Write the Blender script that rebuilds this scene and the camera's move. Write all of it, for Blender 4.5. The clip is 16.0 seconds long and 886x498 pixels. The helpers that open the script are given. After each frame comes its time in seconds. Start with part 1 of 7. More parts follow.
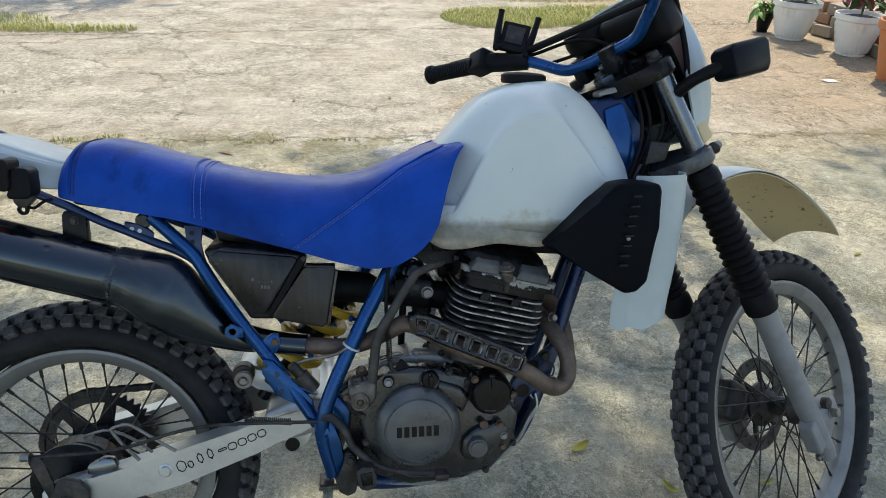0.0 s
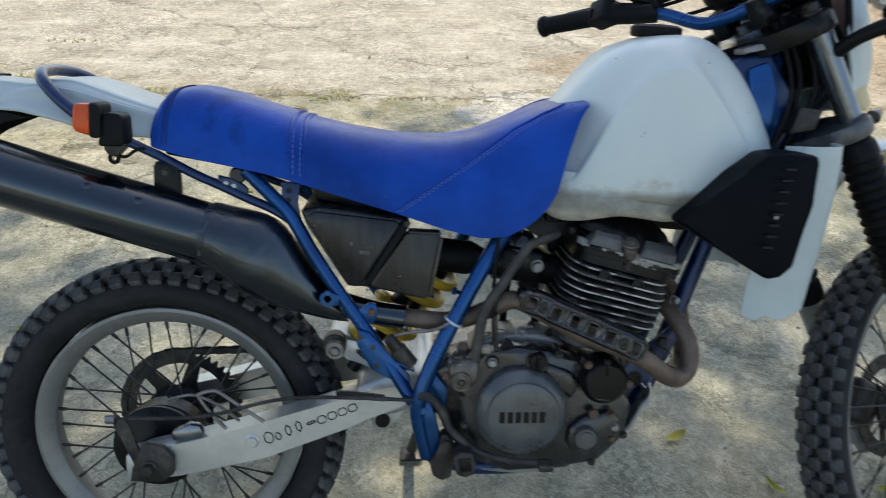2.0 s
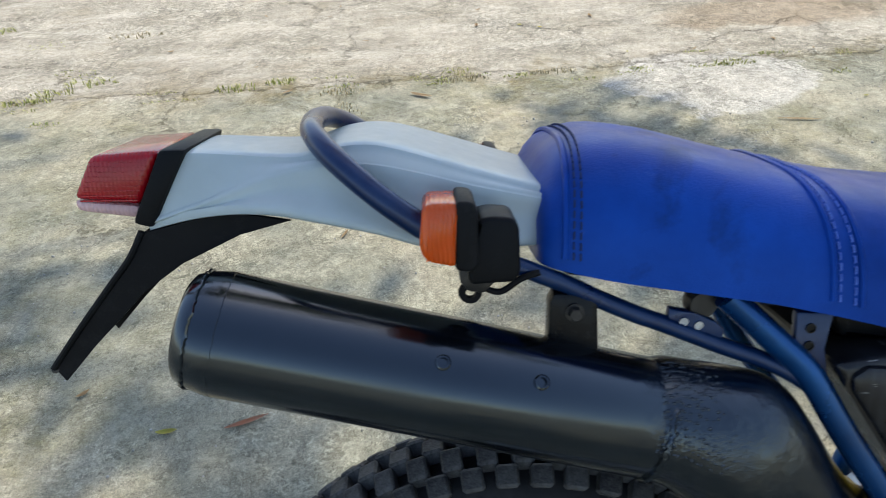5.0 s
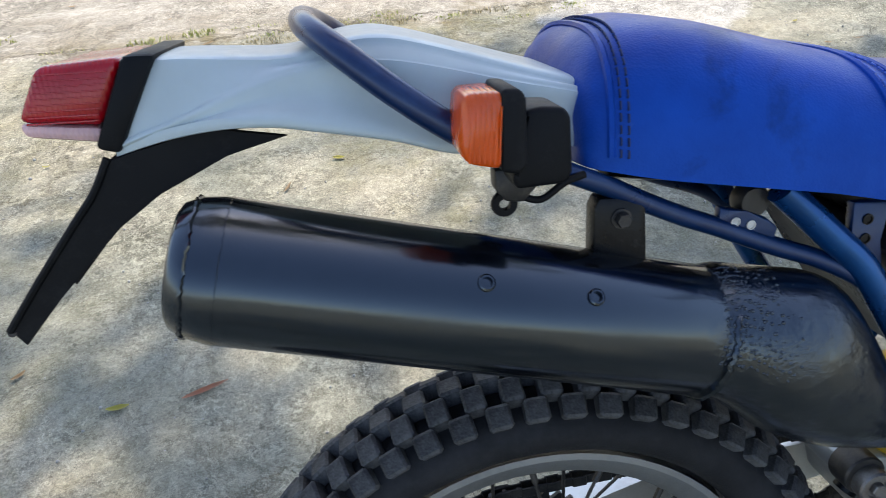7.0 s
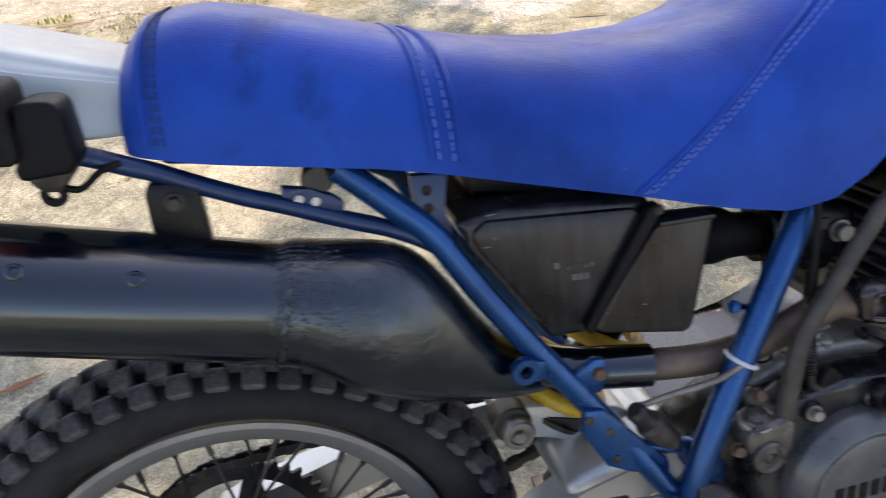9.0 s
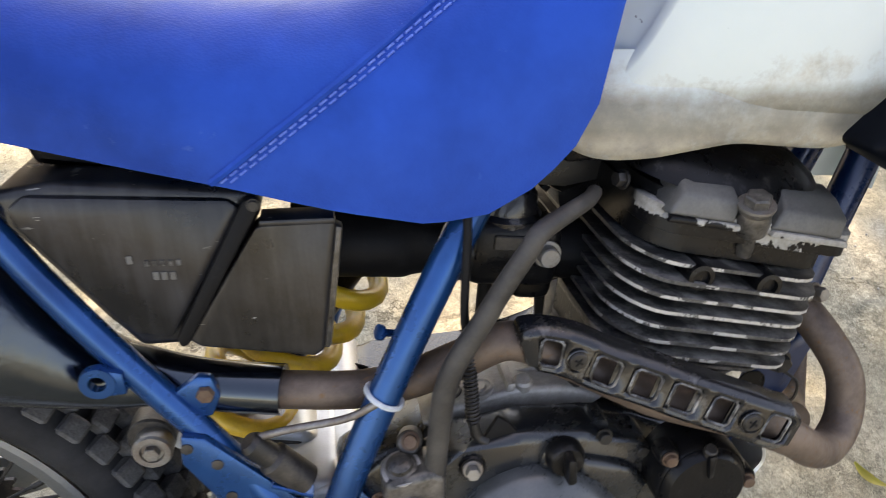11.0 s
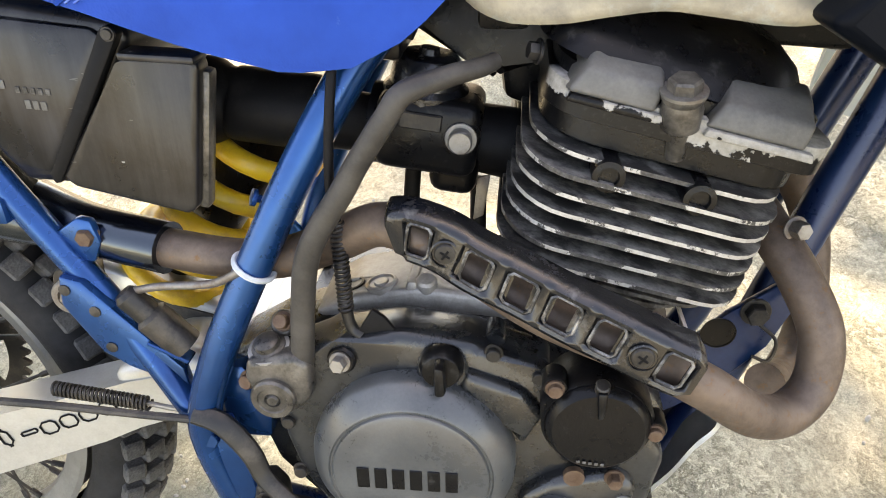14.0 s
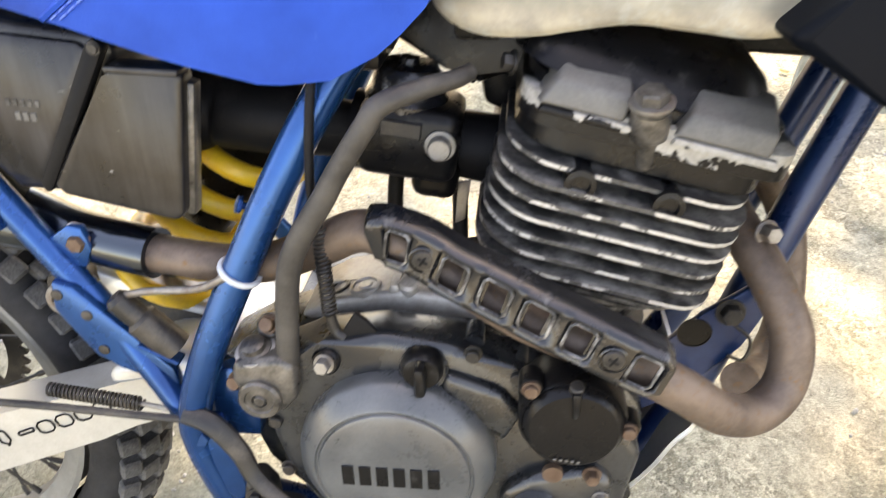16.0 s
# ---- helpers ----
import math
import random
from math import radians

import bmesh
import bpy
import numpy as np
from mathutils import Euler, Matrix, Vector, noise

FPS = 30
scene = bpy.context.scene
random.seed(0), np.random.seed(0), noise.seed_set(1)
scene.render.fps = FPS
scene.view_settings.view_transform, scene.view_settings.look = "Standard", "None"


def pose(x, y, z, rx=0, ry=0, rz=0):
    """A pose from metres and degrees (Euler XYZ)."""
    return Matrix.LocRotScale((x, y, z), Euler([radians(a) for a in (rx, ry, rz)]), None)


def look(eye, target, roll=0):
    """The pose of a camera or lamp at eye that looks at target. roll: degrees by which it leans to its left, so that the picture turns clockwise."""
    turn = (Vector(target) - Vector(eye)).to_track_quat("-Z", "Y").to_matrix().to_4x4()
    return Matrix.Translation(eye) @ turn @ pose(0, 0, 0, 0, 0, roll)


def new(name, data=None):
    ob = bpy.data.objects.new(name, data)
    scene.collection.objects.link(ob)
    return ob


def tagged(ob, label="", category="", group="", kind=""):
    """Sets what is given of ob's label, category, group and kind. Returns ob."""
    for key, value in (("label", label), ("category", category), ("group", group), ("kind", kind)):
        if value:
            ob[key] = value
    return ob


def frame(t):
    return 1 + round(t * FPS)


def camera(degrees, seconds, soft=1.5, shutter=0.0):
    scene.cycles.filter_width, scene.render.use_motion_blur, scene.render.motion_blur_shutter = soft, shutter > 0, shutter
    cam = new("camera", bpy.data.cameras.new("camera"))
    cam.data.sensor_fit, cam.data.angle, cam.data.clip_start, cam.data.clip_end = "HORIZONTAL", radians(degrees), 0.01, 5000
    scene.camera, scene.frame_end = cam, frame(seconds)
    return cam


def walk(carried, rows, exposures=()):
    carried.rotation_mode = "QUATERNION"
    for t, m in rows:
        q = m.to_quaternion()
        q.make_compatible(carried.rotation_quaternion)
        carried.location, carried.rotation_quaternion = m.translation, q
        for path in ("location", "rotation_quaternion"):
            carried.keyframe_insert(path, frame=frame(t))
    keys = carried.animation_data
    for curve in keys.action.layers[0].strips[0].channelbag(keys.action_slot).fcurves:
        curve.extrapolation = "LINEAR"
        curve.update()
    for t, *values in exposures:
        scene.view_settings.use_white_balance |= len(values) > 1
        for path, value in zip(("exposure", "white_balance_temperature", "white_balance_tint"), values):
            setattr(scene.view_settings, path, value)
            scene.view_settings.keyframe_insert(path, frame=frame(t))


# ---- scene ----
cam = camera(62.3, 16.0, 0.75, 0.4)
PATH = [
    (0, (0.487, -1.008, 1.348), (0.764, 0.721, 0.382), 2.5),
    (0.5, (0.479, -1.021, 1.35), (0.774, 0.701, 0.378), 2.9),
    (1, (0.466, -1.0, 1.337), (0.733, 0.714, 0.34), 3.3),
    (1.5, (0.464, -0.972, 1.327), (0.669, 0.73, 0.297), 3.2),
    (2, (0.41, -0.896, 1.293), (0.534, 0.798, 0.238), 2.6),
    (2.5, (0.283, -0.76, 1.278), (0.319, 0.931, 0.211), 1.5),
    (3, (0.179, -0.658, 1.27), (0.144, 1.03, 0.198), 0.4),
    (3.5, (0.147, -0.567, 1.244), (0.075, 1.118, 0.169), -0.7),
    (4, (0.117, -0.455, 1.214), (0.051, 1.225, 0.13), -1.9),
    (4.2, (0.084, -0.412, 1.205), (0.033, 1.262, 0.112), -2.4),
    (6.3, (-0.151, -0.248, 1.09), (0.005, 1.334, -0.123), -2.9),
    (6.5, (-0.144, -0.249, 1.09), (0.03, 1.325, -0.131), -2.8),
    (7, (-0.119, -0.249, 1.088), (0.089, 1.305, -0.154), -3.3),
    (7.5, (-0.076, -0.261, 1.086), (0.167, 1.273, -0.175), -3.8),
    (8, (-0.038, -0.272, 1.086), (0.243, 1.241, -0.191), -4.0),
    (8.5, (0.031, -0.292, 1.09), (0.343, 1.205, -0.199), -3.7),
    (9, (0.149, -0.33, 1.098), (0.485, 1.152, -0.203), -3.2),
    (9.5, (0.272, -0.372, 1.102), (0.619, 1.099, -0.208), -2.8),
    (10, (0.353, -0.385, 1.088), (0.701, 1.088, -0.218), -2.2),
    (10.2, (0.373, -0.368, 1.073), (0.727, 1.092, -0.248), -1.2),
    (12.3, (0.648, -0.279, 0.992), (0.696, 1.162, -0.394), 3.2),
    (12.5, (0.655, -0.282, 0.983), (0.682, 1.141, -0.422), 2.8),
    (13, (0.657, -0.296, 0.977), (0.626, 1.11, -0.445), 1.4),
    (13.5, (0.656, -0.301, 0.967), (0.538, 1.093, -0.463), -1.5),
    (14, (0.679, -0.302, 0.95), (0.488, 1.078, -0.485), -3.7),
    (14.5, (0.689, -0.307, 0.943), (0.447, 1.055, -0.502), -5.1),
    (15, (0.673, -0.313, 0.931), (0.41, 1.031, -0.527), -5.5),
    (15.5, (0.667, -0.314, 0.928), (0.429, 1.022, -0.542), -4.5),
    (16, (0.696, -0.303, 0.966), (0.498, 1.058, -0.486), -4.3),
]
EXPOSURES = [(0.0, 0.95, 7350, 10), (2.0, 1.05, 7350, 10), (4.0, 0.86, 7100, 10), (6.5, 1.22, 6800, 13), (8.0, 1.28, 7400, 19), (9.0, 1.52, 8100, 22), (10.0, 1.88, 8700, 22), (12.5, 2.42, 10000, 21), (14.0, 2.80, 10300, 20), (15.5, 2.93, 10450, 22), (16.0, 3.06, 10500, 22)]
walk(cam, [(t, look(eye, target, roll)) for t, eye, target, roll in PATH], EXPOSURES)

# ---------------------------------------------------------------- world, sun
world = bpy.data.worlds.new("world")
scene.world = world
world.use_nodes = True
wn = world.node_tree.nodes
sky = wn.new("ShaderNodeTexSky")
sky.sky_type, sky.sun_disc = "NISHITA", False
SUN_ELEV, SUN_AZ = 58.0, 20.0  # degrees; azimuth from +y towards +x
sky.sun_elevation, sky.sun_rotation = radians(SUN_ELEV), radians(SUN_AZ)
wn["Background"].inputs["Strength"].default_value = 0.15
world.node_tree.links.new(sky.outputs["Color"], wn["Background"].inputs["Color"])
sun = new("sun", bpy.data.lights.new("sun", "SUN"))
sun.data.energy, sun.data.angle, sun.data.color = 2.4, radians(0.53), (1.0, 0.94, 0.84)
sun_way = Vector((math.sin(radians(SUN_AZ)) * math.cos(radians(SUN_ELEV)), math.cos(radians(SUN_AZ)) * math.cos(radians(SUN_ELEV)), math.sin(radians(SUN_ELEV))))
sun.matrix_world = look(sun_way * 30, (0, 0, 0))

# ---------------------------------------------------------------- materials


class Mat:
    """A small node-material builder."""

    def __init__(self, name, color=(0.5, 0.5, 0.5), rough=0.5, metal=0.0, coat=0.0, spec=0.5):
        self.m = bpy.data.materials.new(name)
        self.m.use_nodes = True
        self.t = self.m.node_tree
        self.b = self.t.nodes["Principled BSDF"]
        self.b.inputs["Base Color"].default_value = (*color, 1)
        self.b.inputs["Roughness"].default_value = rough
        self.b.inputs["Metallic"].default_value = metal
        self.b.inputs["Coat Weight"].default_value = coat
        self.b.inputs["Coat Roughness"].default_value = 0.12
        self.b.inputs["Specular IOR Level"].default_value = spec
        self.coord = self.t.nodes.new("ShaderNodeTexCoord")

    def node(self, kind, **inputs):
        n = self.t.nodes.new(kind)
        for k, v in inputs.items():
            self.put(n, k.replace("_", " "), v)
        return n

    def put(self, n, k, v):
        if isinstance(v, bpy.types.NodeSocket):
            self.t.links.new(v, n.inputs[k])
        else:
            n.inputs[k].default_value = v

    def noise(self, scale, detail=4.0, rough=0.55, vector=None, distort=0.0):
        n = self.node("ShaderNodeTexNoise", Scale=scale, Detail=detail, Roughness=rough, Distortion=distort)
        self.t.links.new(vector or self.coord.outputs["Object"], n.inputs["Vector"])
        return n.outputs["Fac"]

    def ramp(self, fac, a, b, lo=0.0, hi=1.0):
        n = self.node("ShaderNodeMapRange")
        n.clamp = True
        self.put(n, "Value", fac)
        for k, v in (("From Min", a), ("From Max", b), ("To Min", lo), ("To Max", hi)):
            self.put(n, k, v)
        return n.outputs["Result"]

    def math(self, op, a, b=0.0):
        n = self.node("ShaderNodeMath")
        n.operation = op
        for i, v in enumerate((a, b)):
            if isinstance(v, bpy.types.NodeSocket):
                self.t.links.new(v, n.inputs[i])
            else:
                n.inputs[i].default_value = v
        return n.outputs[0]

    def mix(self, fac, a, b):
        n = self.node("ShaderNodeMix")
        n.data_type = "RGBA"
        for i, v in ((0, fac), (6, a), (7, b)):
            if isinstance(v, bpy.types.NodeSocket):
                self.t.links.new(v, n.inputs[i])
            else:
                n.inputs[i].default_value = (*v, 1) if isinstance(v, tuple) and len(v) == 3 else v
        return n.outputs[2]

    def color(self, sock):
        self.t.links.new(sock, self.b.inputs["Base Color"])
        return self

    def rough(self, sock):
        self.t.links.new(sock, self.b.inputs["Roughness"])
        return self

    def bump(self, height, strength=0.3, distance=0.001):
        n = self.node("ShaderNodeBump", Strength=strength, Distance=distance)
        self.t.links.new(height, n.inputs["Height"])
        self.t.links.new(n.outputs["Normal"], self.b.inputs["Normal"])
        return self

    def axes(self):
        n = self.node("ShaderNodeSeparateXYZ")
        self.t.links.new(self.coord.outputs["Object"], n.inputs[0])
        return n.outputs


def worn(name, base, other, scale, lo, hi, rough=(0.4, 0.6), metal=0.0, coat=0.0, bump=0.25, fine=900.0, dist=0.0006, spec=0.5):
    """A surface of two tones: patches at one scale, fine grain at another."""
    m = Mat(name, base, rough[0], metal, coat, spec)
    big = m.noise(scale, 6, 0.65)
    small = m.noise(fine, 3, 0.6)
    both = m.math("ADD", m.math("MULTIPLY", big, 0.8), m.math("MULTIPLY", small, 0.2))
    f = m.ramp(both, lo, hi)
    m.color(m.mix(f, base, other))
    m.rough(m.ramp(both, 0.3, 0.7, *rough))
    return m.bump(small, bump, dist).m


def vinyl():
    m = Mat("blue_vinyl", (0.003, 0.06, 0.38), 0.5, 0, 0.0, 0.27)
    # Blue specular tint: the seat's cool sheen is put into its colour.
    m.b.inputs["Specular Tint"].default_value = (0.32, 0.52, 1.0, 1.0)
    big, fine = m.noise(7, 5, 0.6), m.noise(650, 2, 0.5)
    v = m.node("ShaderNodeTexVoronoi", Scale=520.0)
    m.t.links.new(m.coord.outputs["Object"], v.inputs["Vector"])
    scuff = m.ramp(m.noise(38, 8, 0.72, distort=0.6), 0.64, 0.72)
    col = m.mix(m.math("MULTIPLY", scuff, 0.12), m.mix(m.ramp(big, 0.35, 0.65), (0.0015, 0.030, 0.190), (0.003, 0.060, 0.35)), (0.2, 0.30, 0.5))
    smudge = m.math("MULTIPLY", m.ramp(m.noise(11, 5, 0.62, distort=0.4), 0.56, 0.70, 0.0, 0.75), m.ramp(m.axes()[0], 0.30, 0.12, 0.15, 1.0))
    m.color(m.mix(smudge, col, (0.003, 0.012, 0.05)))
    m.rough(m.ramp(m.noise(16, 6, 0.7), 0.3, 0.7, 0.32, 0.52))
    return m.bump(m.math("ADD", m.math("ADD", v.outputs["Distance"], m.math("MULTIPLY", fine, 0.4)), m.math("MULTIPLY", m.noise(26, 4, 0.6, distort=1.2), 3.0)), 0.2, 0.0008).m


def blue_paint():
    m = Mat("blue_paint", (0.001, 0.06, 0.2), 0.3, 0.6, 0.15, 0.4)
    big, fine = m.noise(9, 6, 0.6), m.noise(160, 6, 0.7)
    chip = m.ramp(m.math("ADD", m.math("MULTIPLY", big, 0.35), m.math("MULTIPLY", fine, 0.65)), 0.655, 0.68)
    m.color(m.mix(chip, m.mix(m.ramp(big, 0.35, 0.7), (0.0003, 0.037, 0.130), (0.0006, 0.078, 0.262)), (0.25, 0.3, 0.35)))
    m.rough(m.ramp(big, 0.3, 0.7, 0.18, 0.36))
    return m.bump(m.noise(60, 4), 0.12, 0.0006).m


def tank_white():
    m = Mat("tank_white", (0.6, 0.68, 0.66), 0.33, 0, 0.15)
    x, y, z = m.axes()
    big, fine = m.noise(6, 6, 0.6), m.noise(130, 5, 0.7)
    grime = m.math("ADD", m.ramp(z, 0.835, 0.745, 0.0, 1.0), m.ramp(m.noise(15, 8, 0.72), 0.3, 0.8, -0.6, 0.4))
    band = m.math("MULTIPLY", m.ramp(m.math("ADD", z, m.math("MULTIPLY", m.noise(20, 5, 0.6), 0.016)), 0.784, 0.772), m.math("MULTIPLY", m.ramp(z, 0.735, 0.745, 0.25, 1.0), m.ramp(m.noise(34, 6, 0.7), 0.25, 0.6, 0.5, 0.9)))
    dots = m.ramp(m.noise(90, 2), 0.755, 0.77)
    col = m.mix(m.ramp(big, 0.3, 0.7), (0.52, 0.585, 0.56), (0.60, 0.645, 0.61))
    col = m.mix(m.ramp(grime, 0.35, 0.75, 0.0, 0.8), col, m.mix(m.ramp(m.noise(40, 6, 0.7), 0.4, 0.65), (0.42, 0.34, 0.23), (0.17, 0.13, 0.09)))
    col = m.mix(band, col, (0.155, 0.145, 0.112))
    m.color(m.mix(m.math("MULTIPLY", dots, 0.8), col, (0.1, 0.1, 0.1)))
    m.rough(m.ramp(big, 0.3, 0.7, 0.28, 0.45))
    return m.bump(fine, 0.06, 0.0008).m


def plastic_white(name, col=(0.43, 0.495, 0.49)):
    m = Mat(name, col, 0.36, 0, 0.1)
    big = m.noise(9, 6, 0.65)
    m.color(m.mix(m.ramp(big, 0.4, 0.75), col, tuple(c * 0.86 for c in col)))
    m.b.inputs["Subsurface Weight"].default_value = 0.0
    m.rough(m.ramp(m.noise(60, 5, 0.7), 0.3, 0.7, 0.28, 0.46))
    return m.bump(m.noise(240, 3), 0.05, 0.0005).m


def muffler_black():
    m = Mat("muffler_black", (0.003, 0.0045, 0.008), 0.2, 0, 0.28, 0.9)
    # Bluish black and blue specular tint paint the sky's sheen into the silencer.
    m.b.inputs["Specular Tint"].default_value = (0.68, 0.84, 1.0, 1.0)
    x, y, z = m.axes()
    rough_zone = m.math("MULTIPLY", m.ramp(x, 0.10, 0.115), m.ramp(x, 0.30, 0.2))
    pit = m.noise(190, 4, 0.7)
    m.color(m.mix(m.ramp(m.noise(30, 6, 0.7), 0.5, 0.75), (0.0016, 0.0024, 0.0040), (0.0045, 0.0060, 0.0095)))
    m.rough(m.ramp(m.noise(14, 5, 0.6), 0.3, 0.7, 0.13, 0.24))
    h = m.math("ADD", m.math("MULTIPLY", m.noise(9, 3, 0.5, distort=0.8), 0.3), m.math("MULTIPLY", pit, m.math("ADD", m.math("MULTIPLY", rough_zone, m.ramp(m.noise(30, 4), 0.4, 0.65, 0.1, 0.9)), 0.03)))
    return m.bump(h, 0.6, 0.0026).m


def pipe_brown():
    m = Mat("rusted_steel", (0.16, 0.11, 0.085), 0.55, 0.5)
    a, b = m.noise(16, 7, 0.7), m.noise(140, 5, 0.7)
    col = m.mix(m.ramp(a, 0.35, 0.6), (0.065, 0.046, 0.037), (0.165, 0.120, 0.092))
    col = m.mix(m.ramp(b, 0.58, 0.72), col, (0.19, 0.10, 0.045))
    m.color(col)
    m.rough(m.ramp(b, 0.3, 0.7, 0.45, 0.7))
    return m.bump(b, 0.25, 0.0006).m


def chipped_black():
    m = Mat("chipped_black", (0.012, 0.012, 0.012), 0.5)
    a, b = m.noise(34, 3, 0.5), m.noise(330, 5, 0.7)
    f = m.ramp(m.math("ADD", m.math("MULTIPLY", a, 0.75), m.math("MULTIPLY", b, 0.25)), 0.475, 0.492)
    f = m.math("MULTIPLY", f, m.ramp(m.axes()[1], -0.118, -0.140))
    m.color(m.mix(f, m.mix(m.ramp(b, 0.35, 0.65), (0.014, 0.014, 0.014), (0.075, 0.072, 0.066)), m.mix(m.ramp(b, 0.35, 0.65), (0.33, 0.315, 0.285), (0.47, 0.455, 0.42))))
    m.t.links.new(m.ramp(f, 0, 1, 0.0, 0.3), m.b.inputs["Metallic"])
    return m.bump(m.math("ADD", b, f), 0.3, 0.0008).m


def tyre_rubber(name="tyre_rubber", top=(0.028, 0.028, 0.029)):
    m = Mat(name, (0.022, 0.022, 0.022), 0.75, 0, 0, 0.25)
    info = m.node("ShaderNodeObjectInfo")
    a, b = m.noise(30, 6, 0.7), m.noise(420, 4, 0.7)
    dust = m.math("ADD", m.ramp(m.math("ADD", m.math("MULTIPLY", a, 0.7), m.math("MULTIPLY", b, 0.3)), 0.42, 0.66, 0.0, 0.85), m.math("MULTIPLY", info.outputs["Random"], 0.22))
    m.color(m.mix(dust, (0.010, 0.010, 0.011), top))
    m.rough(m.ramp(b, 0.3, 0.7, 0.6, 0.85))
    return m.bump(b, 0.3, 0.0008).m


def box_plastic(name, base, other):
    """Moulded plastic with rain streaks, pale nicks and scratches."""
    m = Mat(name, base, 0.3, 0, 0, 0.42)

    def along(k, scale, detail, rough):
        lane = m.node("ShaderNodeVectorMath")
        lane.operation = "MULTIPLY"
        m.t.links.new(m.coord.outputs["Object"], lane.inputs[0])
        lane.inputs[1].default_value = k
        n = m.node("ShaderNodeTexNoise", Scale=scale, Detail=detail, Roughness=rough)
        m.t.links.new(lane.outputs[0], n.inputs["Vector"])
        return n.outputs["Fac"]

    streak, patch, fine = along((6.0, 1.0, 0.5), 22.0, 4.0, 0.6), m.noise(16, 6, 0.65), m.noise(300, 3, 0.6)
    f = m.ramp(m.math("ADD", m.math("MULTIPLY", patch, 0.6), m.math("MULTIPLY", streak, 0.4)), 0.44, 0.68)
    nick = m.ramp(m.noise(110, 2), 0.745, 0.76)
    scratch = m.math("MULTIPLY", m.ramp(along((1.0, 1.0, 7.0), 60.0, 2.0, 0.5), 0.735, 0.75), m.ramp(patch, 0.45, 0.6))
    col = m.mix(f, base, other)
    m.color(m.mix(m.math("MULTIPLY", m.math("MAXIMUM", nick, scratch), 0.7), col, (0.34, 0.33, 0.31)))
    m.rough(m.ramp(patch, 0.3, 0.7, 0.22, 0.42))
    return m.bump(fine, 0.2, 0.0006).m


def peeling():
    """Grey casting whose black paint has flaked off in ragged patches along its upper edge."""
    m = Mat("flaking_black", (0.01, 0.01, 0.01), 0.35, 0.0, 0.0, 0.16)
    x, y, z = m.axes()
    h = m.math("ADD", m.math("MULTIPLY", x, 0.2419), m.math("MULTIPLY", z, 0.9703))  # up the barrel
    rag, fine = m.noise(30, 7, 0.62), m.noise(320, 4, 0.7)
    edge = m.math("ADD", h, m.math("MULTIPLY", m.math("SUBTRACT", rag, 0.5), 0.06))
    f = m.math("MULTIPLY", m.ramp(edge, 0.8375, 0.8382), m.ramp(y, -0.118, -0.128))
    black = m.mix(m.ramp(fine, 0.55, 0.75), (0.0045, 0.0045, 0.005), (0.035, 0.034, 0.032))
    grey = m.mix(m.ramp(m.noise(120, 5, 0.7), 0.35, 0.65), (0.21, 0.20, 0.175), (0.36, 0.345, 0.31))
    m.color(m.mix(f, black, grey))
    m.rough(m.ramp(f, 0, 1, 0.28, 0.6))
    return m.bump(m.math("SUBTRACT", m.math("MULTIPLY", fine, 0.3), f), 0.5, 0.0008).m


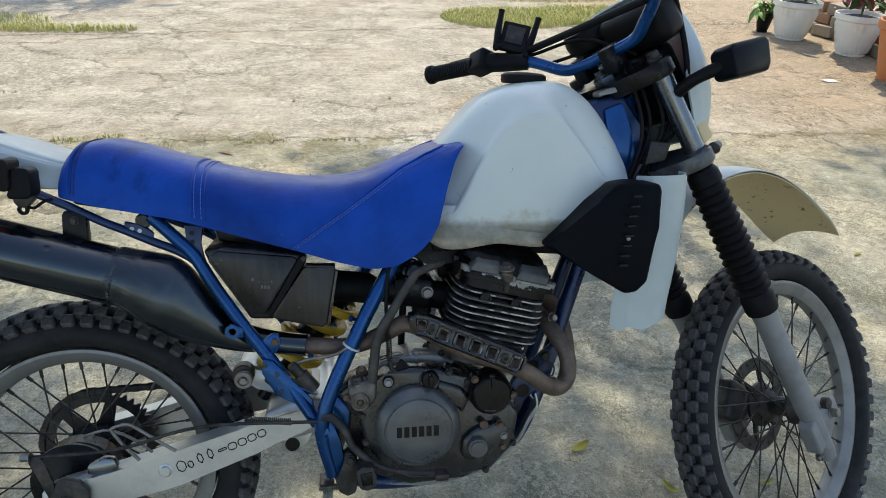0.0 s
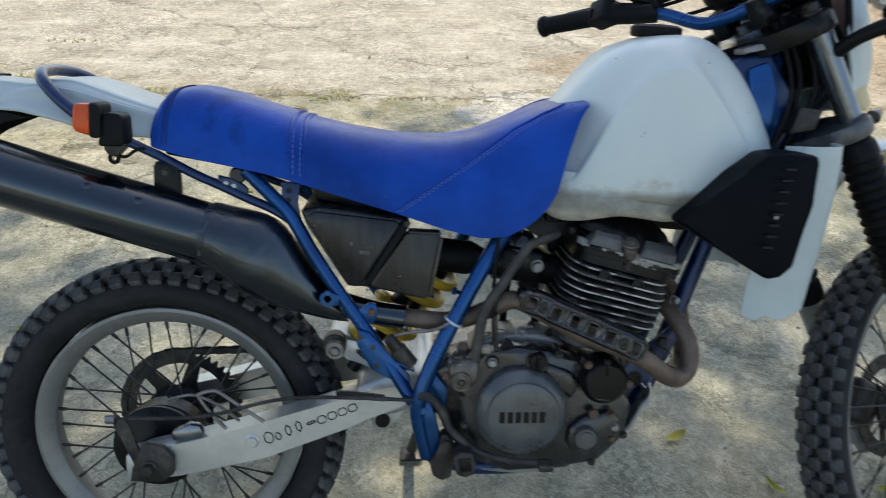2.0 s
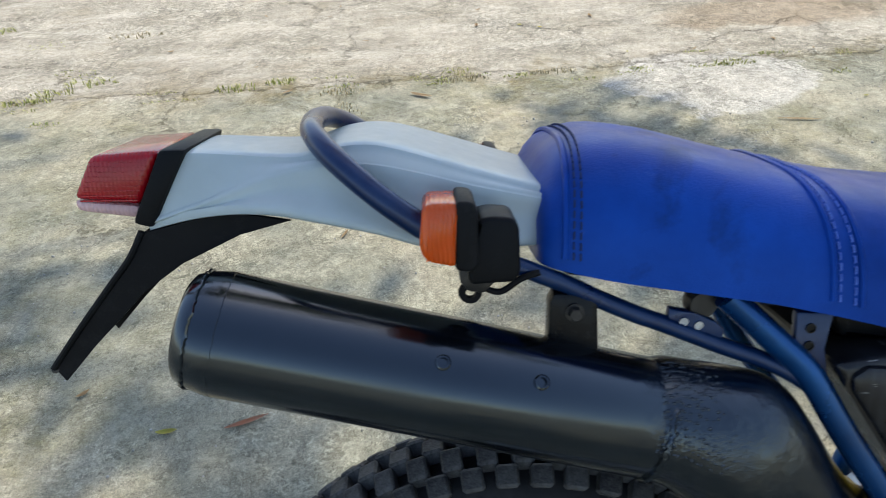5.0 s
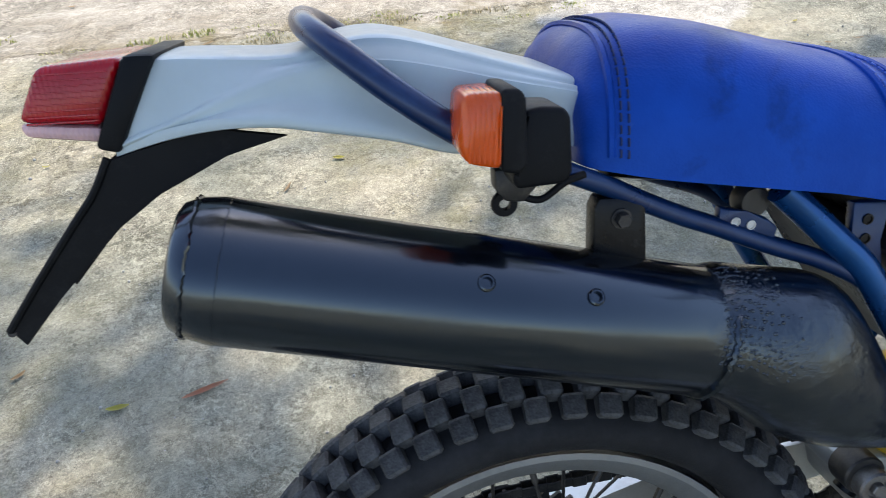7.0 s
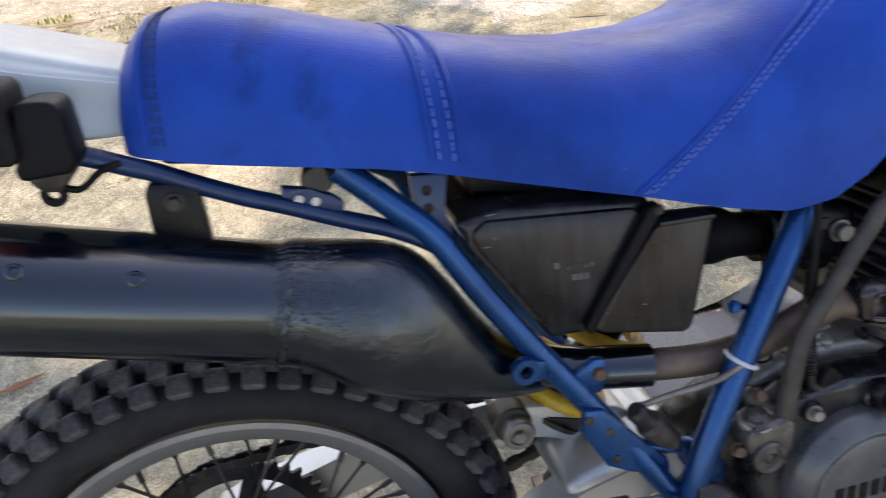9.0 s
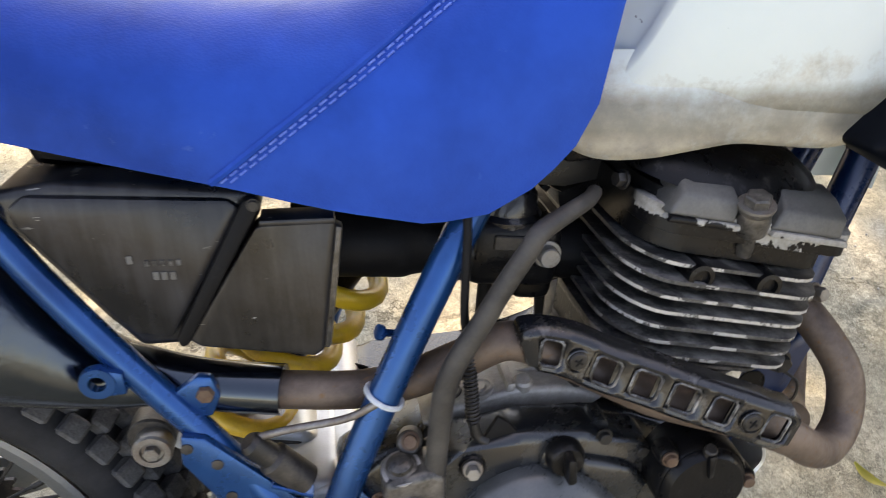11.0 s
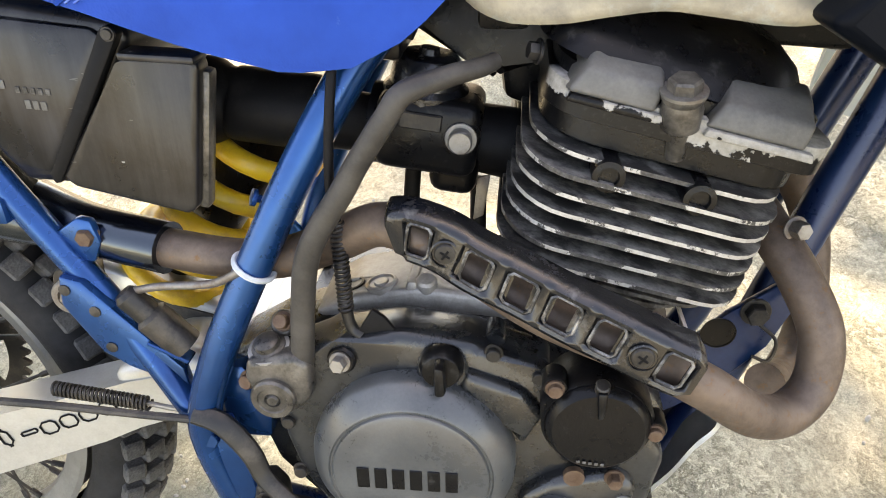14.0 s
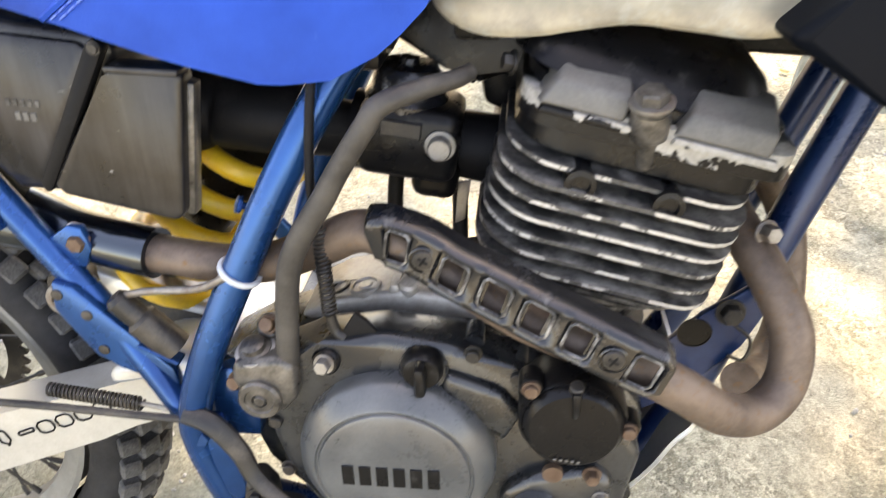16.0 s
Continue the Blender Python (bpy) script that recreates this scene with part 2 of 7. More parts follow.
def concrete():
    m = Mat("concrete", (0.4, 0.38, 0.32), 0.85, 0, 0, 0.3)
    x, y, z = m.axes()
    big, mid = m.noise(0.55, 5, 0.6), m.noise(3.2, 8, 0.68)
    fine, grit = m.noise(34, 10, 0.78), m.noise(170, 5, 0.75)
    wob = m.math("MULTIPLY", m.math("SUBTRACT", m.noise(2.2, 7, 0.65), 0.5), 0.55)
    yw = m.math("ADD", y, wob)
    xw = m.math("ADD", x, m.math("MULTIPLY", wob, 1.6))
    near = m.mix(m.ramp(mid, 0.38, 0.64), (0.200, 0.205, 0.160), (0.370, 0.362, 0.280))
    near = m.mix(m.ramp(m.noise(1.25, 6, 0.6), 0.44, 0.62, 0.0, 0.8), near, (0.46, 0.41, 0.295))
    moss = m.math("MULTIPLY", m.ramp(big, 0.40, 0.58), m.ramp(m.noise(8, 8, 0.75), 0.42, 0.62))
    near = m.mix(m.math("MULTIPLY", moss, 0.6), near, (0.17, 0.155, 0.06))
    far = m.mix(m.ramp(mid, 0.36, 0.66), (0.305, 0.278, 0.218), (0.49, 0.45, 0.368))
    far = m.mix(m.ramp(m.noise(1.3, 8, 0.72), 0.50, 0.66, 0.0, 0.75), far, (0.30, 0.255, 0.18))
    col = m.mix(m.ramp(yw, 2.64, 2.74), near, far)
    # long streaks worn by wheels
    lane = m.node("ShaderNodeVectorMath")
    lane.operation = "MULTIPLY"
    m.t.links.new(m.coord.outputs["Object"], lane.inputs[0])
    lane.inputs[1].default_value = (0.5, 3.4, 1.0)
    streak = m.node("ShaderNodeTexNoise", Scale=1.5, Detail=9.0, Roughness=0.72)
    m.t.links.new(lane.outputs[0], streak.inputs["Vector"])
    col = m.mix(m.math("MULTIPLY", m.ramp(streak.outputs["Fac"], 0.50, 0.66, 0.0, 0.6), m.ramp(yw, 2.45, 2.8)), col, (0.54, 0.505, 0.425))
    earth = m.math("MULTIPLY", m.ramp(xw, 2.3, 3.3), m.ramp(yw, 2.1, 3.2))
    col = m.mix(m.math("MULTIPLY", earth, m.ramp(mid, 0.2, 0.7, 0.5, 0.95)), col, (0.36, 0.27, 0.175))

    def blob(cx, cy, rx, ry, soft):
        dx, dy = m.math("DIVIDE", m.math("SUBTRACT", xw, cx), rx), m.math("DIVIDE", m.math("SUBTRACT", yw, cy), ry)
        return m.ramp(m.math("ADD", m.math("MULTIPLY", dx, dx), m.math("MULTIPLY", dy, dy)), 1.0, soft)

    col = m.mix(m.math("MULTIPLY", blob(1.75, 3.30, 0.62, 0.28, 0.5), 0.55), col, (0.27, 0.19, 0.11))
    strip = m.math("MULTIPLY", m.math("MULTIPLY", m.ramp(yw, 2.54, 2.67), m.ramp(yw, 2.88, 2.72)), m.ramp(m.noise(5, 8, 0.78), 0.44, 0.60))
    col = m.mix(m.math("MULTIPLY", strip, 0.8), col, (0.16, 0.125, 0.045))
    # a paler repair by the joint
    col = m.mix(m.math("MULTIPLY", blob(1.12, 2.52, 0.42, 0.34, 0.8), 0.7), col, (0.52, 0.50, 0.45))
    # wandering joints and cracks
    warp = m.node("ShaderNodeTexNoise", Scale=2.6, Detail=9.0, Roughness=0.74)
    m.t.links.new(m.coord.outputs["Object"], warp.inputs["Vector"])
    add = m.node("ShaderNodeVectorMath")
    add.operation = "MULTIPLY_ADD"
    m.t.links.new(warp.outputs["Color"], add.inputs[0])
    add.inputs[1].default_value = (0.6, 0.6, 0)
    m.t.links.new(m.coord.outputs["Object"], add.inputs[2])
    jag = m.math("MULTIPLY", m.math("SUBTRACT", m.noise(5.0, 10, 0.75), 0.5), 0.34)
    lines = None
    for at, slope, wdt in ((2.72, 0.01, 0.010), (5.22, -0.11, 0.016), (3.95, 0.02, 0.004)):
        d = m.math("ABSOLUTE", m.math("SUBTRACT", m.math("ADD", m.math("ADD", y, jag), m.math("MULTIPLY", x, slope)), at))
        line = m.ramp(d, wdt, wdt * 0.3)
        lines = line if lines is None else m.math("MAXIMUM", lines, line)
    for scale, width, keep in ((0.75, 0.010, 0.42), (1.9, 0.009, 0.53), (4.6, 0.012, 0.60)):
        v = m.node("ShaderNodeTexVoronoi", Scale=scale)
        v.feature = "DISTANCE_TO_EDGE"
        m.t.links.new(add.outputs[0], v.inputs["Vector"])
        line = m.math("MULTIPLY", m.ramp(v.outputs["Distance"], width * (0.4 + scale / 5), 0.0), m.ramp(m.noise(1.1 + scale * 0.6, 4, 0.6), keep, keep + 0.08))
        lines = m.math("MAXIMUM", lines, line)
    col = m.mix(m.math("MULTIPLY", lines, 0.7), col, (0.085, 0.068, 0.04))
    # exposed aggregate
    stones = m.node("ShaderNodeTexVoronoi", Scale=62.0, Randomness=1.0)
    m.t.links.new(add.outputs[0], stones.inputs["Vector"])
    sep = m.node("ShaderNodeSeparateColor")
    m.t.links.new(stones.outputs["Color"], sep.inputs[0])
    where = m.ramp(m.noise(1.7, 6, 0.7), 0.32, 0.58)
    chips = m.node("ShaderNodeTexVoronoi", Scale=135.0, Randomness=1.0)
    m.t.links.new(add.outputs[0], chips.inputs["Vector"])
    sep2 = m.node("ShaderNodeSeparateColor")
    m.t.links.new(chips.outputs["Color"], sep2.inputs[0])
    dirt = m.math("MULTIPLY", m.ramp(stones.outputs["Distance"], 0.42, 0.62), where)
    col = m.mix(m.math("MULTIPLY", dirt, 0.55), col, (0.085, 0.085, 0.055))
    tone = m.node("ShaderNodeHueSaturation")
    m.t.links.new(col, tone.inputs["Color"])
    val = m.math("ADD", 1.0, m.math("ADD", m.ramp(fine, 0.28, 0.72, -0.30, 0.28), m.math("MULTIPLY", m.math("SUBTRACT", grit, 0.5), 1.5)))
    val = m.math("ADD", val, m.math("MULTIPLY", where, m.ramp(sep.outputs[0], 0.0, 1.0, -0.36, 0.44)))
    val = m.math("ADD", val, m.ramp(sep2.outputs[1], 0.0, 1.0, -0.2, 0.22))
    m.t.links.new(val, tone.inputs["Value"])
    m.color(tone.outputs["Color"])
    h = m.math("ADD", m.math("MULTIPLY", fine, 1.2), m.math("MULTIPLY", grit, 0.7))
    h = m.math("ADD", h, m.math("MULTIPLY", m.math("MULTIPLY", where, stones.outputs["Distance"]), -0.6))
    h = m.math("SUBTRACT", m.math("ADD", h, m.math("MULTIPLY", mid, 1.6)), m.math("MULTIPLY", lines, 1.8))
    return m.bump(h, 0.6, 0.006).m


VINYL, BLUE, TANK, WHITE = vinyl(), blue_paint(), tank_white(), plastic_white("white_plastic")
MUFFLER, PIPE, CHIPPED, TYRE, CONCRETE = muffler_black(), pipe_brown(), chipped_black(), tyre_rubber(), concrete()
BLOCK = tyre_rubber("dusty_tread", (0.125, 0.124, 0.122))
PEEL = peeling()
# Frame blue with under-seat and engine shade put in; also the navy grab bar.
SHADED_NAVY = worn("shaded_navy_blue", (0.0006, 0.017, 0.070), (0.004, 0.032, 0.105), 24, 0.45, 0.75, (0.22, 0.42), 0.2, 0.1, 0.15, 300)
PALE = worn("dusty_alloy", (0.24, 0.225, 0.205), (0.42, 0.40, 0.37), 30, 0.4, 0.65, (0.35, 0.55), 0.45, 0, 0.35, 350)
BLACK = worn("black_plastic", (0.0045, 0.0048, 0.0055), (0.022, 0.0215, 0.021), 14, 0.55, 0.85, (0.4, 0.6), 0, 0, 0.2, 700, spec=0.14)
BOXBLACK = box_plastic("scuffed_black_plastic", (0.0055, 0.0055, 0.0065), (0.030, 0.030, 0.033))
SCOOP = worn("navy_black_plastic", (0.0022, 0.0034, 0.0058), (0.007, 0.009, 0.013), 14, 0.55, 0.85, (0.38, 0.55), 0, 0, 0.2, 700, spec=0.07)
RUBBER = worn("black_rubber", (0.0055, 0.0055, 0.006), (0.026, 0.025, 0.024), 25, 0.52, 0.85, (0.45, 0.65), 0, 0, 0.2, 500, spec=0.14)
ENGINE = worn("engine_grey", (0.0125, 0.0140, 0.0155), (0.046, 0.048, 0.048), 26, 0.48, 0.76, (0.18, 0.36), 0.12, 0.0, 0.25, 380, spec=0.7)
COVER = worn("cover_grey", (0.050, 0.055, 0.058), (0.108, 0.114, 0.115), 16, 0.42, 0.74, (0.22, 0.38), 0.12, 0.0, 0.15, 500, spec=0.65)
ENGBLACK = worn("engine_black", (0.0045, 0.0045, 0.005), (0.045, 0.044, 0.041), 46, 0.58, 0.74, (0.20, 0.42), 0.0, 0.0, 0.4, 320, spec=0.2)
UNION = worn("greasy_casting", (0.045, 0.041, 0.036), (0.15, 0.137, 0.12), 60, 0.42, 0.66, (0.22, 0.45), 0.4, 0, 0.35, 320)
# Pale grey patches paint the glint along the worn hole lips.
LIP = worn("glinting_worn_lip", (0.03, 0.03, 0.03), (0.30, 0.295, 0.285), 90, 0.45, 0.62, (0.25, 0.4), 0.3, 0, 0.2, 500)
FIN = worn("dusty_fin", (0.020, 0.0195, 0.019), (0.22, 0.212, 0.195), 40, 0.45, 0.68, (0.4, 0.6), 0.1, 0, 0.3, 350)
SHIELD = worn("satin_black_pressing", (0.0075, 0.0078, 0.009), (0.12, 0.118, 0.115), 48, 0.58, 0.72, (0.14, 0.34), 0.0, 0.0, 0.3, 420, spec=0.6)
HEADGREY = worn("rocker_grey", (0.075, 0.074, 0.069), (0.150, 0.146, 0.136), 22, 0.4, 0.7, (0.45, 0.65), 0.3, 0, 0.3, 400)
ALLOY = worn("brushed_alloy", (0.52, 0.53, 0.52), (0.36, 0.35, 0.33), 15, 0.45, 0.8, (0.34, 0.5), 0.75, 0, 0.2, 500)
RIM = worn("rim_alloy", (0.23, 0.228, 0.215), (0.15, 0.145, 0.135), 18, 0.45, 0.8, (0.42, 0.60), 0.55, 0, 0.3, 450)
CHROME = worn("chrome", (0.17, 0.185, 0.205), (0.11, 0.11, 0.115), 30, 0.50, 0.80, (0.16, 0.32), 0.9, 0, 0.1, 500)
YOKE = worn("worn_grey_casting", (0.070, 0.074, 0.080), (0.16, 0.16, 0.16), 40, 0.45, 0.7, (0.3, 0.5), 0.5, 0, 0.3, 500)
STEEL = worn("dull_steel", (0.25, 0.24, 0.225), (0.14, 0.10, 0.075), 40, 0.45, 0.7, (0.4, 0.6), 0.8, 0, 0.25, 500)
RUST = worn("rusty_bolt", (0.090, 0.050, 0.032), (0.17, 0.115, 0.080), 120, 0.4, 0.65, (0.5, 0.75), 0.5, 0, 0.4, 900)
DARKMETAL = worn("dark_metal", (0.03, 0.029, 0.028), (0.11, 0.095, 0.08), 35, 0.45, 0.75, (0.35, 0.6), 0.6, 0, 0.3, 500)
FORKGREY = worn("fork_grey", (0.22, 0.23, 0.235), (0.14, 0.14, 0.14), 20, 0.45, 0.8, (0.38, 0.55), 0.3, 0, 0.15, 500)
OILPIPE = worn("oil_pipe_grey", (0.030, 0.0275, 0.025), (0.080, 0.072, 0.062), 38, 0.4, 0.7, (0.45, 0.65), 0.3, 0, 0.3, 420)
SPRING = worn("yellow_paint", (0.62, 0.38, 0.02), (0.35, 0.2, 0.03), 30, 0.5, 0.75, (0.35, 0.5), 0, 0.2, 0.2, 400)
BOXBROWN = box_plastic("dusty_brown_plastic", (0.0075, 0.0070, 0.0068), (0.034, 0.031, 0.0295))
TAN = worn("tan_stained_plastic", (0.62, 0.49, 0.27), (0.10, 0.075, 0.04), 55, 0.60, 0.64, (0.45, 0.65), 0, 0, 0.2, 300)
THREAD = worn("blue_thread", (0.04, 0.12, 0.50), (0.09, 0.19, 0.58), 200, 0.4, 0.6, (0.6, 0.8), 0, 0, 0.2, 900)
DARKTHREAD = worn("navy_thread", (0.002, 0.012, 0.06), (0.006, 0.025, 0.10), 200, 0.4, 0.6, (0.6, 0.8), 0, 0, 0.2, 900)
TIE = worn("white_nylon", (0.5, 0.55, 0.58), (0.4, 0.42, 0.42), 80, 0.4, 0.7, (0.4, 0.5))
EDGE = worn("bare_alloy", (0.62, 0.61, 0.57), (0.35, 0.34, 0.32), 60, 0.45, 0.7, (0.4, 0.6), 0.6, 0, 0.3, 500)


def lens(name, color, rough=0.25):
    m = Mat(name, color, rough, 0, 0.1)
    m.b.inputs["Transmission Weight"].default_value = 0.05
    m.b.inputs["IOR"].default_value = 1.45
    w = m.node("ShaderNodeTexWave", Scale=95.0, Distortion=0.0)
    w.bands_direction = "X"
    m.t.links.new(m.coord.outputs["Object"], w.inputs["Vector"])
    m.color(m.mix(m.ramp(m.noise(25, 4), 0.35, 0.7), color, tuple(c * 0.7 for c in color)))
    return m.bump(w.outputs["Fac"], 0.35, 0.0012).m


RED, ORANGE, CLEAR = lens("red_lens", (0.44, 0.003, 0.010), 0.12), lens("orange_lens", (0.80, 0.095, 0.003), 0.16), lens("pale_red_lens", (0.75, 0.45, 0.42))

# ---------------------------------------------------------------- mesh helpers


def part(name, bm, material, parent=None, label="", smooth=35.0, m=None):
    """Links a bmesh as one mesh object under a thing or a part."""
    if m is not None:
        bm.transform(m)
    bmesh.ops.recalc_face_normals(bm, faces=bm.faces)
    me = bpy.data.meshes.new(name)
    bm.to_mesh(me)
    bm.free()
    me.shade_smooth()
    me.set_sharp_from_angle(angle=radians(smooth))
    for mat in material if isinstance(material, (list, tuple)) else (material,):
        me.materials.append(mat)
    ob = new(name, me)
    ob.parent = parent
    return tagged(ob, label) if label else ob


def spline(pts, n, closed=False):
    """Points along a Catmull-Rom curve, n to each span."""
    pts = [Vector(p) for p in pts]
    out, k = [], len(pts)
    for i in range(k if closed else k - 1):
        if closed:
            p0, p1, p2, p3 = (pts[(i + j) % k] for j in (-1, 0, 1, 2))
        else:
            p1, p2 = pts[i], pts[i + 1]
            p0 = pts[i - 1] if i else p1 * 2 - p2
            p3 = pts[i + 2] if i + 2 < k else p2 * 2 - p1
        for j in range(n):
            t = j / n
            out.append(0.5 * (2 * p1 + (p2 - p0) * t + (2 * p0 - 5 * p1 + 4 * p2 - p3) * t * t + (3 * p1 - p0 - 3 * p2 + p3) * t ** 3))
    if not closed:
        out.append(pts[-1])
    return out


def sheet(bm, rows, wrap=False, cap=False):
    """Faces over a grid of points; wrap closes each row into a ring."""
    vs = [[bm.verts.new(p) for p in r] for r in rows]
    k = len(vs[0])
    for a, b in zip(vs, vs[1:]):
        for j in range(k if wrap else k - 1):
            bm.faces.new((a[j], a[(j + 1) % k], b[(j + 1) % k], b[j]))
    if cap and wrap:
        bm.faces.new(vs[0][::-1])
        bm.faces.new(vs[-1])
    return vs


def skin(ctrl, nu, nv, wrap=False, cap=False, thick=0.0, bm=None):
    """A smooth surface through a grid of control points: nu steps between rows, nv between points."""
    rows = [spline(r, nv, wrap) for r in ctrl]
    cols = [spline(c, nu) for c in zip(*rows)]
    bm = bm or bmesh.new()
    sheet(bm, [list(r) for r in zip(*cols)], wrap, cap)
    if thick:
        bmesh.ops.recalc_face_normals(bm, faces=bm.faces)
        bmesh.ops.solidify(bm, geom=bm.faces[:], thickness=thick)
    return bm


def tube(pts, r, n=12, steps=6, cap=True, closed=False, bm=None, flat=1.0):
    """A round bar along a smooth path; r may be one radius or one for each point."""
    path = spline(pts, steps, closed) if steps > 1 else [Vector(p) for p in pts]
    k = len(path)
    radii = [r] * k
    if isinstance(r, (list, tuple)):
        radii = [v.x for v in spline([(q, 0, 0) for q in r], steps, closed)] if steps > 1 else list(r)
    rings, up = [], None
    for i, p in enumerate(path):
        a = path[(i - 1) % k] if (i or closed) else p
        b = path[(i + 1) % k] if (i + 1 < k or closed) else p
        d = (b - a).normalized()
        if up is None:
            up = d.orthogonal().normalized()
        up = (up - d * up.dot(d)).normalized()
        side = d.cross(up)
        rings.append([p + (up * math.cos(2 * math.pi * j / n) + side * (math.sin(2 * math.pi * j / n) * flat)) * radii[i] for j in range(n)])
    bm = bm or bmesh.new()
    if closed:
        rings.append(rings[0])
        vs = [[bm.verts.new(q) for q in ring] for ring in rings[:-1]]
        for i in range(k):
            a, b = vs[i], vs[(i + 1) % k]
            for j in range(n):
                bm.faces.new((a[j], a[(j + 1) % n], b[(j + 1) % n], b[j]))
    else:
        sheet(bm, rings, True, cap)
    return bm


def lathe(profile, n=32, at=(0, 0, 0), axis=(0, -1, 0), bm=None, cap=True):
    """Turns (radius, height) round an axis; heights run along it."""
    bm = bm or bmesh.new()
    q = Vector(axis).normalized().to_track_quat("Z", "Y")
    at = Vector(at)
    rings = [[at + q @ Vector((r * math.cos(2 * math.pi * j / n), r * math.sin(2 * math.pi * j / n), h)) for j in range(n)] for r, h in profile]
    sheet(bm, rings, True, cap)
    return bm


def prism(outline, y0, y1, bevel=0.004, seg=2, bm=None):
    """A plate with an outline in x, z, from y0 to y1, its edges rounded."""
    own = bmesh.new()
    a = [own.verts.new((x, y0, z)) for x, z in outline]
    b = [own.verts.new((x, y1, z)) for x, z in outline]
    k = len(a)
    own.faces.new(a)
    own.faces.new(b[::-1])
    for i in range(k):
        own.faces.new((a[i], b[i], b[(i + 1) % k], a[(i + 1) % k]))
    if bevel:
        bmesh.ops.bevel(own, geom=own.edges[:], offset=bevel, segments=seg, affect="EDGES", profile=0.5, clamp_overlap=True)
    if bm is None:
        return own
    return join(bm, own)


def join(bm, other):
    me = bpy.data.meshes.new("tmp")
    other.to_mesh(me)
    other.free()
    bm.from_mesh(me)
    bpy.data.meshes.remove(me)
    return bm


def box(size, m=None, bevel=0.003, seg=2):
    bm = bmesh.new()
    bmesh.ops.create_cube(bm, size=1.0, matrix=(m or Matrix()) @ Matrix.Diagonal((*size, 1)))
    if bevel:
        bmesh.ops.bevel(bm, geom=bm.edges[:], offset=bevel, segments=seg, affect="EDGES", profile=0.5, clamp_overlap=True)
    return bm


def bolt(at, axis, r=0.006, h=0.006, hexagon=True, bm=None):
    """A bolt head on a washer."""
    bm = lathe([(r * 1.35, 0), (r * 1.35, 0.0015), (r * 1.3, 0.0018)], 18, at, axis, bm)
    at2 = Vector(at) + Vector(axis).normalized() * 0.0016
    return lathe([(r, 0), (r, h * 0.85), (r * 0.88, h)], 6 if hexagon else 18, at2, axis, bm)


def interp(table, x):
    """Linear steps through (x, value) pairs."""
    xs, ys = zip(*table)
    return float(np.interp(x, xs, ys))

# ---------------------------------------------------------------- ground


def ground_z(x, y):
    """The yard falls a few centimetres away from where the motorcycle stands."""
    t = min(1.0, max(0.0, (y - 0.15) / 0.6))
    u = min(1.0, max(0.0, (x - 0.9) / 0.5))
    return -0.04 * max(t * t * (3 - 2 * t), u * u * (3 - 2 * u))


def build_ground():
    xs = sorted({*np.arange(-3, 6.01, 0.15).round(3), *(-400, -120, -40, -15, -8, -5, 8, 12, 20, 60, 150, 400)})
    ys = sorted({*np.arange(-1.5, 8.01, 0.15).round(3), *(-400, -120, -40, -15, -8, -4, 10, 14, 25, 60, 150, 400)})
    bm = bmesh.new()
    sheet(bm, [[(x, y, ground_z(x, y)) for x in xs] for y in ys])
    return tagged(part("ground", bm, CONCRETE), "weathered cracked concrete yard with moss and stains", "ground", kind="structure")


build_ground()
GRASS = worn("dry_grass", (0.42, 0.46, 0.12), (0.58, 0.51, 0.25), 6, 0.4, 0.65, (0.6, 0.8))


def grass(spots, count, height, label, mat=None):
    """Blades scattered over ellipses (x, y, rx, ry)."""
    rng = random.Random(len(label) + count)
    verts, faces = [], []
    for cx, cy, rx, ry in spots:
        for _ in range(count):
            a, r = rng.uniform(0, 6.283), math.sqrt(rng.random())
            x, y = cx + rx * r * math.cos(a), cy + ry * r * math.sin(a)
            h, d, w = height * rng.uniform(0.4, 1.2), rng.uniform(0, 6.283), rng.uniform(0.0015, 0.0035)
            z, k = ground_z(x, y), len(verts)
            ux, uy, lx, ly = math.cos(d) * w, math.sin(d) * w, -math.sin(d) * h * rng.uniform(0.2, 0.9), math.cos(d) * h * rng.uniform(0.2, 0.9)
            verts += [(x - ux, y - uy, z), (x + ux, y + uy, z), (x + ux * 0.7 + lx * 0.4, y + uy * 0.7 + ly * 0.4, z + h * 0.6), (x - ux * 0.7 + lx * 0.4, y - uy * 0.7 + ly * 0.4, z + h * 0.6), (x + lx, y + ly, z + h * 0.85)]
            faces += [(k, k + 1, k + 2, k + 3), (k + 3, k + 2, k + 4)]
    me = bpy.data.meshes.new("grass")
    me.from_pydata(verts, [], faces)
    me.materials.append(mat or GRASS)
    return tagged(new("grass", me), label, "grass", kind="stuff")


# ---------------------------------------------------------------- motorcycle
LEAN = 17.6
bike = tagged(new("motorcycle"), "old blue and white dirt motorcycle leaning on its stand", "motorcycle")
bike.matrix_world = pose(0, 0, 0, -LEAN, 0, 0)
AXLE_Z = 0.3105
RAKE, STEER = radians(28.2), radians(31)
AX = Vector((-math.sin(RAKE), 0, math.cos(RAKE)))
FW = Vector((math.cos(RAKE), 0, math.sin(RAKE)))
FOOT = Vector((1.389, 0, 0.280))
TURN_M = Matrix.Translation(FOOT) @ Matrix.Rotation(STEER, 4, AX) @ Matrix.Translation(-FOOT)


REAR = Matrix.Translation((0.006, 0, 0.001))  # tail, lamps, rails
ENG = Matrix.Translation((0, 0.021, -0.004))  # crankcase and covers
CARB = Matrix.Translation((0, -0.012, 0.006))
SIDE = Matrix.Translation((0.006, 0, 0.005))  # scoops and guards


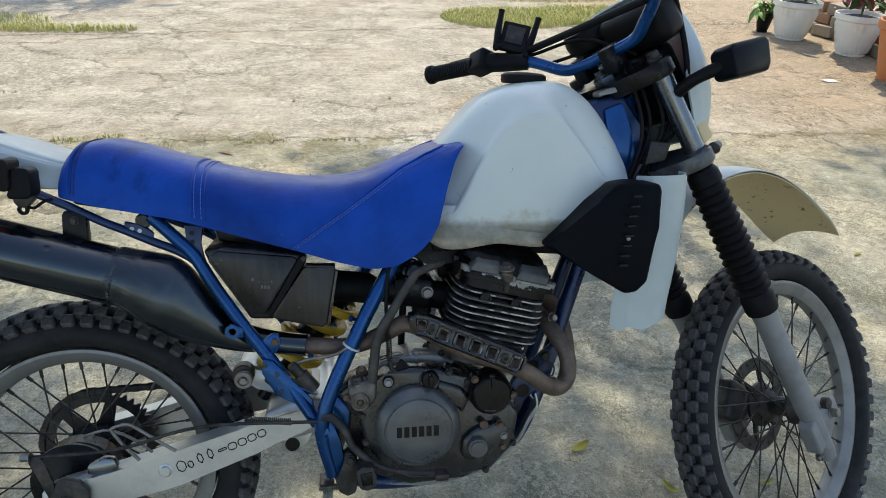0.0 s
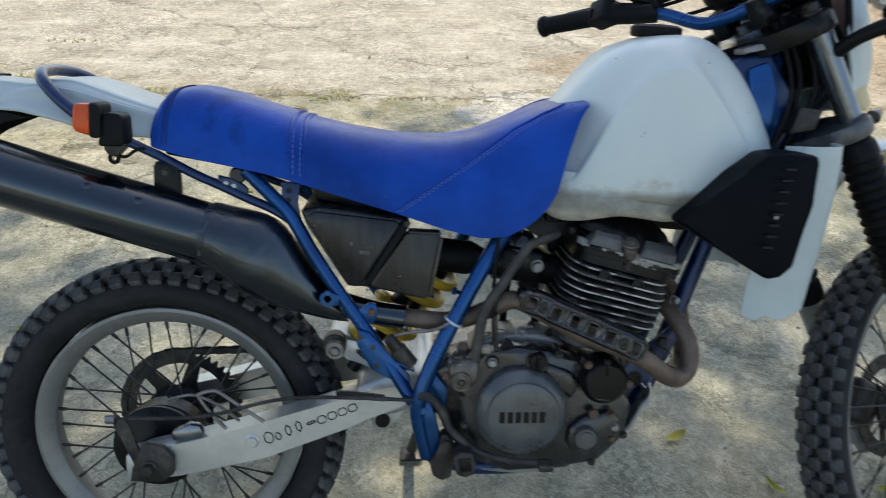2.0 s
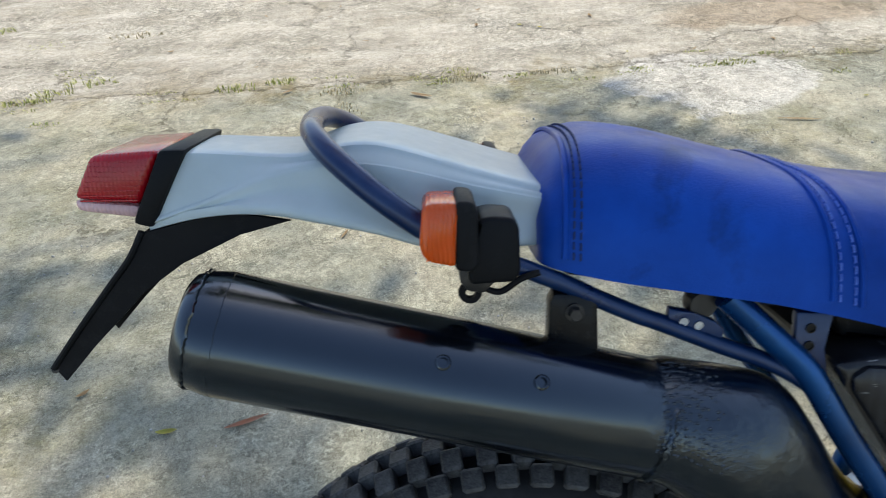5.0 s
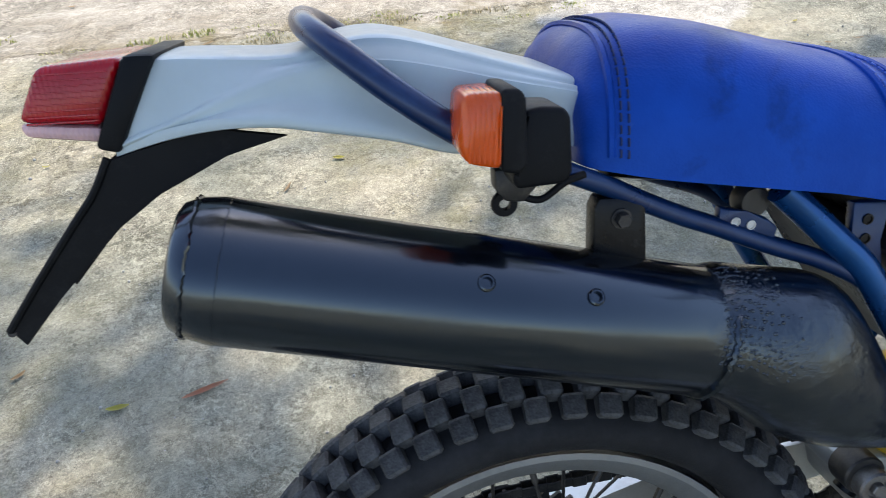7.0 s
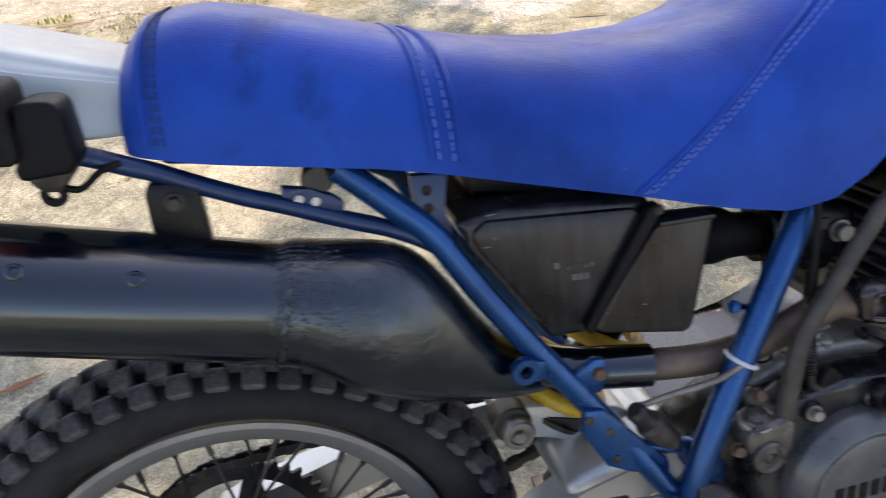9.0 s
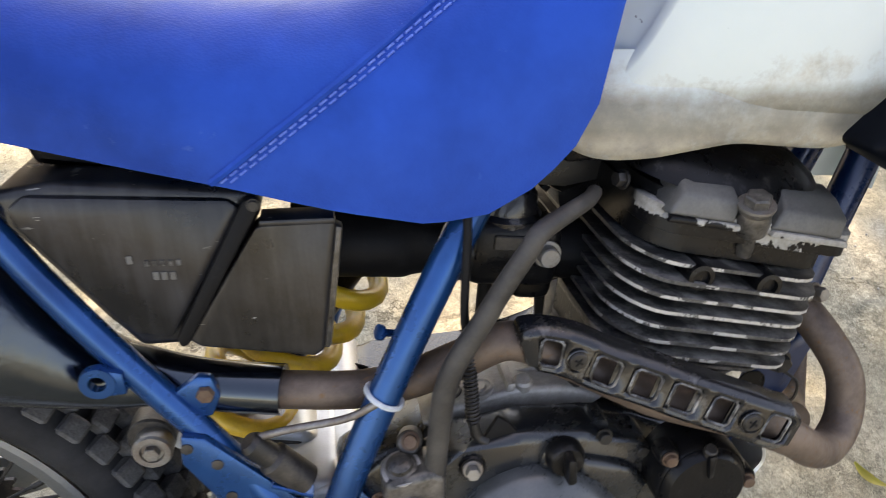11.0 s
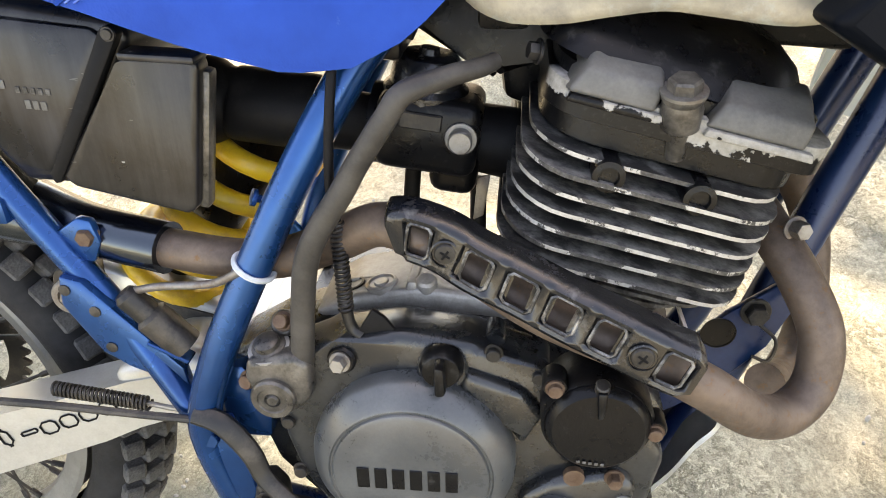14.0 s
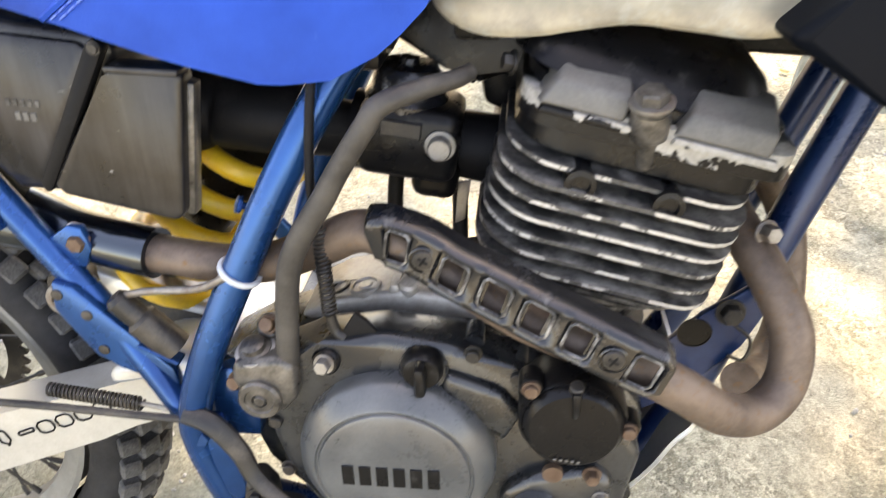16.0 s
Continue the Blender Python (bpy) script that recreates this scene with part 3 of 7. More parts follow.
def fork(s, right=0.0, ahead=0.0):
    """A place in the steering's own axes, bars straight: up the axis, to the right, ahead."""
    return FOOT + AX * (s * 1.025) + FW * ahead + Vector((0, -right, 0))


def shared(name, me, parent, m):
    ob = new(name, me)
    ob.parent = parent
    ob.matrix_basis = m
    return ob


def mesh_of(bm, material, smooth=35.0, name="piece"):
    bmesh.ops.recalc_face_normals(bm, faces=bm.faces)
    me = bpy.data.meshes.new(name)
    bm.to_mesh(me)
    bm.free()
    me.shade_smooth()
    me.set_sharp_from_angle(angle=radians(smooth))
    for mat in material if isinstance(material, (list, tuple)) else (material,):
        me.materials.append(mat)
    return me


def wheel(kind, centre, rim_r, tyre_r, tyre_w, rim_w, m, rows, pitch, hub_r):
    """Tyre with tread blocks, rim with spokes, and hub; the axle runs along y."""
    c = Vector(centre)
    sect = tyre_r - rim_r + 0.012
    mid = (tyre_r + rim_r) / 2 - 0.006
    carc = tyre_r - 0.0125
    prof = []
    for i in range(25):
        a = math.pi * (-0.36 + 1.72 * i / 24)
        prof.append((mid + (carc - mid) * math.sin(a), tyre_w * 0.92 * -math.cos(a)))
    tyre = part(kind + "_tyre", lathe(prof, 72, c, (0, 1, 0), cap=False), TYRE, bike, "worn black knobbly tyre", 50, m)
    me = {}
    for name, (size, _) in {"a": ((0.0225, 0.0245, 0.017), 0), "b": ((0.0205, 0.021, 0.017), 0)}.items():
        me[name] = mesh_of(box(size, None, 0.0025, 1), BLOCK, 35, "tread_block")
    for lane, (ang, off, shape, sx) in enumerate(rows):
        for i in range(pitch):
            th = 2 * math.pi * (i + off) / pitch
            a = math.pi / 2 + ang
            rad = mid + (tyre_r - 0.0055 - mid) * math.sin(a)
            y = tyre_w * 0.95 * -math.cos(a)
            b = Matrix.Translation(c) @ Matrix.Rotation(-th, 4, "Y") @ Matrix.Translation((rad * 0, y, rad)) @ Matrix.Rotation(-ang * 0.95, 4, "X") @ Matrix.Diagonal((sx, 1, 1, 1))
            shared("tread_block", me[shape], tyre, m @ b)
    # rim
    w = rim_w
    prof = [(rim_r, -w), (rim_r - 0.006, -w - 0.001), (rim_r - 0.019, -w + 0.004), (rim_r - 0.029, -w * 0.5), (rim_r - 0.032, 0), (rim_r - 0.029, w * 0.5), (rim_r - 0.019, w - 0.004), (rim_r - 0.006, w + 0.001), (rim_r, w), (rim_r - 0.003, w - 0.004), (rim_r - 0.010, w * 0.5), (rim_r - 0.014, 0), (rim_r - 0.010, -w * 0.5), (rim_r - 0.003, -w + 0.004), (rim_r, -w)]
    rim = part(kind + "_rim", lathe(prof, 72, c, (0, 1, 0), cap=False), RIM, bike, "dull silver spoked wheel rim", 30, m)
    # spokes: 36, laced two ways to both flanges
    for i in range(36):
        side = -1 if i % 2 else 1
        cross = 1 if (i // 2) % 2 else -1
        th = 2 * math.pi * i / 36
        ph = th + cross * 0.62
        p0 = c + Vector((hub_r * math.cos(ph), side * 0.031, hub_r * math.sin(ph)))
        p1 = c + Vector(((rim_r - 0.029) * math.cos(th), side * 0.006, (rim_r - 0.029) * math.sin(th)))
        bm = tube([p0, p1], 0.0018, 6, 1)
        d = (p1 - p0).normalized()
        tube([p1 - d * 0.016, p1 + d * 0.002], 0.0033, 6, 1, bm=bm)
        part("spoke", bm, DARKMETAL, rim, "", 60, m)
    return tyre, rim


# rear wheel
REAR_C = (0.006, 0, AXLE_Z)
rear_rows = [(0.0, 0.0, "a", 0.95), (0.42, 0.5, "a", 0.9), (-0.42, 0.5, "a", 0.9), (0.86, 0.0, "b", 1.05), (-0.86, 0.0, "b", 1.05)]
wheel("rear", REAR_C, 0.2325, 0.309, 0.057, 0.029, Matrix(), rear_rows, 56, 0.052)
hub = part("rear_hub", lathe([(0.02, -0.075), (0.066, -0.075), (0.072, -0.068), (0.072, -0.035), (0.055, -0.03), (0.04, -0.02), (0.035, 0.02), (0.055, 0.028), (0.062, 0.036), (0.045, 0.045), (0.03, 0.075)], 40, REAR_C, (0, 1, 0)), ENGBLACK, bike, "dark drum brake hub")
plate = part("brake_plate", lathe([(0.074, 0), (0.074, 0.006), (0.066, 0.011), (0.05, 0.012), (0.03, 0.02), (0.016, 0.022)], 40, (0, -0.074, AXLE_Z), (0, -1, 0)), ENGBLACK, bike, "oily dark brake plate")


def sprocket():
    """A toothed ring; its arms are parts of their own."""
    bm = bmesh.new()
    n, y = 44, 0.078
    outer = []
    for i in range(n):
        for k, r in ((0, 0.104), (0.28, 0.113), (0.5, 0.113), (0.78, 0.104)):
            a = 2 * math.pi * (i + k) / n
            outer.append((r * math.cos(a), r * math.sin(a)))
    m = len(outer)
    inner = [(0.087 * math.cos(2 * math.pi * i / m), 0.087 * math.sin(2 * math.pi * i / m)) for i in range(m)]
    sheet(bm, [[Vector((x, y + d, AXLE_Z + z)) for x, z in ring] for ring, d in ((inner, -0.0025), (outer, -0.0025), (outer, 0.0025), (inner, 0.0025), (inner, -0.0025))], True)
    return bm


spr = part("sprocket", sprocket(), DARKMETAL, bike, "large toothed rear sprocket", 30)
for i in range(6):
    part("sprocket_arm", prism([(-0.016, 0.03), (0.016, 0.03), (0.011, 0.091), (-0.011, 0.091)], -0.002, 0.002, 0.001, 1), DARKMETAL, spr, "", m=Matrix.Translation((0, 0.078, AXLE_Z)) @ Matrix.Rotation(2 * math.pi * i / 6 + 0.3, 4, "Y"))


def chain():
    """Links along the loop between the sprocket and the gearbox."""
    top, bot = [], []
    r0, r1, x1, z1, y = 0.110, 0.036, 0.475, 0.400, 0.078
    path = []
    for i in range(19):
        a = math.pi / 2 + 0.08 + math.pi * i / 18 * 0.96
        path.append(Vector((r0 * math.cos(a), y, AXLE_Z + r0 * math.sin(a))))
    for i in range(10):
        a = -math.pi / 2 + 0.05 + math.pi * i / 9
        path.append(Vector((x1 + r1 * math.cos(a), y, z1 + r1 * math.sin(a))))
    path.append(path[0])
    out, step, left = [], 0.0142, 0.0
    for a, b in zip(path, path[1:]):
        d = (b - a).length
        while left <= d:
            out.append((a.lerp(b, left / d), (b - a).normalized()))
            left += step
        left -= d
    bm = bmesh.new()
    for k, (p, d) in enumerate(out):
        m = Matrix.Translation(p) @ d.to_track_quat("X", "Z").to_matrix().to_4x4()
        for side in (-1, 1):
            join(bm, box((0.0165, 0.002, 0.0125 if k % 2 else 0.0115), m @ Matrix.Translation((0, side * (0.0062 if k % 2 else 0.0042), 0)), 0.0022, 1))
    return bm


part("drive_chain", chain(), DARKMETAL, bike, "greasy dark drive chain", 30)

# swingarm
arm_top = [(-0.03, 0.325), (0.0, 0.333), (0.089, 0.354), (0.214, 0.389), (0.331, 0.412), (0.40, 0.428), (0.43, 0.440), (0.465, 0.444)]
arm_bot = [(0.465, 0.405), (0.408, 0.387), (0.328, 0.356), (0.18, 0.316), (0.056, 0.289), (-0.03, 0.272)]


def arm_in(x):
    """How far the arm bends inwards towards its pivot."""
    return 0.009 if x < 0.2 else 0.009 - 0.23 * min(x - 0.2, 0.16)


for side in (-1, 1):
    o = 0.118 * side
    bm = prism(arm_top + arm_bot, o - 0.022, o + 0.022, 0.007, 3)
    for cut in (0.16, 0.2, 0.24, 0.28, 0.32, 0.36, 0.40):
        bmesh.ops.bisect_plane(bm, geom=bm.verts[:] + bm.edges[:] + bm.faces[:], plane_co=(cut, 0, 0), plane_no=(1, 0, 0))
    for v in bm.verts:
        v.co.y += side * arm_in(v.co.x)
        v.co.z += 0.006
    arm = part("swingarm", bm, ALLOY, bike, "scuffed silver box section swingarm")
    if side < 0:
        part("bolt", bolt((0.176, -0.149, 0.357), (0, -1, 0), 0.009, 0.007, False), ALLOY, arm, "round plugged bolt hole")
        part("chain_adjuster", prism([(0.002, 0.352), (0.012, 0.357), (0.038, 0.349), (0.052, 0.330), (0.050, 0.300), (0.03, 0.286), (-0.020, 0.288), (-0.014, 0.312)], -0.153, -0.1415, 0.003), DARKMETAL, arm, "worn dark axle plate", m=Matrix.Translation((0, -0.008, 0.004)))
        part("axle_nut", bolt((0.012, -0.153, 0.312), (0, -1, 0), 0.010, 0.010), DARKMETAL, arm, m=Matrix.Translation((0, -0.008, 0.004)))
        # the outlined decal, as plain shapes
        t0, t1 = Vector((0.199, -0.1408, 0.351)), Vector((0.349, -0.1408, 0.396))
        along, upw = (t1 - t0).normalized(), None
        upw = Vector((-along.z, 0, along.x))
        step = (t1 - t0).length / 9
        for i in range(9):
            h = 0.020 if i in (0, 2, 3) else 0.013
            wdt = step * (0.78 if i not in (1, 2, 3) else 0.45)
            if i == 4:
                h = 0.004
            p = t0 + along * step * i + upw * (0.006 if i == 4 else 0)
            rnd = h * 0.25
            loop = [v - Vector((0, arm_in(v.x), 0)) for v in (p + along * rnd, p + upw * rnd, p + upw * (h - rnd), p + along * rnd + upw * h, p + along * (wdt - rnd) + upw * h, p + along * wdt + upw * (h - rnd), p + along * wdt + upw * rnd, p + along * (wdt - rnd))]
            part("decal_shape", tube(loop, 0.0009, 5, 1, closed=True), BLACK, arm, "thin black outlined decal shape")
part("pivot_tube", lathe([(0.024, -0.14), (0.024, 0.14)], 24, (0.462, 0, 0.425), (0, 1, 0)), ALLOY, bike)
# torsion stay, brake rod, lever and spring
part("brake_stay", tube([(0.196, -0.150, 0.392), (0.165, -0.152, 0.416), (0.130, -0.152, 0.443), (0.118, -0.152, 0.447), (0.100, -0.152, 0.443), (0.096, -0.152, 0.436), (0.112, -0.150, 0.408), (0.134, -0.146, 0.378)], 0.0030, 8), STEEL, bike, "bent wire guard")
part("brake_wire", tube([(0.03, -0.095, 0.405), (0.075, -0.110, 0.420), (0.12, -0.128, 0.410), (0.155, -0.140, 0.388)], 0.0026, 8), STEEL, bike, "thin steel stay wire")
part("axle_block", prism([(0.046, 0.356), (0.047, 0.372), (0.075, 0.385), (0.092, 0.382), (0.098, 0.366), (0.075, 0.352)], -0.145, -0.128, 0.004), CHROME, bike, "bright adjuster block")
part("brake_rod", tube([(-0.035, -0.160, 0.395), (0.10, -0.162, 0.40), (0.24, -0.165, 0.432), (0.44, -0.17, 0.43)], 0.0032, 8), DARKMETAL, bike, "thin dark brake rod", m=Matrix.Translation((0.003, 0.004, 0.006)))
part("brake_lever", prism([(-0.042, 0.386), (-0.036, 0.397), (-0.024, 0.398), (-0.016, 0.385), (-0.006, 0.345), (0.004, 0.318), (-0.014, 0.314), (-0.026, 0.350)], -0.164, -0.158, 0.002), DARKMETAL, bike, m=Matrix.Translation((0.003, 0.004, 0.006)))
part("brake_rod_nut", bolt((-0.038, -0.160, 0.395), (-1, 0, 0), 0.007, 0.014), STEEL, bike, m=Matrix.Translation((0.003, 0.004, 0.006)))


def coil(a, b, r, wire, turns, n=14, per=14, bm=None):
    a, b = Vector(a), Vector(b)
    q = (b - a).to_track_quat("Z", "Y")
    L = (b - a).length
    k = int(turns * per)
    pts = [a + q @ Vector((r * math.cos(2 * math.pi * i / per), r * math.sin(2 * math.pi * i / per), L * i / k)) for i in range(k + 1)]
    return tube(pts, wire, n, 1, bm=bm)


bm = coil((0.312, -0.140, 0.437), (0.392, -0.142, 0.428), 0.0052, 0.0013, 24, 6, 10)
part("return_spring", bm, DARKMETAL, bike, "rusty brown coil return spring")
part("spring_rod", tube([(0.388, -0.142, 0.429), (0.46, -0.152, 0.426)], 0.0022, 8), STEEL, bike)


# ---------------------------------------------------------------- frame


def pipe_part(name, pts, r, mat, label="", n=14, steps=6, parent=None, m=None):
    return part(name, tube(pts, r, n, steps), mat, parent or bike, label, 50, m)


Y = 0.148
for side in (-1, 1):
    y = Y * side
    pipe_part("frame_tube", [(0.90, 0.04 * side, 0.86), (0.72, 0.055 * side, 0.80), (0.642, 0.080 * side, 0.762), (0.586, 0.118 * side, 0.712), (0.540, 0.138 * side, 0.640), (0.493, 0.150 * side, 0.550), (0.465, 0.157 * side, 0.490), (0.448, 0.160 * side, 0.440), (0.446, 0.158 * side, 0.40), (0.462, 0.155 * side, 0.33)], 0.0130, BLUE, "chipped metallic blue frame tube")
    pipe_part("seat_stay", [(0.176, 0.106 * side, 0.794), (0.215, 0.109 * side, 0.755), (0.243, 0.112 * side, 0.725), (0.274, 0.118 * side, 0.671), (0.311, 0.124 * side, 0.613), (0.349, 0.129 * side, 0.558), (0.392, 0.136 * side, 0.495), (0.437, 0.150 * side, 0.425)], 0.0112, BLUE, "chipped metallic blue frame stay")
    pipe_part("seat_rail", [(0.262, 0.112 * side, 0.700), (0.2360, 0.108 * side, 0.7208), (0.2105, 0.103 * side, 0.7348), (0.1754, 0.100 * side, 0.7493), (0.1317, 0.100 * side, 0.7702), (0.1062, 0.101 * side, 0.7817), (0.0776, 0.102 * side, 0.7966), (0.0502, 0.104 * side, 0.8123), (0.0348, 0.106 * side, 0.8200), (0.0089, 0.108 * side, 0.8328), (-0.004, 0.110 * side, 0.838)], 0.0072, SHADED_NAVY, "blue seat rail with shade in its colour")
# grab bar over the tail
gb = [(-0.003, -0.112, 0.836), (-0.035, -0.113, 0.850), (-0.063, -0.113, 0.868), (-0.094, -0.107, 0.892), (-0.124, -0.090, 0.918), (-0.141, -0.058, 0.931), (-0.147, -0.02, 0.935), (-0.147, 0.02, 0.935), (-0.141, 0.058, 0.931), (-0.124, 0.090, 0.918), (-0.094, 0.107, 0.892), (-0.063, 0.113, 0.868), (-0.003, 0.112, 0.836)]
pipe_part("grab_bar", gb, 0.0094, SHADED_NAVY, "bent dark blue grab bar", m=REAR)
for side in (-1, 1):
    y = 0.107 * side
    gus = part("gusset", prism([(0.230, 0.778), (0.261, 0.775), (0.252, 0.745), (0.264, 0.700), (0.248, 0.700), (0.231, 0.731)], y - 0.0045, y + 0.0045, 0.002), SHADED_NAVY, bike, "drilled blue gusset plate with shade in its colour")
    for x, z in ((0.2415, 0.764), (0.241, 0.749)):
        part("hole", lathe([(0.0042, 0), (0.0042, 0.0008), (0.0030, 0.0009), (0.0030, -0.004)], 12, (x, y - 0.0052 * 1, z), (0, -1, 0)), ENGBLACK, gus)
    tab = part("tab", prism([(0.1326, 0.7853), (0.1541, 0.7792), (0.1693, 0.7720), (0.1781, 0.7638), (0.1755, 0.7543), (0.1318, 0.7723)], 0.100 * side - 0.003, 0.100 * side + 0.006, 0.002), SHADED_NAVY, bike, "drilled blue tab with shade in its colour")
    for x, z in ((0.1443, 0.7730), (0.1564, 0.7690)):
        part("hole", lathe([(0.0036, 0), (0.0036, 0.0008), (0.0028, 0.0009), (0.0028, -0.003)], 12, (x, 0.100 * side - 0.0035, z), (0, -1, 0)), EDGE, tab)
# lug, footrest plate and bracket on the near side
lug = bmesh.new()
lathe([(0.0062, -0.004), (0.0122, -0.004), (0.0132, 0), (0.0122, 0.004), (0.0062, 0.004), (0.0062, -0.004)], 24, (0.301, -0.137, 0.597), (0, 1, 0), lug, False)
part("lug", lug, BLUE, bike, "round blue lug with a hole")
part("lug_arm", prism([(0.300, 0.612), (0.318, 0.606), (0.318, 0.588), (0.300, 0.588), (0.311, 0.600)], -0.149, -0.136, 0.002), BLUE, bike, m=Matrix.Translation((0.001, 0.009, -0.003)))
part("stay_bracket", prism([(0.335, 0.578), (0.356, 0.592), (0.366, 0.590), (0.370, 0.572), (0.362, 0.556), (0.350, 0.556)], -0.146, -0.138, 0.002), BLUE, bike, "blue bolt bracket", m=Matrix.Translation((0.010, 0.014, -0.004)))
part("bolt", bolt((0.360, -0.146, 0.577), (0, -1, 0), 0.0068, 0.008), RUST, bike, "rusty hexagon bolt", m=Matrix.Translation((0.010, 0.019, -0.004)))
part("stay_plate", prism([(0.3495, 0.5480), (0.366, 0.5437), (0.4305, 0.4694), (0.433, 0.4480), (0.3876, 0.4700), (0.3690, 0.4800), (0.3460, 0.5224)], -0.147, -0.136, 0.003), BLUE, bike, "blue drilled strengthening plate")
for x, z in ((0.3525, 0.5365), (0.3718, 0.5187), (0.3775, 0.4868)):
    part("rivet", lathe([(0.0045, 0), (0.0045, 0.001), (0.002, 0.0015)], 10, (x, -0.147, z), (0, -1, 0)), DARKMETAL, bike)
part("foot_bracket", prism([(0.431, 0.437), (0.467, 0.434), (0.476, 0.395), (0.484, 0.362), (0.485, 0.333), (0.474, 0.324), (0.462, 0.325), (0.450, 0.360), (0.440, 0.400)], -0.166, -0.150, 0.004), BLUE, bike, "chipped blue footrest bracket")
peg = part("footrest_pivot", prism([(0.464, 0.330), (0.470, 0.303), (0.486, 0.293), (0.501, 0.300), (0.504, 0.330), (0.504, 0.366), (0.494, 0.380), (0.482, 0.377), (0.480, 0.345)], -0.174, -0.148, 0.005, 3), DARKMETAL, bike, "worn dark footrest pivot")
part("bolt", bolt((0.492, -0.174, 0.364), (0, -1, 0), 0.007, 0.005), DARKMETAL, peg)
part("footrest", prism([(0.500, 0.360), (0.512, 0.369), (0.531, 0.366), (0.536, 0.348), (0.534, 0.328), (0.520, 0.322), (0.506, 0.327)], -0.212, -0.168, 0.004, 2), DARKMETAL, peg, "folded dark steel footrest")
# Black plate draws the dark inside of the footrest; the peg is solid.
part("footrest_shade", prism([(0.507, 0.356), (0.528, 0.359), (0.530, 0.335), (0.511, 0.333)], -0.2135, -0.210, 0.001), ENGBLACK, peg)
lk = part("linkage_lug", prism([(0.366, 0.402), (0.360, 0.368), (0.361, 0.352), (0.375, 0.342), (0.391, 0.346), (0.401, 0.370), (0.424, 0.386), (0.43, 0.412)], -0.112, -0.060, 0.006, 3), ALLOY, bike, "cast alloy linkage lug", m=Matrix.Translation((0.008, 0.046, -0.014)))
part("hole", lathe([(0.0135, 0), (0.0135, 0.0010), (0.0115, 0.0012), (0.0115, -0.004)], 22, (0.378, -0.1125, 0.363), (0, -1, 0)), ENGBLACK, lk, m=Matrix.Translation((0.008, 0.046, -0.014)))
pedal = [(0.445, -0.172, 0.447), (0.467, -0.175, 0.442), (0.486, -0.177, 0.417), (0.500, -0.181, 0.388), (0.543, -0.190, 0.356), (0.596, -0.200, 0.345), (0.640, -0.202, 0.342)]
bp_ = part("brake_pedal", tube(pedal, [0.007, 0.0085, 0.0080, 0.0070, 0.0055, 0.0050, 0.0060], 10, 6, flat=0.6), DARKMETAL, bike, "worn dark brake pedal")
part("pedal_pad", box((0.024, 0.026, 0.012), pose(0.648, -0.205, 0.340, 0, 0, 0), 0.003), DARKMETAL, bp_)

# ---------------------------------------------------------------- seat
SEAT_TOP = [(0.031, 0.832), (0.0329, 0.868), (0.0396, 0.894), (0.054, 0.909), (0.078, 0.917), (0.1049, 0.916), (0.1481, 0.907), (0.2038, 0.889), (0.272, 0.869), (0.332, 0.855), (0.414, 0.843), (0.487, 0.842), (0.54, 0.852), (0.594, 0.874), (0.648, 0.897), (0.7, 0.909)]
SEAT_BOT = [(0.031, 0.829), (0.0416, 0.826), (0.0905, 0.814), (0.2067, 0.792), (0.255, 0.78), (0.332, 0.758), (0.416, 0.734), (0.482, 0.713), (0.54, 0.699), (0.58, 0.703), (0.612, 0.719), (0.638, 0.742), (0.655, 0.772), (0.665, 0.815), (0.678, 0.862), (0.69, 0.892), (0.7, 0.902)]
SEAT_W = [(0.031, 0.092), (0.0339, 0.102), (0.0416, 0.108), (0.0665, 0.114), (0.1529, 0.122), (0.25, 0.131), (0.35, 0.142), (0.45, 0.149), (0.57, 0.151), (0.65, 0.149), (0.68, 0.14), (0.7, 0.128)]


SEAT_E = 0.56  # how square the seat is across


def seat_pt(x, s, out=0.0):
    """s runs from the near lower edge (-1) over the top (0) to the far lower edge (1)."""
    zt, zb, w = interp(SEAT_TOP, x), interp(SEAT_BOT, x), interp(SEAT_W, x)
    e = SEAT_E
    a = math.pi / 2 * abs(s)
    sy, cz = math.sin(a), math.cos(a)
    h = max(zt - zb, 0.002)
    crown = 0.62 - 0.2 * min(1.0, max(0.0, (x - 0.42) / 0.2))
    y = w * (abs(sy) ** crown) * (1 - 0.10 * cz)
    z = zb + h * (abs(cz) ** e)
    side = 1 if s >= 0 else -1
    p = Vector((x, side * y, z))
    if out:
        n = Vector((0, side * sy, cz)).normalized()
        p += n * out
    return p


xs = [0.031, 0.0314, 0.032, 0.033, 0.035, 0.038, 0.044, 0.052, 0.061] + [0.07 + 0.015 * i for i in range(42)] + [0.695, 0.700]
ss = [-1 + 2 * i / 60 for i in range(61)]
ss = [math.copysign(abs(s) ** 0.8, s) for s in ss]
rings = [[seat_pt(x, s) for s in ss] + [Vector((x, interp(SEAT_W, x) * 0.9 * (1 - 2 * k / 6), interp(SEAT_BOT, x) - 0.002)) for k in range(1, 6)] for x in xs]
bm = bmesh.new()
sheet(bm, rings, True, True)
seat = part("seat", bm, VINYL, bike, "blue vinyl seat with stitched seams", 60)


def seam(name, line, out=0.0006, r=0.0016, mat=VINYL):
    return part(name, tube([seat_pt(x, s, out) for x, s in line], r, 6, 2), mat, seat)


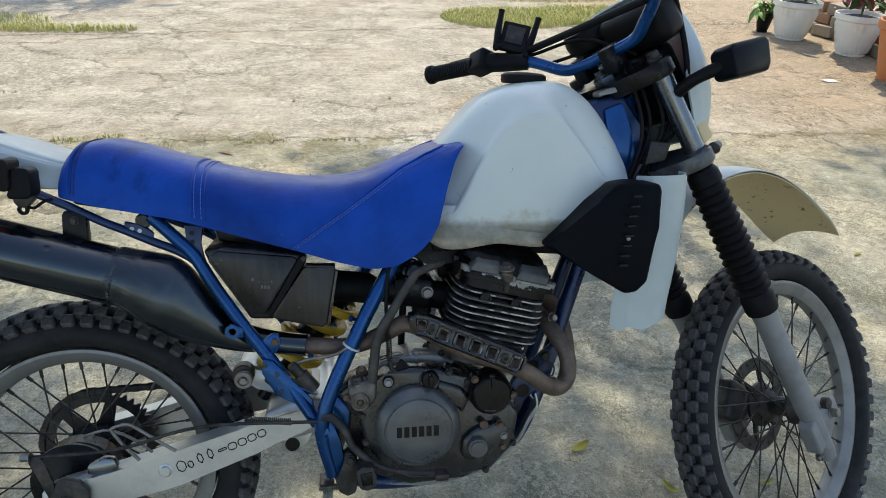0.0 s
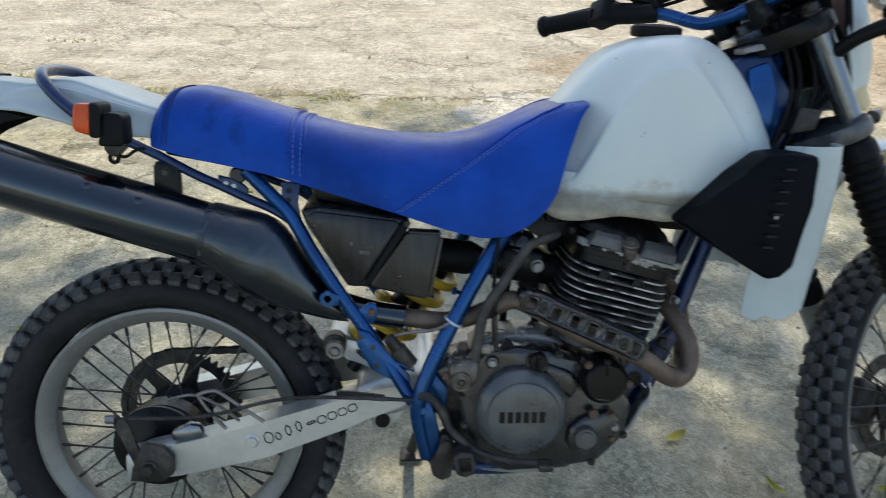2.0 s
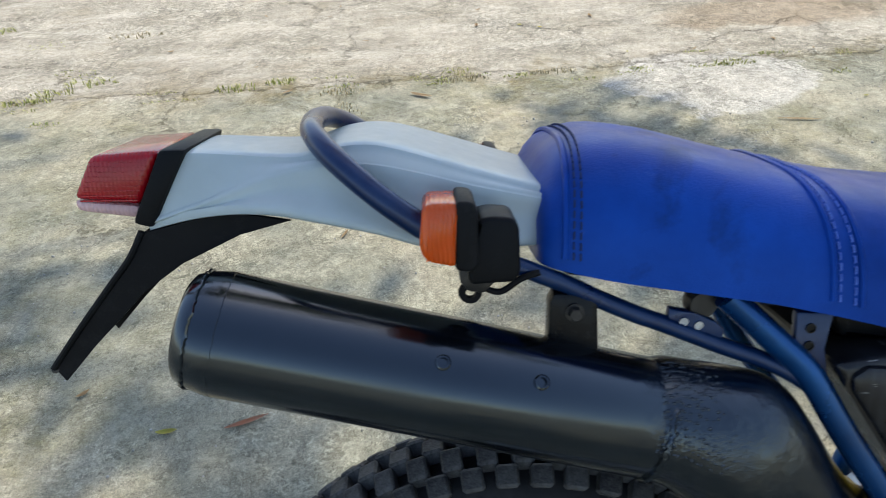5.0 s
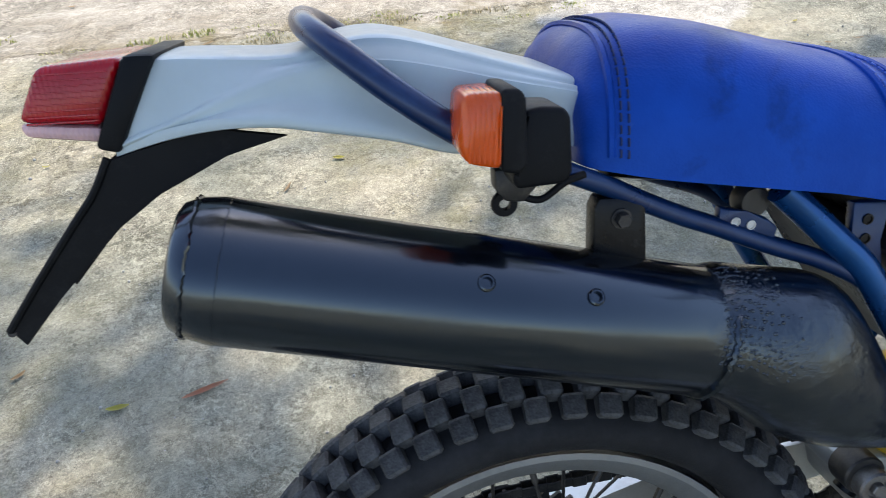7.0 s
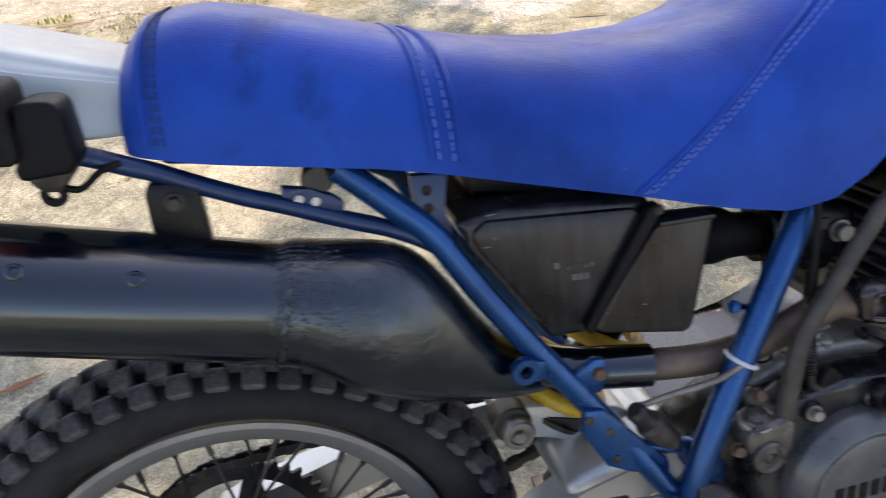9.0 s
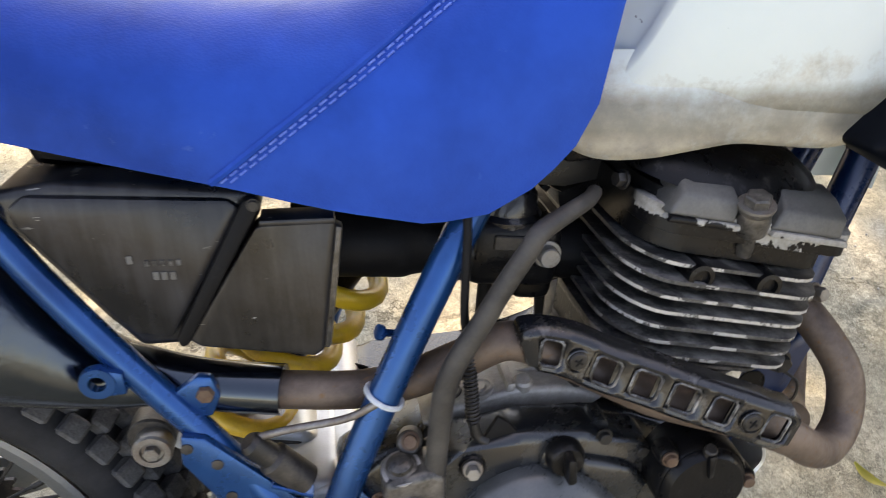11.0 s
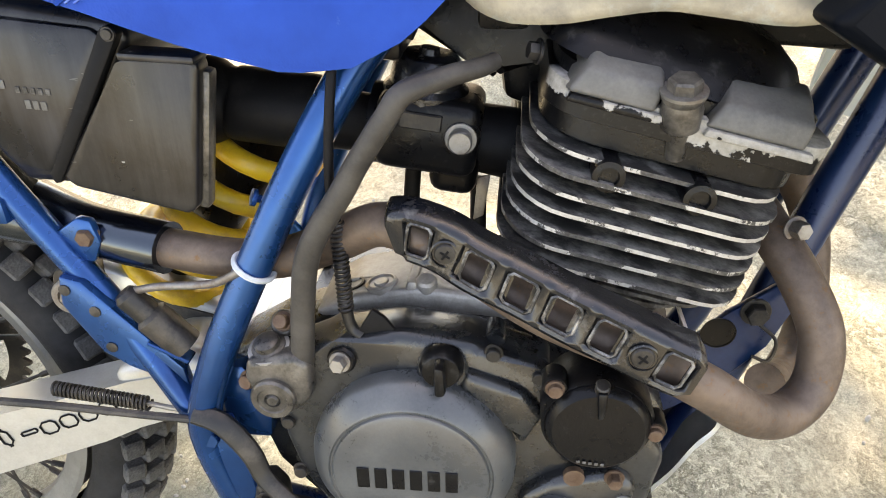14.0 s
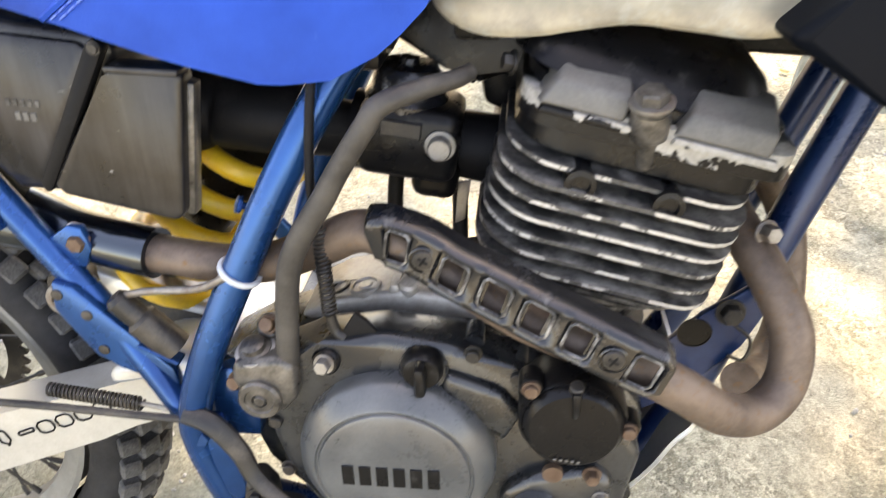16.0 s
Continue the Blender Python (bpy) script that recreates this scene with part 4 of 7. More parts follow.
def stitches(line, gap=0.008, long=0.0052, mat=None):
    """One thread that dips under the vinyl between its stitches."""
    pts = [(seat_pt(x, s, 0.0012), seat_pt(x, s, -0.0030)) for x, s in line]
    path, acc = [], 0.0
    for (a, la), (b, lb) in zip(pts, pts[1:]):
        d = (b - a).length
        while acc < d:
            for at, low in ((acc, True), (acc + 0.0006, False), (acc + long, False), (acc + long + 0.0006, True)):
                t = at / d
                path.append(la.lerp(lb, t) if low else a.lerp(b, t))
            acc += gap
        acc -= d
    part("stitching", tube(path, 0.0008, 5, 1), mat or THREAD, seat, "row of blue thread stitches", 60)


def cross_line(x, lo=-0.985, hi=0.985, n=40, slant=0.0):
    return [(x + slant * (abs(lo + (hi - lo) * i / n)), lo + (hi - lo) * i / n) for i in range(n + 1)]


def side_line(knots, side=-1, n=44, dx=0.0):
    """A line seen from the side, laid on the seat's flank."""
    out = []
    for i in range(n + 1):
        x = knots[0][0] + (knots[-1][0] - knots[0][0]) * i / n
        z = interp(knots, x)
        x += dx
        zt, zb = interp(SEAT_TOP, x), interp(SEAT_BOT, x)
        f = min(0.999, max(0.0, (z - zb) / (zt - zb)))
        out.append((x, side * math.acos(f ** (1 / SEAT_E)) / (math.pi / 2)))
    return out


for x, st in ((0.246, 0.005), (0.267, -0.005)):
    seam("seam", cross_line(x, slant=0.0), 0.0002, 0.0026)
    stitches(cross_line(x + st))
seam("seam", cross_line(0.062, slant=-0.012), 0.0004, 0.0028)
stitches(cross_line(0.068, slant=-0.012), mat=DARKTHREAD)
stitches(cross_line(0.073, slant=-0.012), mat=DARKTHREAD)
for side in (-1, 1):
    dart = [(0.402, 0.739), (0.442, 0.766), (0.487, 0.794), (0.541, 0.829), (0.590, 0.862), (0.640, 0.888), (0.672, 0.901)]
    seam("seam", side_line(dart, side), 0.0003, 0.0026)
    stitches(side_line(dart, side, dx=0.0065))
    stitches(side_line(dart, side, dx=0.0125))

# ---------------------------------------------------------------- tank
TANK_ST = [  # x, z bottom, z top, half width, ridge height as a share, crown half width
    (0.652, 0.742, 0.880, 0.108, 0.20, 0.06),
    (0.690, 0.742, 0.925, 0.124, 0.30, 0.07),
    (0.735, 0.745, 0.975, 0.140, 0.60, 0.08),
    (0.785, 0.748, 1.003, 0.150, 0.78, 0.085),
    (0.845, 0.742, 1.014, 0.154, 0.80, 0.08),
    (0.900, 0.740, 1.008, 0.153, 0.62, 0.075),
    (0.945, 0.755, 0.978, 0.147, 0.42, 0.07),
    (0.985, 0.775, 0.928, 0.132, 0.28, 0.06),
    (1.015, 0.790, 0.875, 0.112, 0.22, 0.045),
]
ctrl = []
for x, zb, zt, w, sh, cw in TANK_ST:
    h = zt - zb
    half = [(-0.55 * w, zb), (-0.92 * w, zb + 0.02 * h), (-0.985 * w, zb + 0.10 * h), (-1.0 * w, zb + (0.10 + (sh - 0.10) * 0.5) * h), (-0.992 * w, zb + (sh - 0.05) * h), (-0.986 * w, zb + (sh - 0.014) * h), (-0.950 * w, zb + (sh + 0.018) * h), (-0.872 * w, zb + (sh + 0.062) * h), (-(0.40 * w + 0.5 * cw), zb + (sh + (1 - sh) * 0.72) * h), (-cw * 0.75, zt - 0.012 * h), (0, zt)]
    ring = half + [(-y, z) for y, z in half[-2::-1]]
    ctrl.append([(x, y, z) for y, z in ring])
tank = part("fuel_tank", skin(ctrl, 5, 4, True, True), TANK, bike, "milky white plastic fuel tank with grime at its lower edge", 60)
lip = [(0.630, 0.098, 0.778), (0.640, 0.108, 0.740), (0.665, 0.117, 0.724), (0.70, 0.128, 0.724), (0.73, 0.137, 0.730), (0.76, 0.141, 0.734), (0.79, 0.144, 0.731), (0.83, 0.146, 0.727), (0.87, 0.145, 0.734), (0.92, 0.138, 0.748)]
for side in (-1,):
    rows = [[(x, side * w * k, z + dz * (0.800 - z)) for x, w, z in lip] for k, dz in ((0.94, 1.0), (1.0, 0.66), (1.02, 0.33), (1.015, 0.08), (0.985, 0.0))]
    part("tank_skirt", skin(rows, 3, 4, thick=0.003), TANK, tank, "dirty moulded lower lip", 50)
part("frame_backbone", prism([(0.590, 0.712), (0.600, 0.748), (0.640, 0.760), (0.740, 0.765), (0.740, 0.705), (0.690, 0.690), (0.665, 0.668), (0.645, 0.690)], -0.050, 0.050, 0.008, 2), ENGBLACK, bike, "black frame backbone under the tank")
part("tank_cap", lathe([(0.04, 0), (0.042, 0.004), (0.042, 0.014), (0.036, 0.018), (0.012, 0.02)], 32, (0.834, -0.004, 1.010), (0.05, 0, 1)), BLACK, tank, "flat black filler cap")

# ---------------------------------------------------------------- scoops by the tank
sc = [(0.826, 0.730), (0.855, 0.758), (0.908, 0.810), (0.933, 0.838), (0.965, 0.842), (1.008, 0.838), (1.012, 0.825), (1.008, 0.765), (0.993, 0.672), (0.975, 0.655), (0.955, 0.652), (0.90, 0.685)]
for side in (-1, 1):
    bm = prism([(x, z) for x, z in sc], -0.228, -0.165, 0.012, 3)
    for v in bm.verts:
        if v.co.x < 0.93:
            v.co.y += (0.93 - v.co.x) * 0.45
    if side > 0:
        bmesh.ops.scale(bm, vec=(1, -1, 1), verts=bm.verts)
    scoop = part("air_scoop", bm, SCOOP, bike, "matt black side air scoop", m=SIDE)
    if side < 0:
        for i in range(8):
            z = 0.818 - i * 0.0165
            part("vent_slot", box((0.016, 0.003, 0.004), pose(0.968 - i * 0.0028, -0.2285, z), 0.001, 1), ENGBLACK, scoop, m=SIDE)
        part("screw", lathe([(0.0034, 0), (0.0034, 0.001), (0.002, 0.0015)], 12, (0.955, -0.228, 0.748), (0, -1, 0)), STEEL, scoop, m=SIDE)
    # white plastic guard ahead of it
    col = []
    for z, xl, xr, rag in ((0.845, 0.992, 1.088, 0.0), (0.800, 0.990, 1.089, 0.0), (0.735, 0.982, 1.083, 0.0), (0.680, 0.968, 1.076, 0.0), (0.620, 0.957, 1.066, 0.0), (0.590, 0.955, 1.062, 0.002), (0.574, 0.954, 1.060, 0.006)):
        col.append([(xl, -0.162, z), (xl + 0.02, -0.168, z - rag), (xl * 0.7 + xr * 0.3, -0.171, z + rag * 0.3), (xl * 0.45 + xr * 0.55, -0.171, z - rag * 0.7), (xl * 0.2 + xr * 0.8, -0.165, z + rag * 0.5), (xr, -0.150, z + rag), (xr + 0.012, -0.125, z + rag), (xr + 0.014, -0.10, z + rag)])
    bm = skin(col, 6, 6, thick=0.004)
    if side > 0:
        bmesh.ops.scale(bm, vec=(1, -1, 1), verts=bm.verts)
    part("side_guard", bm, WHITE, bike, "white plastic side guard with a ragged lower edge", 50, m=SIDE)

# ---------------------------------------------------------------- silencer and exhaust
muf = [(-0.241, -0.110, 0.8015), (0.119, -0.110, 0.693)]
mufb = bmesh.new()
q = (Vector(muf[-1]) - Vector(muf[0])).normalized()
p0 = Vector(muf[0])
L = (Vector(muf[-1]) - p0).length
R = 0.0485
prof = [(0.026, 0.006), (0.036, 0.0), (0.041, 0.003), (0.0455, 0.012), (0.0485, 0.028), (R, 0.036), (R, L * 0.5), (R, L), (R * 0.9, L + 0.01)]
lathe(prof, 48, p0, q, mufb)
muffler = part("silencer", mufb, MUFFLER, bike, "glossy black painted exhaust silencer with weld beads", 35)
for d, r, thick, wild in ((0.031, R - 0.0004, 0.0007, 0.25), (0.0115, 0.0453, 0.0016, 0.6), (L - 0.003, R, 0.0026, 1.0)):
    side = q.orthogonal().normalized()
    up = q.cross(side)
    rng = random.Random(5)
    pts, rad = [], []
    for j in range(110):
        a = 2 * math.pi * j / 110
        pts.append(p0 + q * (d + wild * rng.uniform(-0.0014, 0.0014)) + (side * math.cos(a) + up * math.sin(a)) * (r + wild * rng.uniform(-0.0004, 0.0006)))
    part("weld", tube(pts, thick, 6, 1, closed=True), MUFFLER, muffler)
for at in ((-0.045, -0.1560, 0.780), (0.027, -0.1580, 0.760)):
    n = (Vector(at) - (p0 + q * (Vector(at) - p0).dot(q))).normalized()
    c = p0 + q * (Vector(at) - p0).dot(q) + n * (R - 0.001)
    part("stud_hole", lathe([(0.0062, 0), (0.0058, 0.0022), (0.0048, 0.003), (0.0036, 0.003), (0.0034, -0.003)], 16, c, n), MUFFLER, muffler, "welded nut with a hole")
# tapering knee
knee_st = [  # x, z of the upper edge, x, z of the lower edge, y, half width
    (0.1205, 0.7425, 0.0935, 0.6510, -0.110, 0.0480),
    (0.1330, 0.7432, 0.1180, 0.6415, -0.110, 0.0497),
    (0.1527, 0.7386, 0.1408, 0.6242, -0.110, 0.0520),
    (0.1795, 0.7328, 0.1595, 0.6067, -0.110, 0.0530),
    (0.2074, 0.7246, 0.1867, 0.5904, -0.109, 0.0520),
    (0.2301, 0.7084, 0.2186, 0.5747, -0.106, 0.0480),
    (0.2508, 0.6787, 0.2523, 0.5635, -0.102, 0.0430),
    (0.2740, 0.6402, 0.2824, 0.5538, -0.097, 0.0360),
    (0.2995, 0.6066, 0.3079, 0.5464, -0.092, 0.0290),
    (0.3221, 0.5883, 0.3305, 0.5418, -0.088, 0.0225),
]
ctrl = []
for xu, zu, xl, zl, y, w in knee_st:
    mid, hv = Vector(((xu + xl) / 2, y, (zu + zl) / 2)), Vector(((xu - xl) / 2, 0, (zu - zl) / 2))
    ctrl.append([mid + hv * math.sin(2 * math.pi * j / 14) + Vector((0, w * math.cos(2 * math.pi * j / 14), 0)) for j in range(14)])
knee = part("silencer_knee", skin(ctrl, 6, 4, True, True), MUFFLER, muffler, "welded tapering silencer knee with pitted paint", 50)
# drops of weld and paint runs by the joint
rng = random.Random(11)
drops = bmesh.new()
faces = [f for f in knee.data.polygons if 0.100 < f.center.x < 0.190 and f.center.y < -0.112 and f.normal.z > -0.05]
for f in faces:
    for k in range(3):
        if rng.random() < 0.9 - (f.center.x - 0.10) / 0.09:
            w = [rng.random() for _ in f.vertices]
            at = sum((knee.data.vertices[v].co * q for v, q in zip(f.vertices, w)), Vector()) / sum(w)
            r = rng.uniform(0.0006, 0.0016)
            lathe([(r, -0.0004), (r * 0.75, r * 0.45), (r * 0.2, r * 0.7)], 6, at, f.normal, drops)
part("weld_spatter", drops, MUFFLER, muffler, "glossy drops of weld under the paint", 60)
br = part("silencer_bracket", prism([(0.036, 0.757), (0.038, 0.799), (0.042, 0.806), (0.069, 0.803), (0.075, 0.796), (0.076, 0.745)], -0.109, -0.091, 0.002), ENGBLACK, bike, "black silencer hanger with a bolt")
part("bolt", bolt((0.057, -0.109, 0.790), (0, -1, 0), 0.0055, 0.006), DARKMETAL, br)
part("rubber_mount", lathe([(0.004, 0), (0.0125, 0), (0.0135, 0.008), (0.0105, 0.014), (0.004, 0.014)], 20, (0.161, -0.086, 0.784), (0, -1, 0)), BOXBROWN, bike, "brown rubber tank mount")
# link pipe to the header
pipe_part("clamp_sleeve", [(0.305, -0.087, 0.577), (0.36, -0.106, 0.566), (0.425, -0.120, 0.560)], 0.0200, MUFFLER, "black exhaust clamp sleeve", 20, 4)
pipe_part("header_pipe", [(0.415, -0.119, 0.561), (0.476, -0.125, 0.556), (0.520, -0.131, 0.563), (0.560, -0.141, 0.583), (0.596, -0.150, 0.600), (0.640, -0.158, 0.582), (0.700, -0.176, 0.553), (0.760, -0.190, 0.535), (0.804, -0.193, 0.513), (0.838, -0.184, 0.486), (0.868, -0.166, 0.473), (0.889, -0.150, 0.487), (0.890, -0.138, 0.522), (0.875, -0.118, 0.554), (0.858, -0.088, 0.578), (0.843, -0.04, 0.599)], 0.0150, PIPE, "rusty brown bent exhaust header pipe", 20, 8)
pipe_part("header_pipe", [(0.840, 0.03, 0.60), (0.893, 0.03, 0.588), (0.926, 0.02, 0.545), (0.935, 0.0, 0.49), (0.930, -0.02, 0.445), (0.905, -0.06, 0.430), (0.873, -0.11, 0.455)], 0.0150, PIPE, "rusty brown exhaust header pipe", 18, 8)
# heat shield: a pierced pressed plate along the pipe
sh_line = [Vector(p) for p in ((0.600, -0.167, 0.600), (0.612, -0.171, 0.603), (0.635, -0.177, 0.598), (0.656, -0.185, 0.589), (0.684, -0.193, 0.579), (0.709, -0.202, 0.570), (0.737, -0.208, 0.559), (0.757, -0.212, 0.551), (0.776, -0.215, 0.543), (0.792, -0.216, 0.537))]
line = spline(sh_line, 9)
SH_HOLES = [(0.620, 0.0075), (0.656, 0.008), (0.684, 0.008), (0.709, 0.008), (0.736, 0.008), (0.776, 0.0075)]


def shield_frame(i):
    k = len(line)
    d = (line[min(i + 1, k - 1)] - line[max(i - 1, 0)]).normalized()
    up = Vector((0, 0, 1)) - d * d.z
    return d, (up - Vector((0, up.y, 0))).normalized()


def shield():
    bm = bmesh.new()
    k = len(line)
    vv = ((-1.0, 0.016), (-0.97, 0.006), (-0.86, -0.001), (-0.70, -0.004), (-0.58, -0.0035), (-0.50, -0.0005), (0.0, -0.0005), (0.50, -0.0005), (0.58, -0.0035), (0.70, -0.004), (0.86, -0.001), (0.97, 0.006), (1.0, 0.016))
    vs = []
    for i, p in enumerate(line):
        up = shield_frame(i)[1]
        hw = 0.0205 * min(1.0, 0.62 + 0.38 * min(i, k - 1 - i) / 5.0)
        flat = any(abs(p.x - x) < w + 0.002 for x, w in SH_HOLES)
        row = []
        for v, o in vv:
            o = o if flat or abs(v) > 0.75 else -0.004
            row.append(bm.verts.new(p + up * (hw * v) + Vector((0, o + (0.007 if i in (0, k - 1) else 0), 0))))
        vs.append(row)
    for i in range(k - 1):
        xm = (line[i].x + line[i + 1].x) / 2
        hole = any(abs(xm - x) < w * 0.86 for x, w in SH_HOLES)
        for j in range(len(vv) - 1):
            if hole and 5 <= j <= 6:
                continue
            bm.faces.new((vs[i][j], vs[i][j + 1], vs[i + 1][j + 1], vs[i + 1][j]))
    bmesh.ops.recalc_face_normals(bm, faces=bm.faces)
    bmesh.ops.solidify(bm, geom=bm.faces[:], thickness=0.002)
    return bm


hs = part("heat_shield", shield(), SHIELD, bike, "glossy black pierced exhaust heat shield with screws", 45)
near_x = lambda x: min(range(len(line)), key=lambda i: abs(line[i].x - x))
for x in (0.637, 0.757):
    p = line[near_x(x)]
    part("screw_seat", lathe([(0.0094, 0), (0.0096, 0.0014), (0.0086, 0.0019), (0.0080, 0.0006)], 26, p + Vector((0, -0.0038, 0)), (0, -1, 0)), SHIELD, hs)
    sc = part("screw", lathe([(0.0072, 0), (0.0072, 0.0014), (0.0062, 0.0026), (0.002, 0.0030)], 24, p + Vector((0, -0.0035, 0)), (0, -1, 0)), DARKMETAL, hs, "cross-head screw in a dimple")
    for a in (35, 125):
        part("slot", box((0.0075, 0.0008, 0.0017), pose(p.x, p.y - 0.0066, p.z, 0, a, 0), 0.0003, 1), BLACK, hs)
for x, w in SH_HOLES:
    i0, i1 = near_x(x - w), near_x(x + w)
    a, b = line[i0], line[i1]
    up = shield_frame((i0 + i1) // 2)[1]
    q4 = [a - up * 0.0110 + (b - a) * 0.15, b - up * 0.0110 - (b - a) * 0.15, b - up * 0.008, b + up * 0.008, b + up * 0.0110 - (b - a) * 0.15, a + up * 0.0110 + (b - a) * 0.15, a + up * 0.008, a - up * 0.008]
    part("hole_lip", tube([v + Vector((0, -0.0022, 0)) for v in q4], 0.0012, 6, 1, closed=True), LIP, hs)

# ---------------------------------------------------------------- tail
tail_st = [  # x, z of the skirt's edge, its half width, crease z and half width, shoulder half width, z top
    (-0.281, 0.863, 0.055, 0.870, 0.055, 0.051, 0.923),
    (-0.262, 0.868, 0.059, 0.876, 0.058, 0.052, 0.924),
    (-0.235, 0.873, 0.065, 0.884, 0.061, 0.051, 0.923),
    (-0.204, 0.876, 0.074, 0.894, 0.064, 0.051, 0.920),
    (-0.172, 0.875, 0.084, 0.903, 0.066, 0.054, 0.917),
    (-0.148, 0.871, 0.091, 0.907, 0.070, 0.060, 0.918),
    (-0.122, 0.866, 0.097, 0.910, 0.076, 0.066, 0.924),
    (-0.093, 0.859, 0.101, 0.908, 0.081, 0.071, 0.924),
    (-0.060, 0.848, 0.103, 0.900, 0.085, 0.076, 0.915),
    (-0.020, 0.843, 0.099, 0.888, 0.086, 0.079, 0.901),
    (0.030, 0.838, 0.086, 0.874, 0.080, 0.074, 0.884),
    (0.075, 0.832, 0.080, 0.862, 0.074, 0.070, 0.872),
]
ctrl = []
for x, zl, wl, zc, wc, wh, zt in tail_st:
    half = [(-wl, zl), (-wl * 0.98 - wc * 0.02, zl + 0.007), (-(wl * 0.26 + wc * 0.74), zl * 0.45 + zc * 0.55), (-wc - 0.0022, zc - 0.0015), (-wc - 0.0004, zc + 0.0012), (-wc * 0.75 - wh * 0.25, zc + 0.004), (-wh, zt - 0.006), (-wh * 0.92, zt - 0.001), (-wh * 0.5, zt + 0.0005)]
    outer = half + [(-y, z) for y, z in half[::-1]]
    inner = [(y * (1 - 0.0035 / wl), z - (0.0 if z < zl + 0.004 else 0.003)) for y, z in outer]
    ctrl.append([(x, y, z) for y, z in outer + inner[::-1]])
tail = part("rear_mudguard", skin(ctrl, 4, 3, True, True), WHITE, bike, "pale grey-white plastic rear mudguard", 40, m=REAR)
tl = part("tail_light_base", prism([(-0.293, 0.870), (-0.277, 0.865), (-0.241, 0.927), (-0.262, 0.928)], -0.060, 0.060, 0.004), BLACK, bike, "black rubber tail light base", m=REAR)
part("lens", prism([(-0.338, 0.892), (-0.318, 0.926), (-0.263, 0.9265), (-0.285, 0.884)], -0.056, 0.056, 0.006, 3), RED, tl, "red ribbed tail light lens", m=REAR)
for k in range(9):
    part("lens_rib", box((0.045, 0.0012, 0.0012), pose(-0.302 - k * 0.0016 + 0.006, -0.0562, 0.920 - k * 0.0038, 0, 3, 0), 0.0003, 1), RED, tl, m=REAR)
part("lens_bottom", prism([(-0.338, 0.8915), (-0.285, 0.8835), (-0.288, 0.873), (-0.335, 0.882)], -0.055, 0.055, 0.004, 2), CLEAR, tl, "pale number plate window", m=REAR)
part("bulb_holder", lathe([(0.014, 0), (0.012, 0.02), (0.006, 0.028)], 16, (-0.275, 0, 0.908), (-0.9, 0, 0.2)), CHROME, tl, m=REAR)
flap_side = [(-0.166, 0.864), (-0.209, 0.855), (-0.259, 0.835), (-0.295, 0.811), (-0.314, 0.793), (-0.343, 0.767), (-0.374, 0.736), (-0.381, 0.748), (-0.352, 0.782), (-0.319, 0.819), (-0.300, 0.840), (-0.286, 0.862), (-0.22, 0.876)]
fl = part("mud_flap", prism(flap_side, -0.058, -0.0545, 0.001, 1), RUBBER, bike, "thin black bent mud flap", 40, m=REAR)
part("flap_wall", prism(flap_side, 0.0545, 0.058, 0.001, 1), RUBBER, fl, m=REAR)
back = [(-0.286, 0.862), (-0.300, 0.840), (-0.319, 0.819), (-0.352, 0.782), (-0.381, 0.748)]
part("flap_web", skin([[(x, y, z) for x, z in back] for y in (-0.054, 0.0, 0.054)], 3, 4, thick=0.003), RUBBER, fl, "", 60, m=REAR)
part("flap_lip", tube([(x - 0.001, -0.058, z + 0.001) for x, z in back], 0.0028, 8, 4), RUBBER, fl, m=REAR)
part("flap_lip", tube([(-0.381, y, 0.748 - 0.004 * (1 - abs(y) / 0.06)) for y in (-0.058, -0.03, 0, 0.03, 0.058)], 0.0035, 8, 3), DARKMETAL, fl, m=REAR)
for side in (-1, 1):
    def mir(bm):
        if side > 0:
            bmesh.ops.scale(bm, vec=(1, -1, 1), verts=bm.verts)
            bmesh.ops.translate(bm, vec=(0.042, 0.0, -0.010), verts=bm.verts)
        return bm
    ind = part("indicator_body", mir(prism([(-0.023, 0.878), (-0.014, 0.880), (0.002, 0.878), (0.006, 0.872), (0.006, 0.838), (0.002, 0.831), (-0.030, 0.831), (-0.032, 0.840), (-0.024, 0.846)], -0.149, -0.108, 0.0045, 3)), BLACK, bike, "black rear indicator body", m=REAR)
    part("rim", mir(prism([(-0.037, 0.894), (-0.026, 0.893), (-0.0225, 0.888), (-0.0235, 0.848), (-0.028, 0.843), (-0.040, 0.845)], -0.157, -0.107, 0.0035, 3)), RUBBER, ind, "black rubber rim", m=REAR)
    part("lens", mir(prism([(-0.064, 0.862), (-0.059, 0.893), (-0.034, 0.892), (-0.038, 0.846), (-0.060, 0.852)], -0.156, -0.109, 0.007, 3)), ORANGE, ind, "orange ribbed indicator lens", m=REAR)
    for k in range(7):
        part("lens_rib", mir(box((0.0009, 0.001, 0.034), pose(-0.057 + k * 0.0030, -0.1562, 0.870 - k * 0.0004, 0, 6, 0), 0.0003, 1)), ORANGE, ind, m=REAR)
    bmr = bmesh.new()
    lathe([(0.004, -0.003), (0.0085, -0.003), (0.0095, 0), (0.0085, 0.003), (0.004, 0.003), (0.004, -0.003)], 18, (-0.028, -0.100, 0.808), (0, 1, 0), bmr, False)
    part("ring_tab", mir(bmr), BLACK, ind, "drilled round tab", m=REAR)
    part("bracket", mir(prism([(-0.036, 0.836), (-0.002, 0.834), (-0.006, 0.824), (-0.018, 0.812), (-0.030, 0.814), (-0.036, 0.822)], -0.116, -0.098, 0.002)), DARKMETAL, ind, m=REAR)
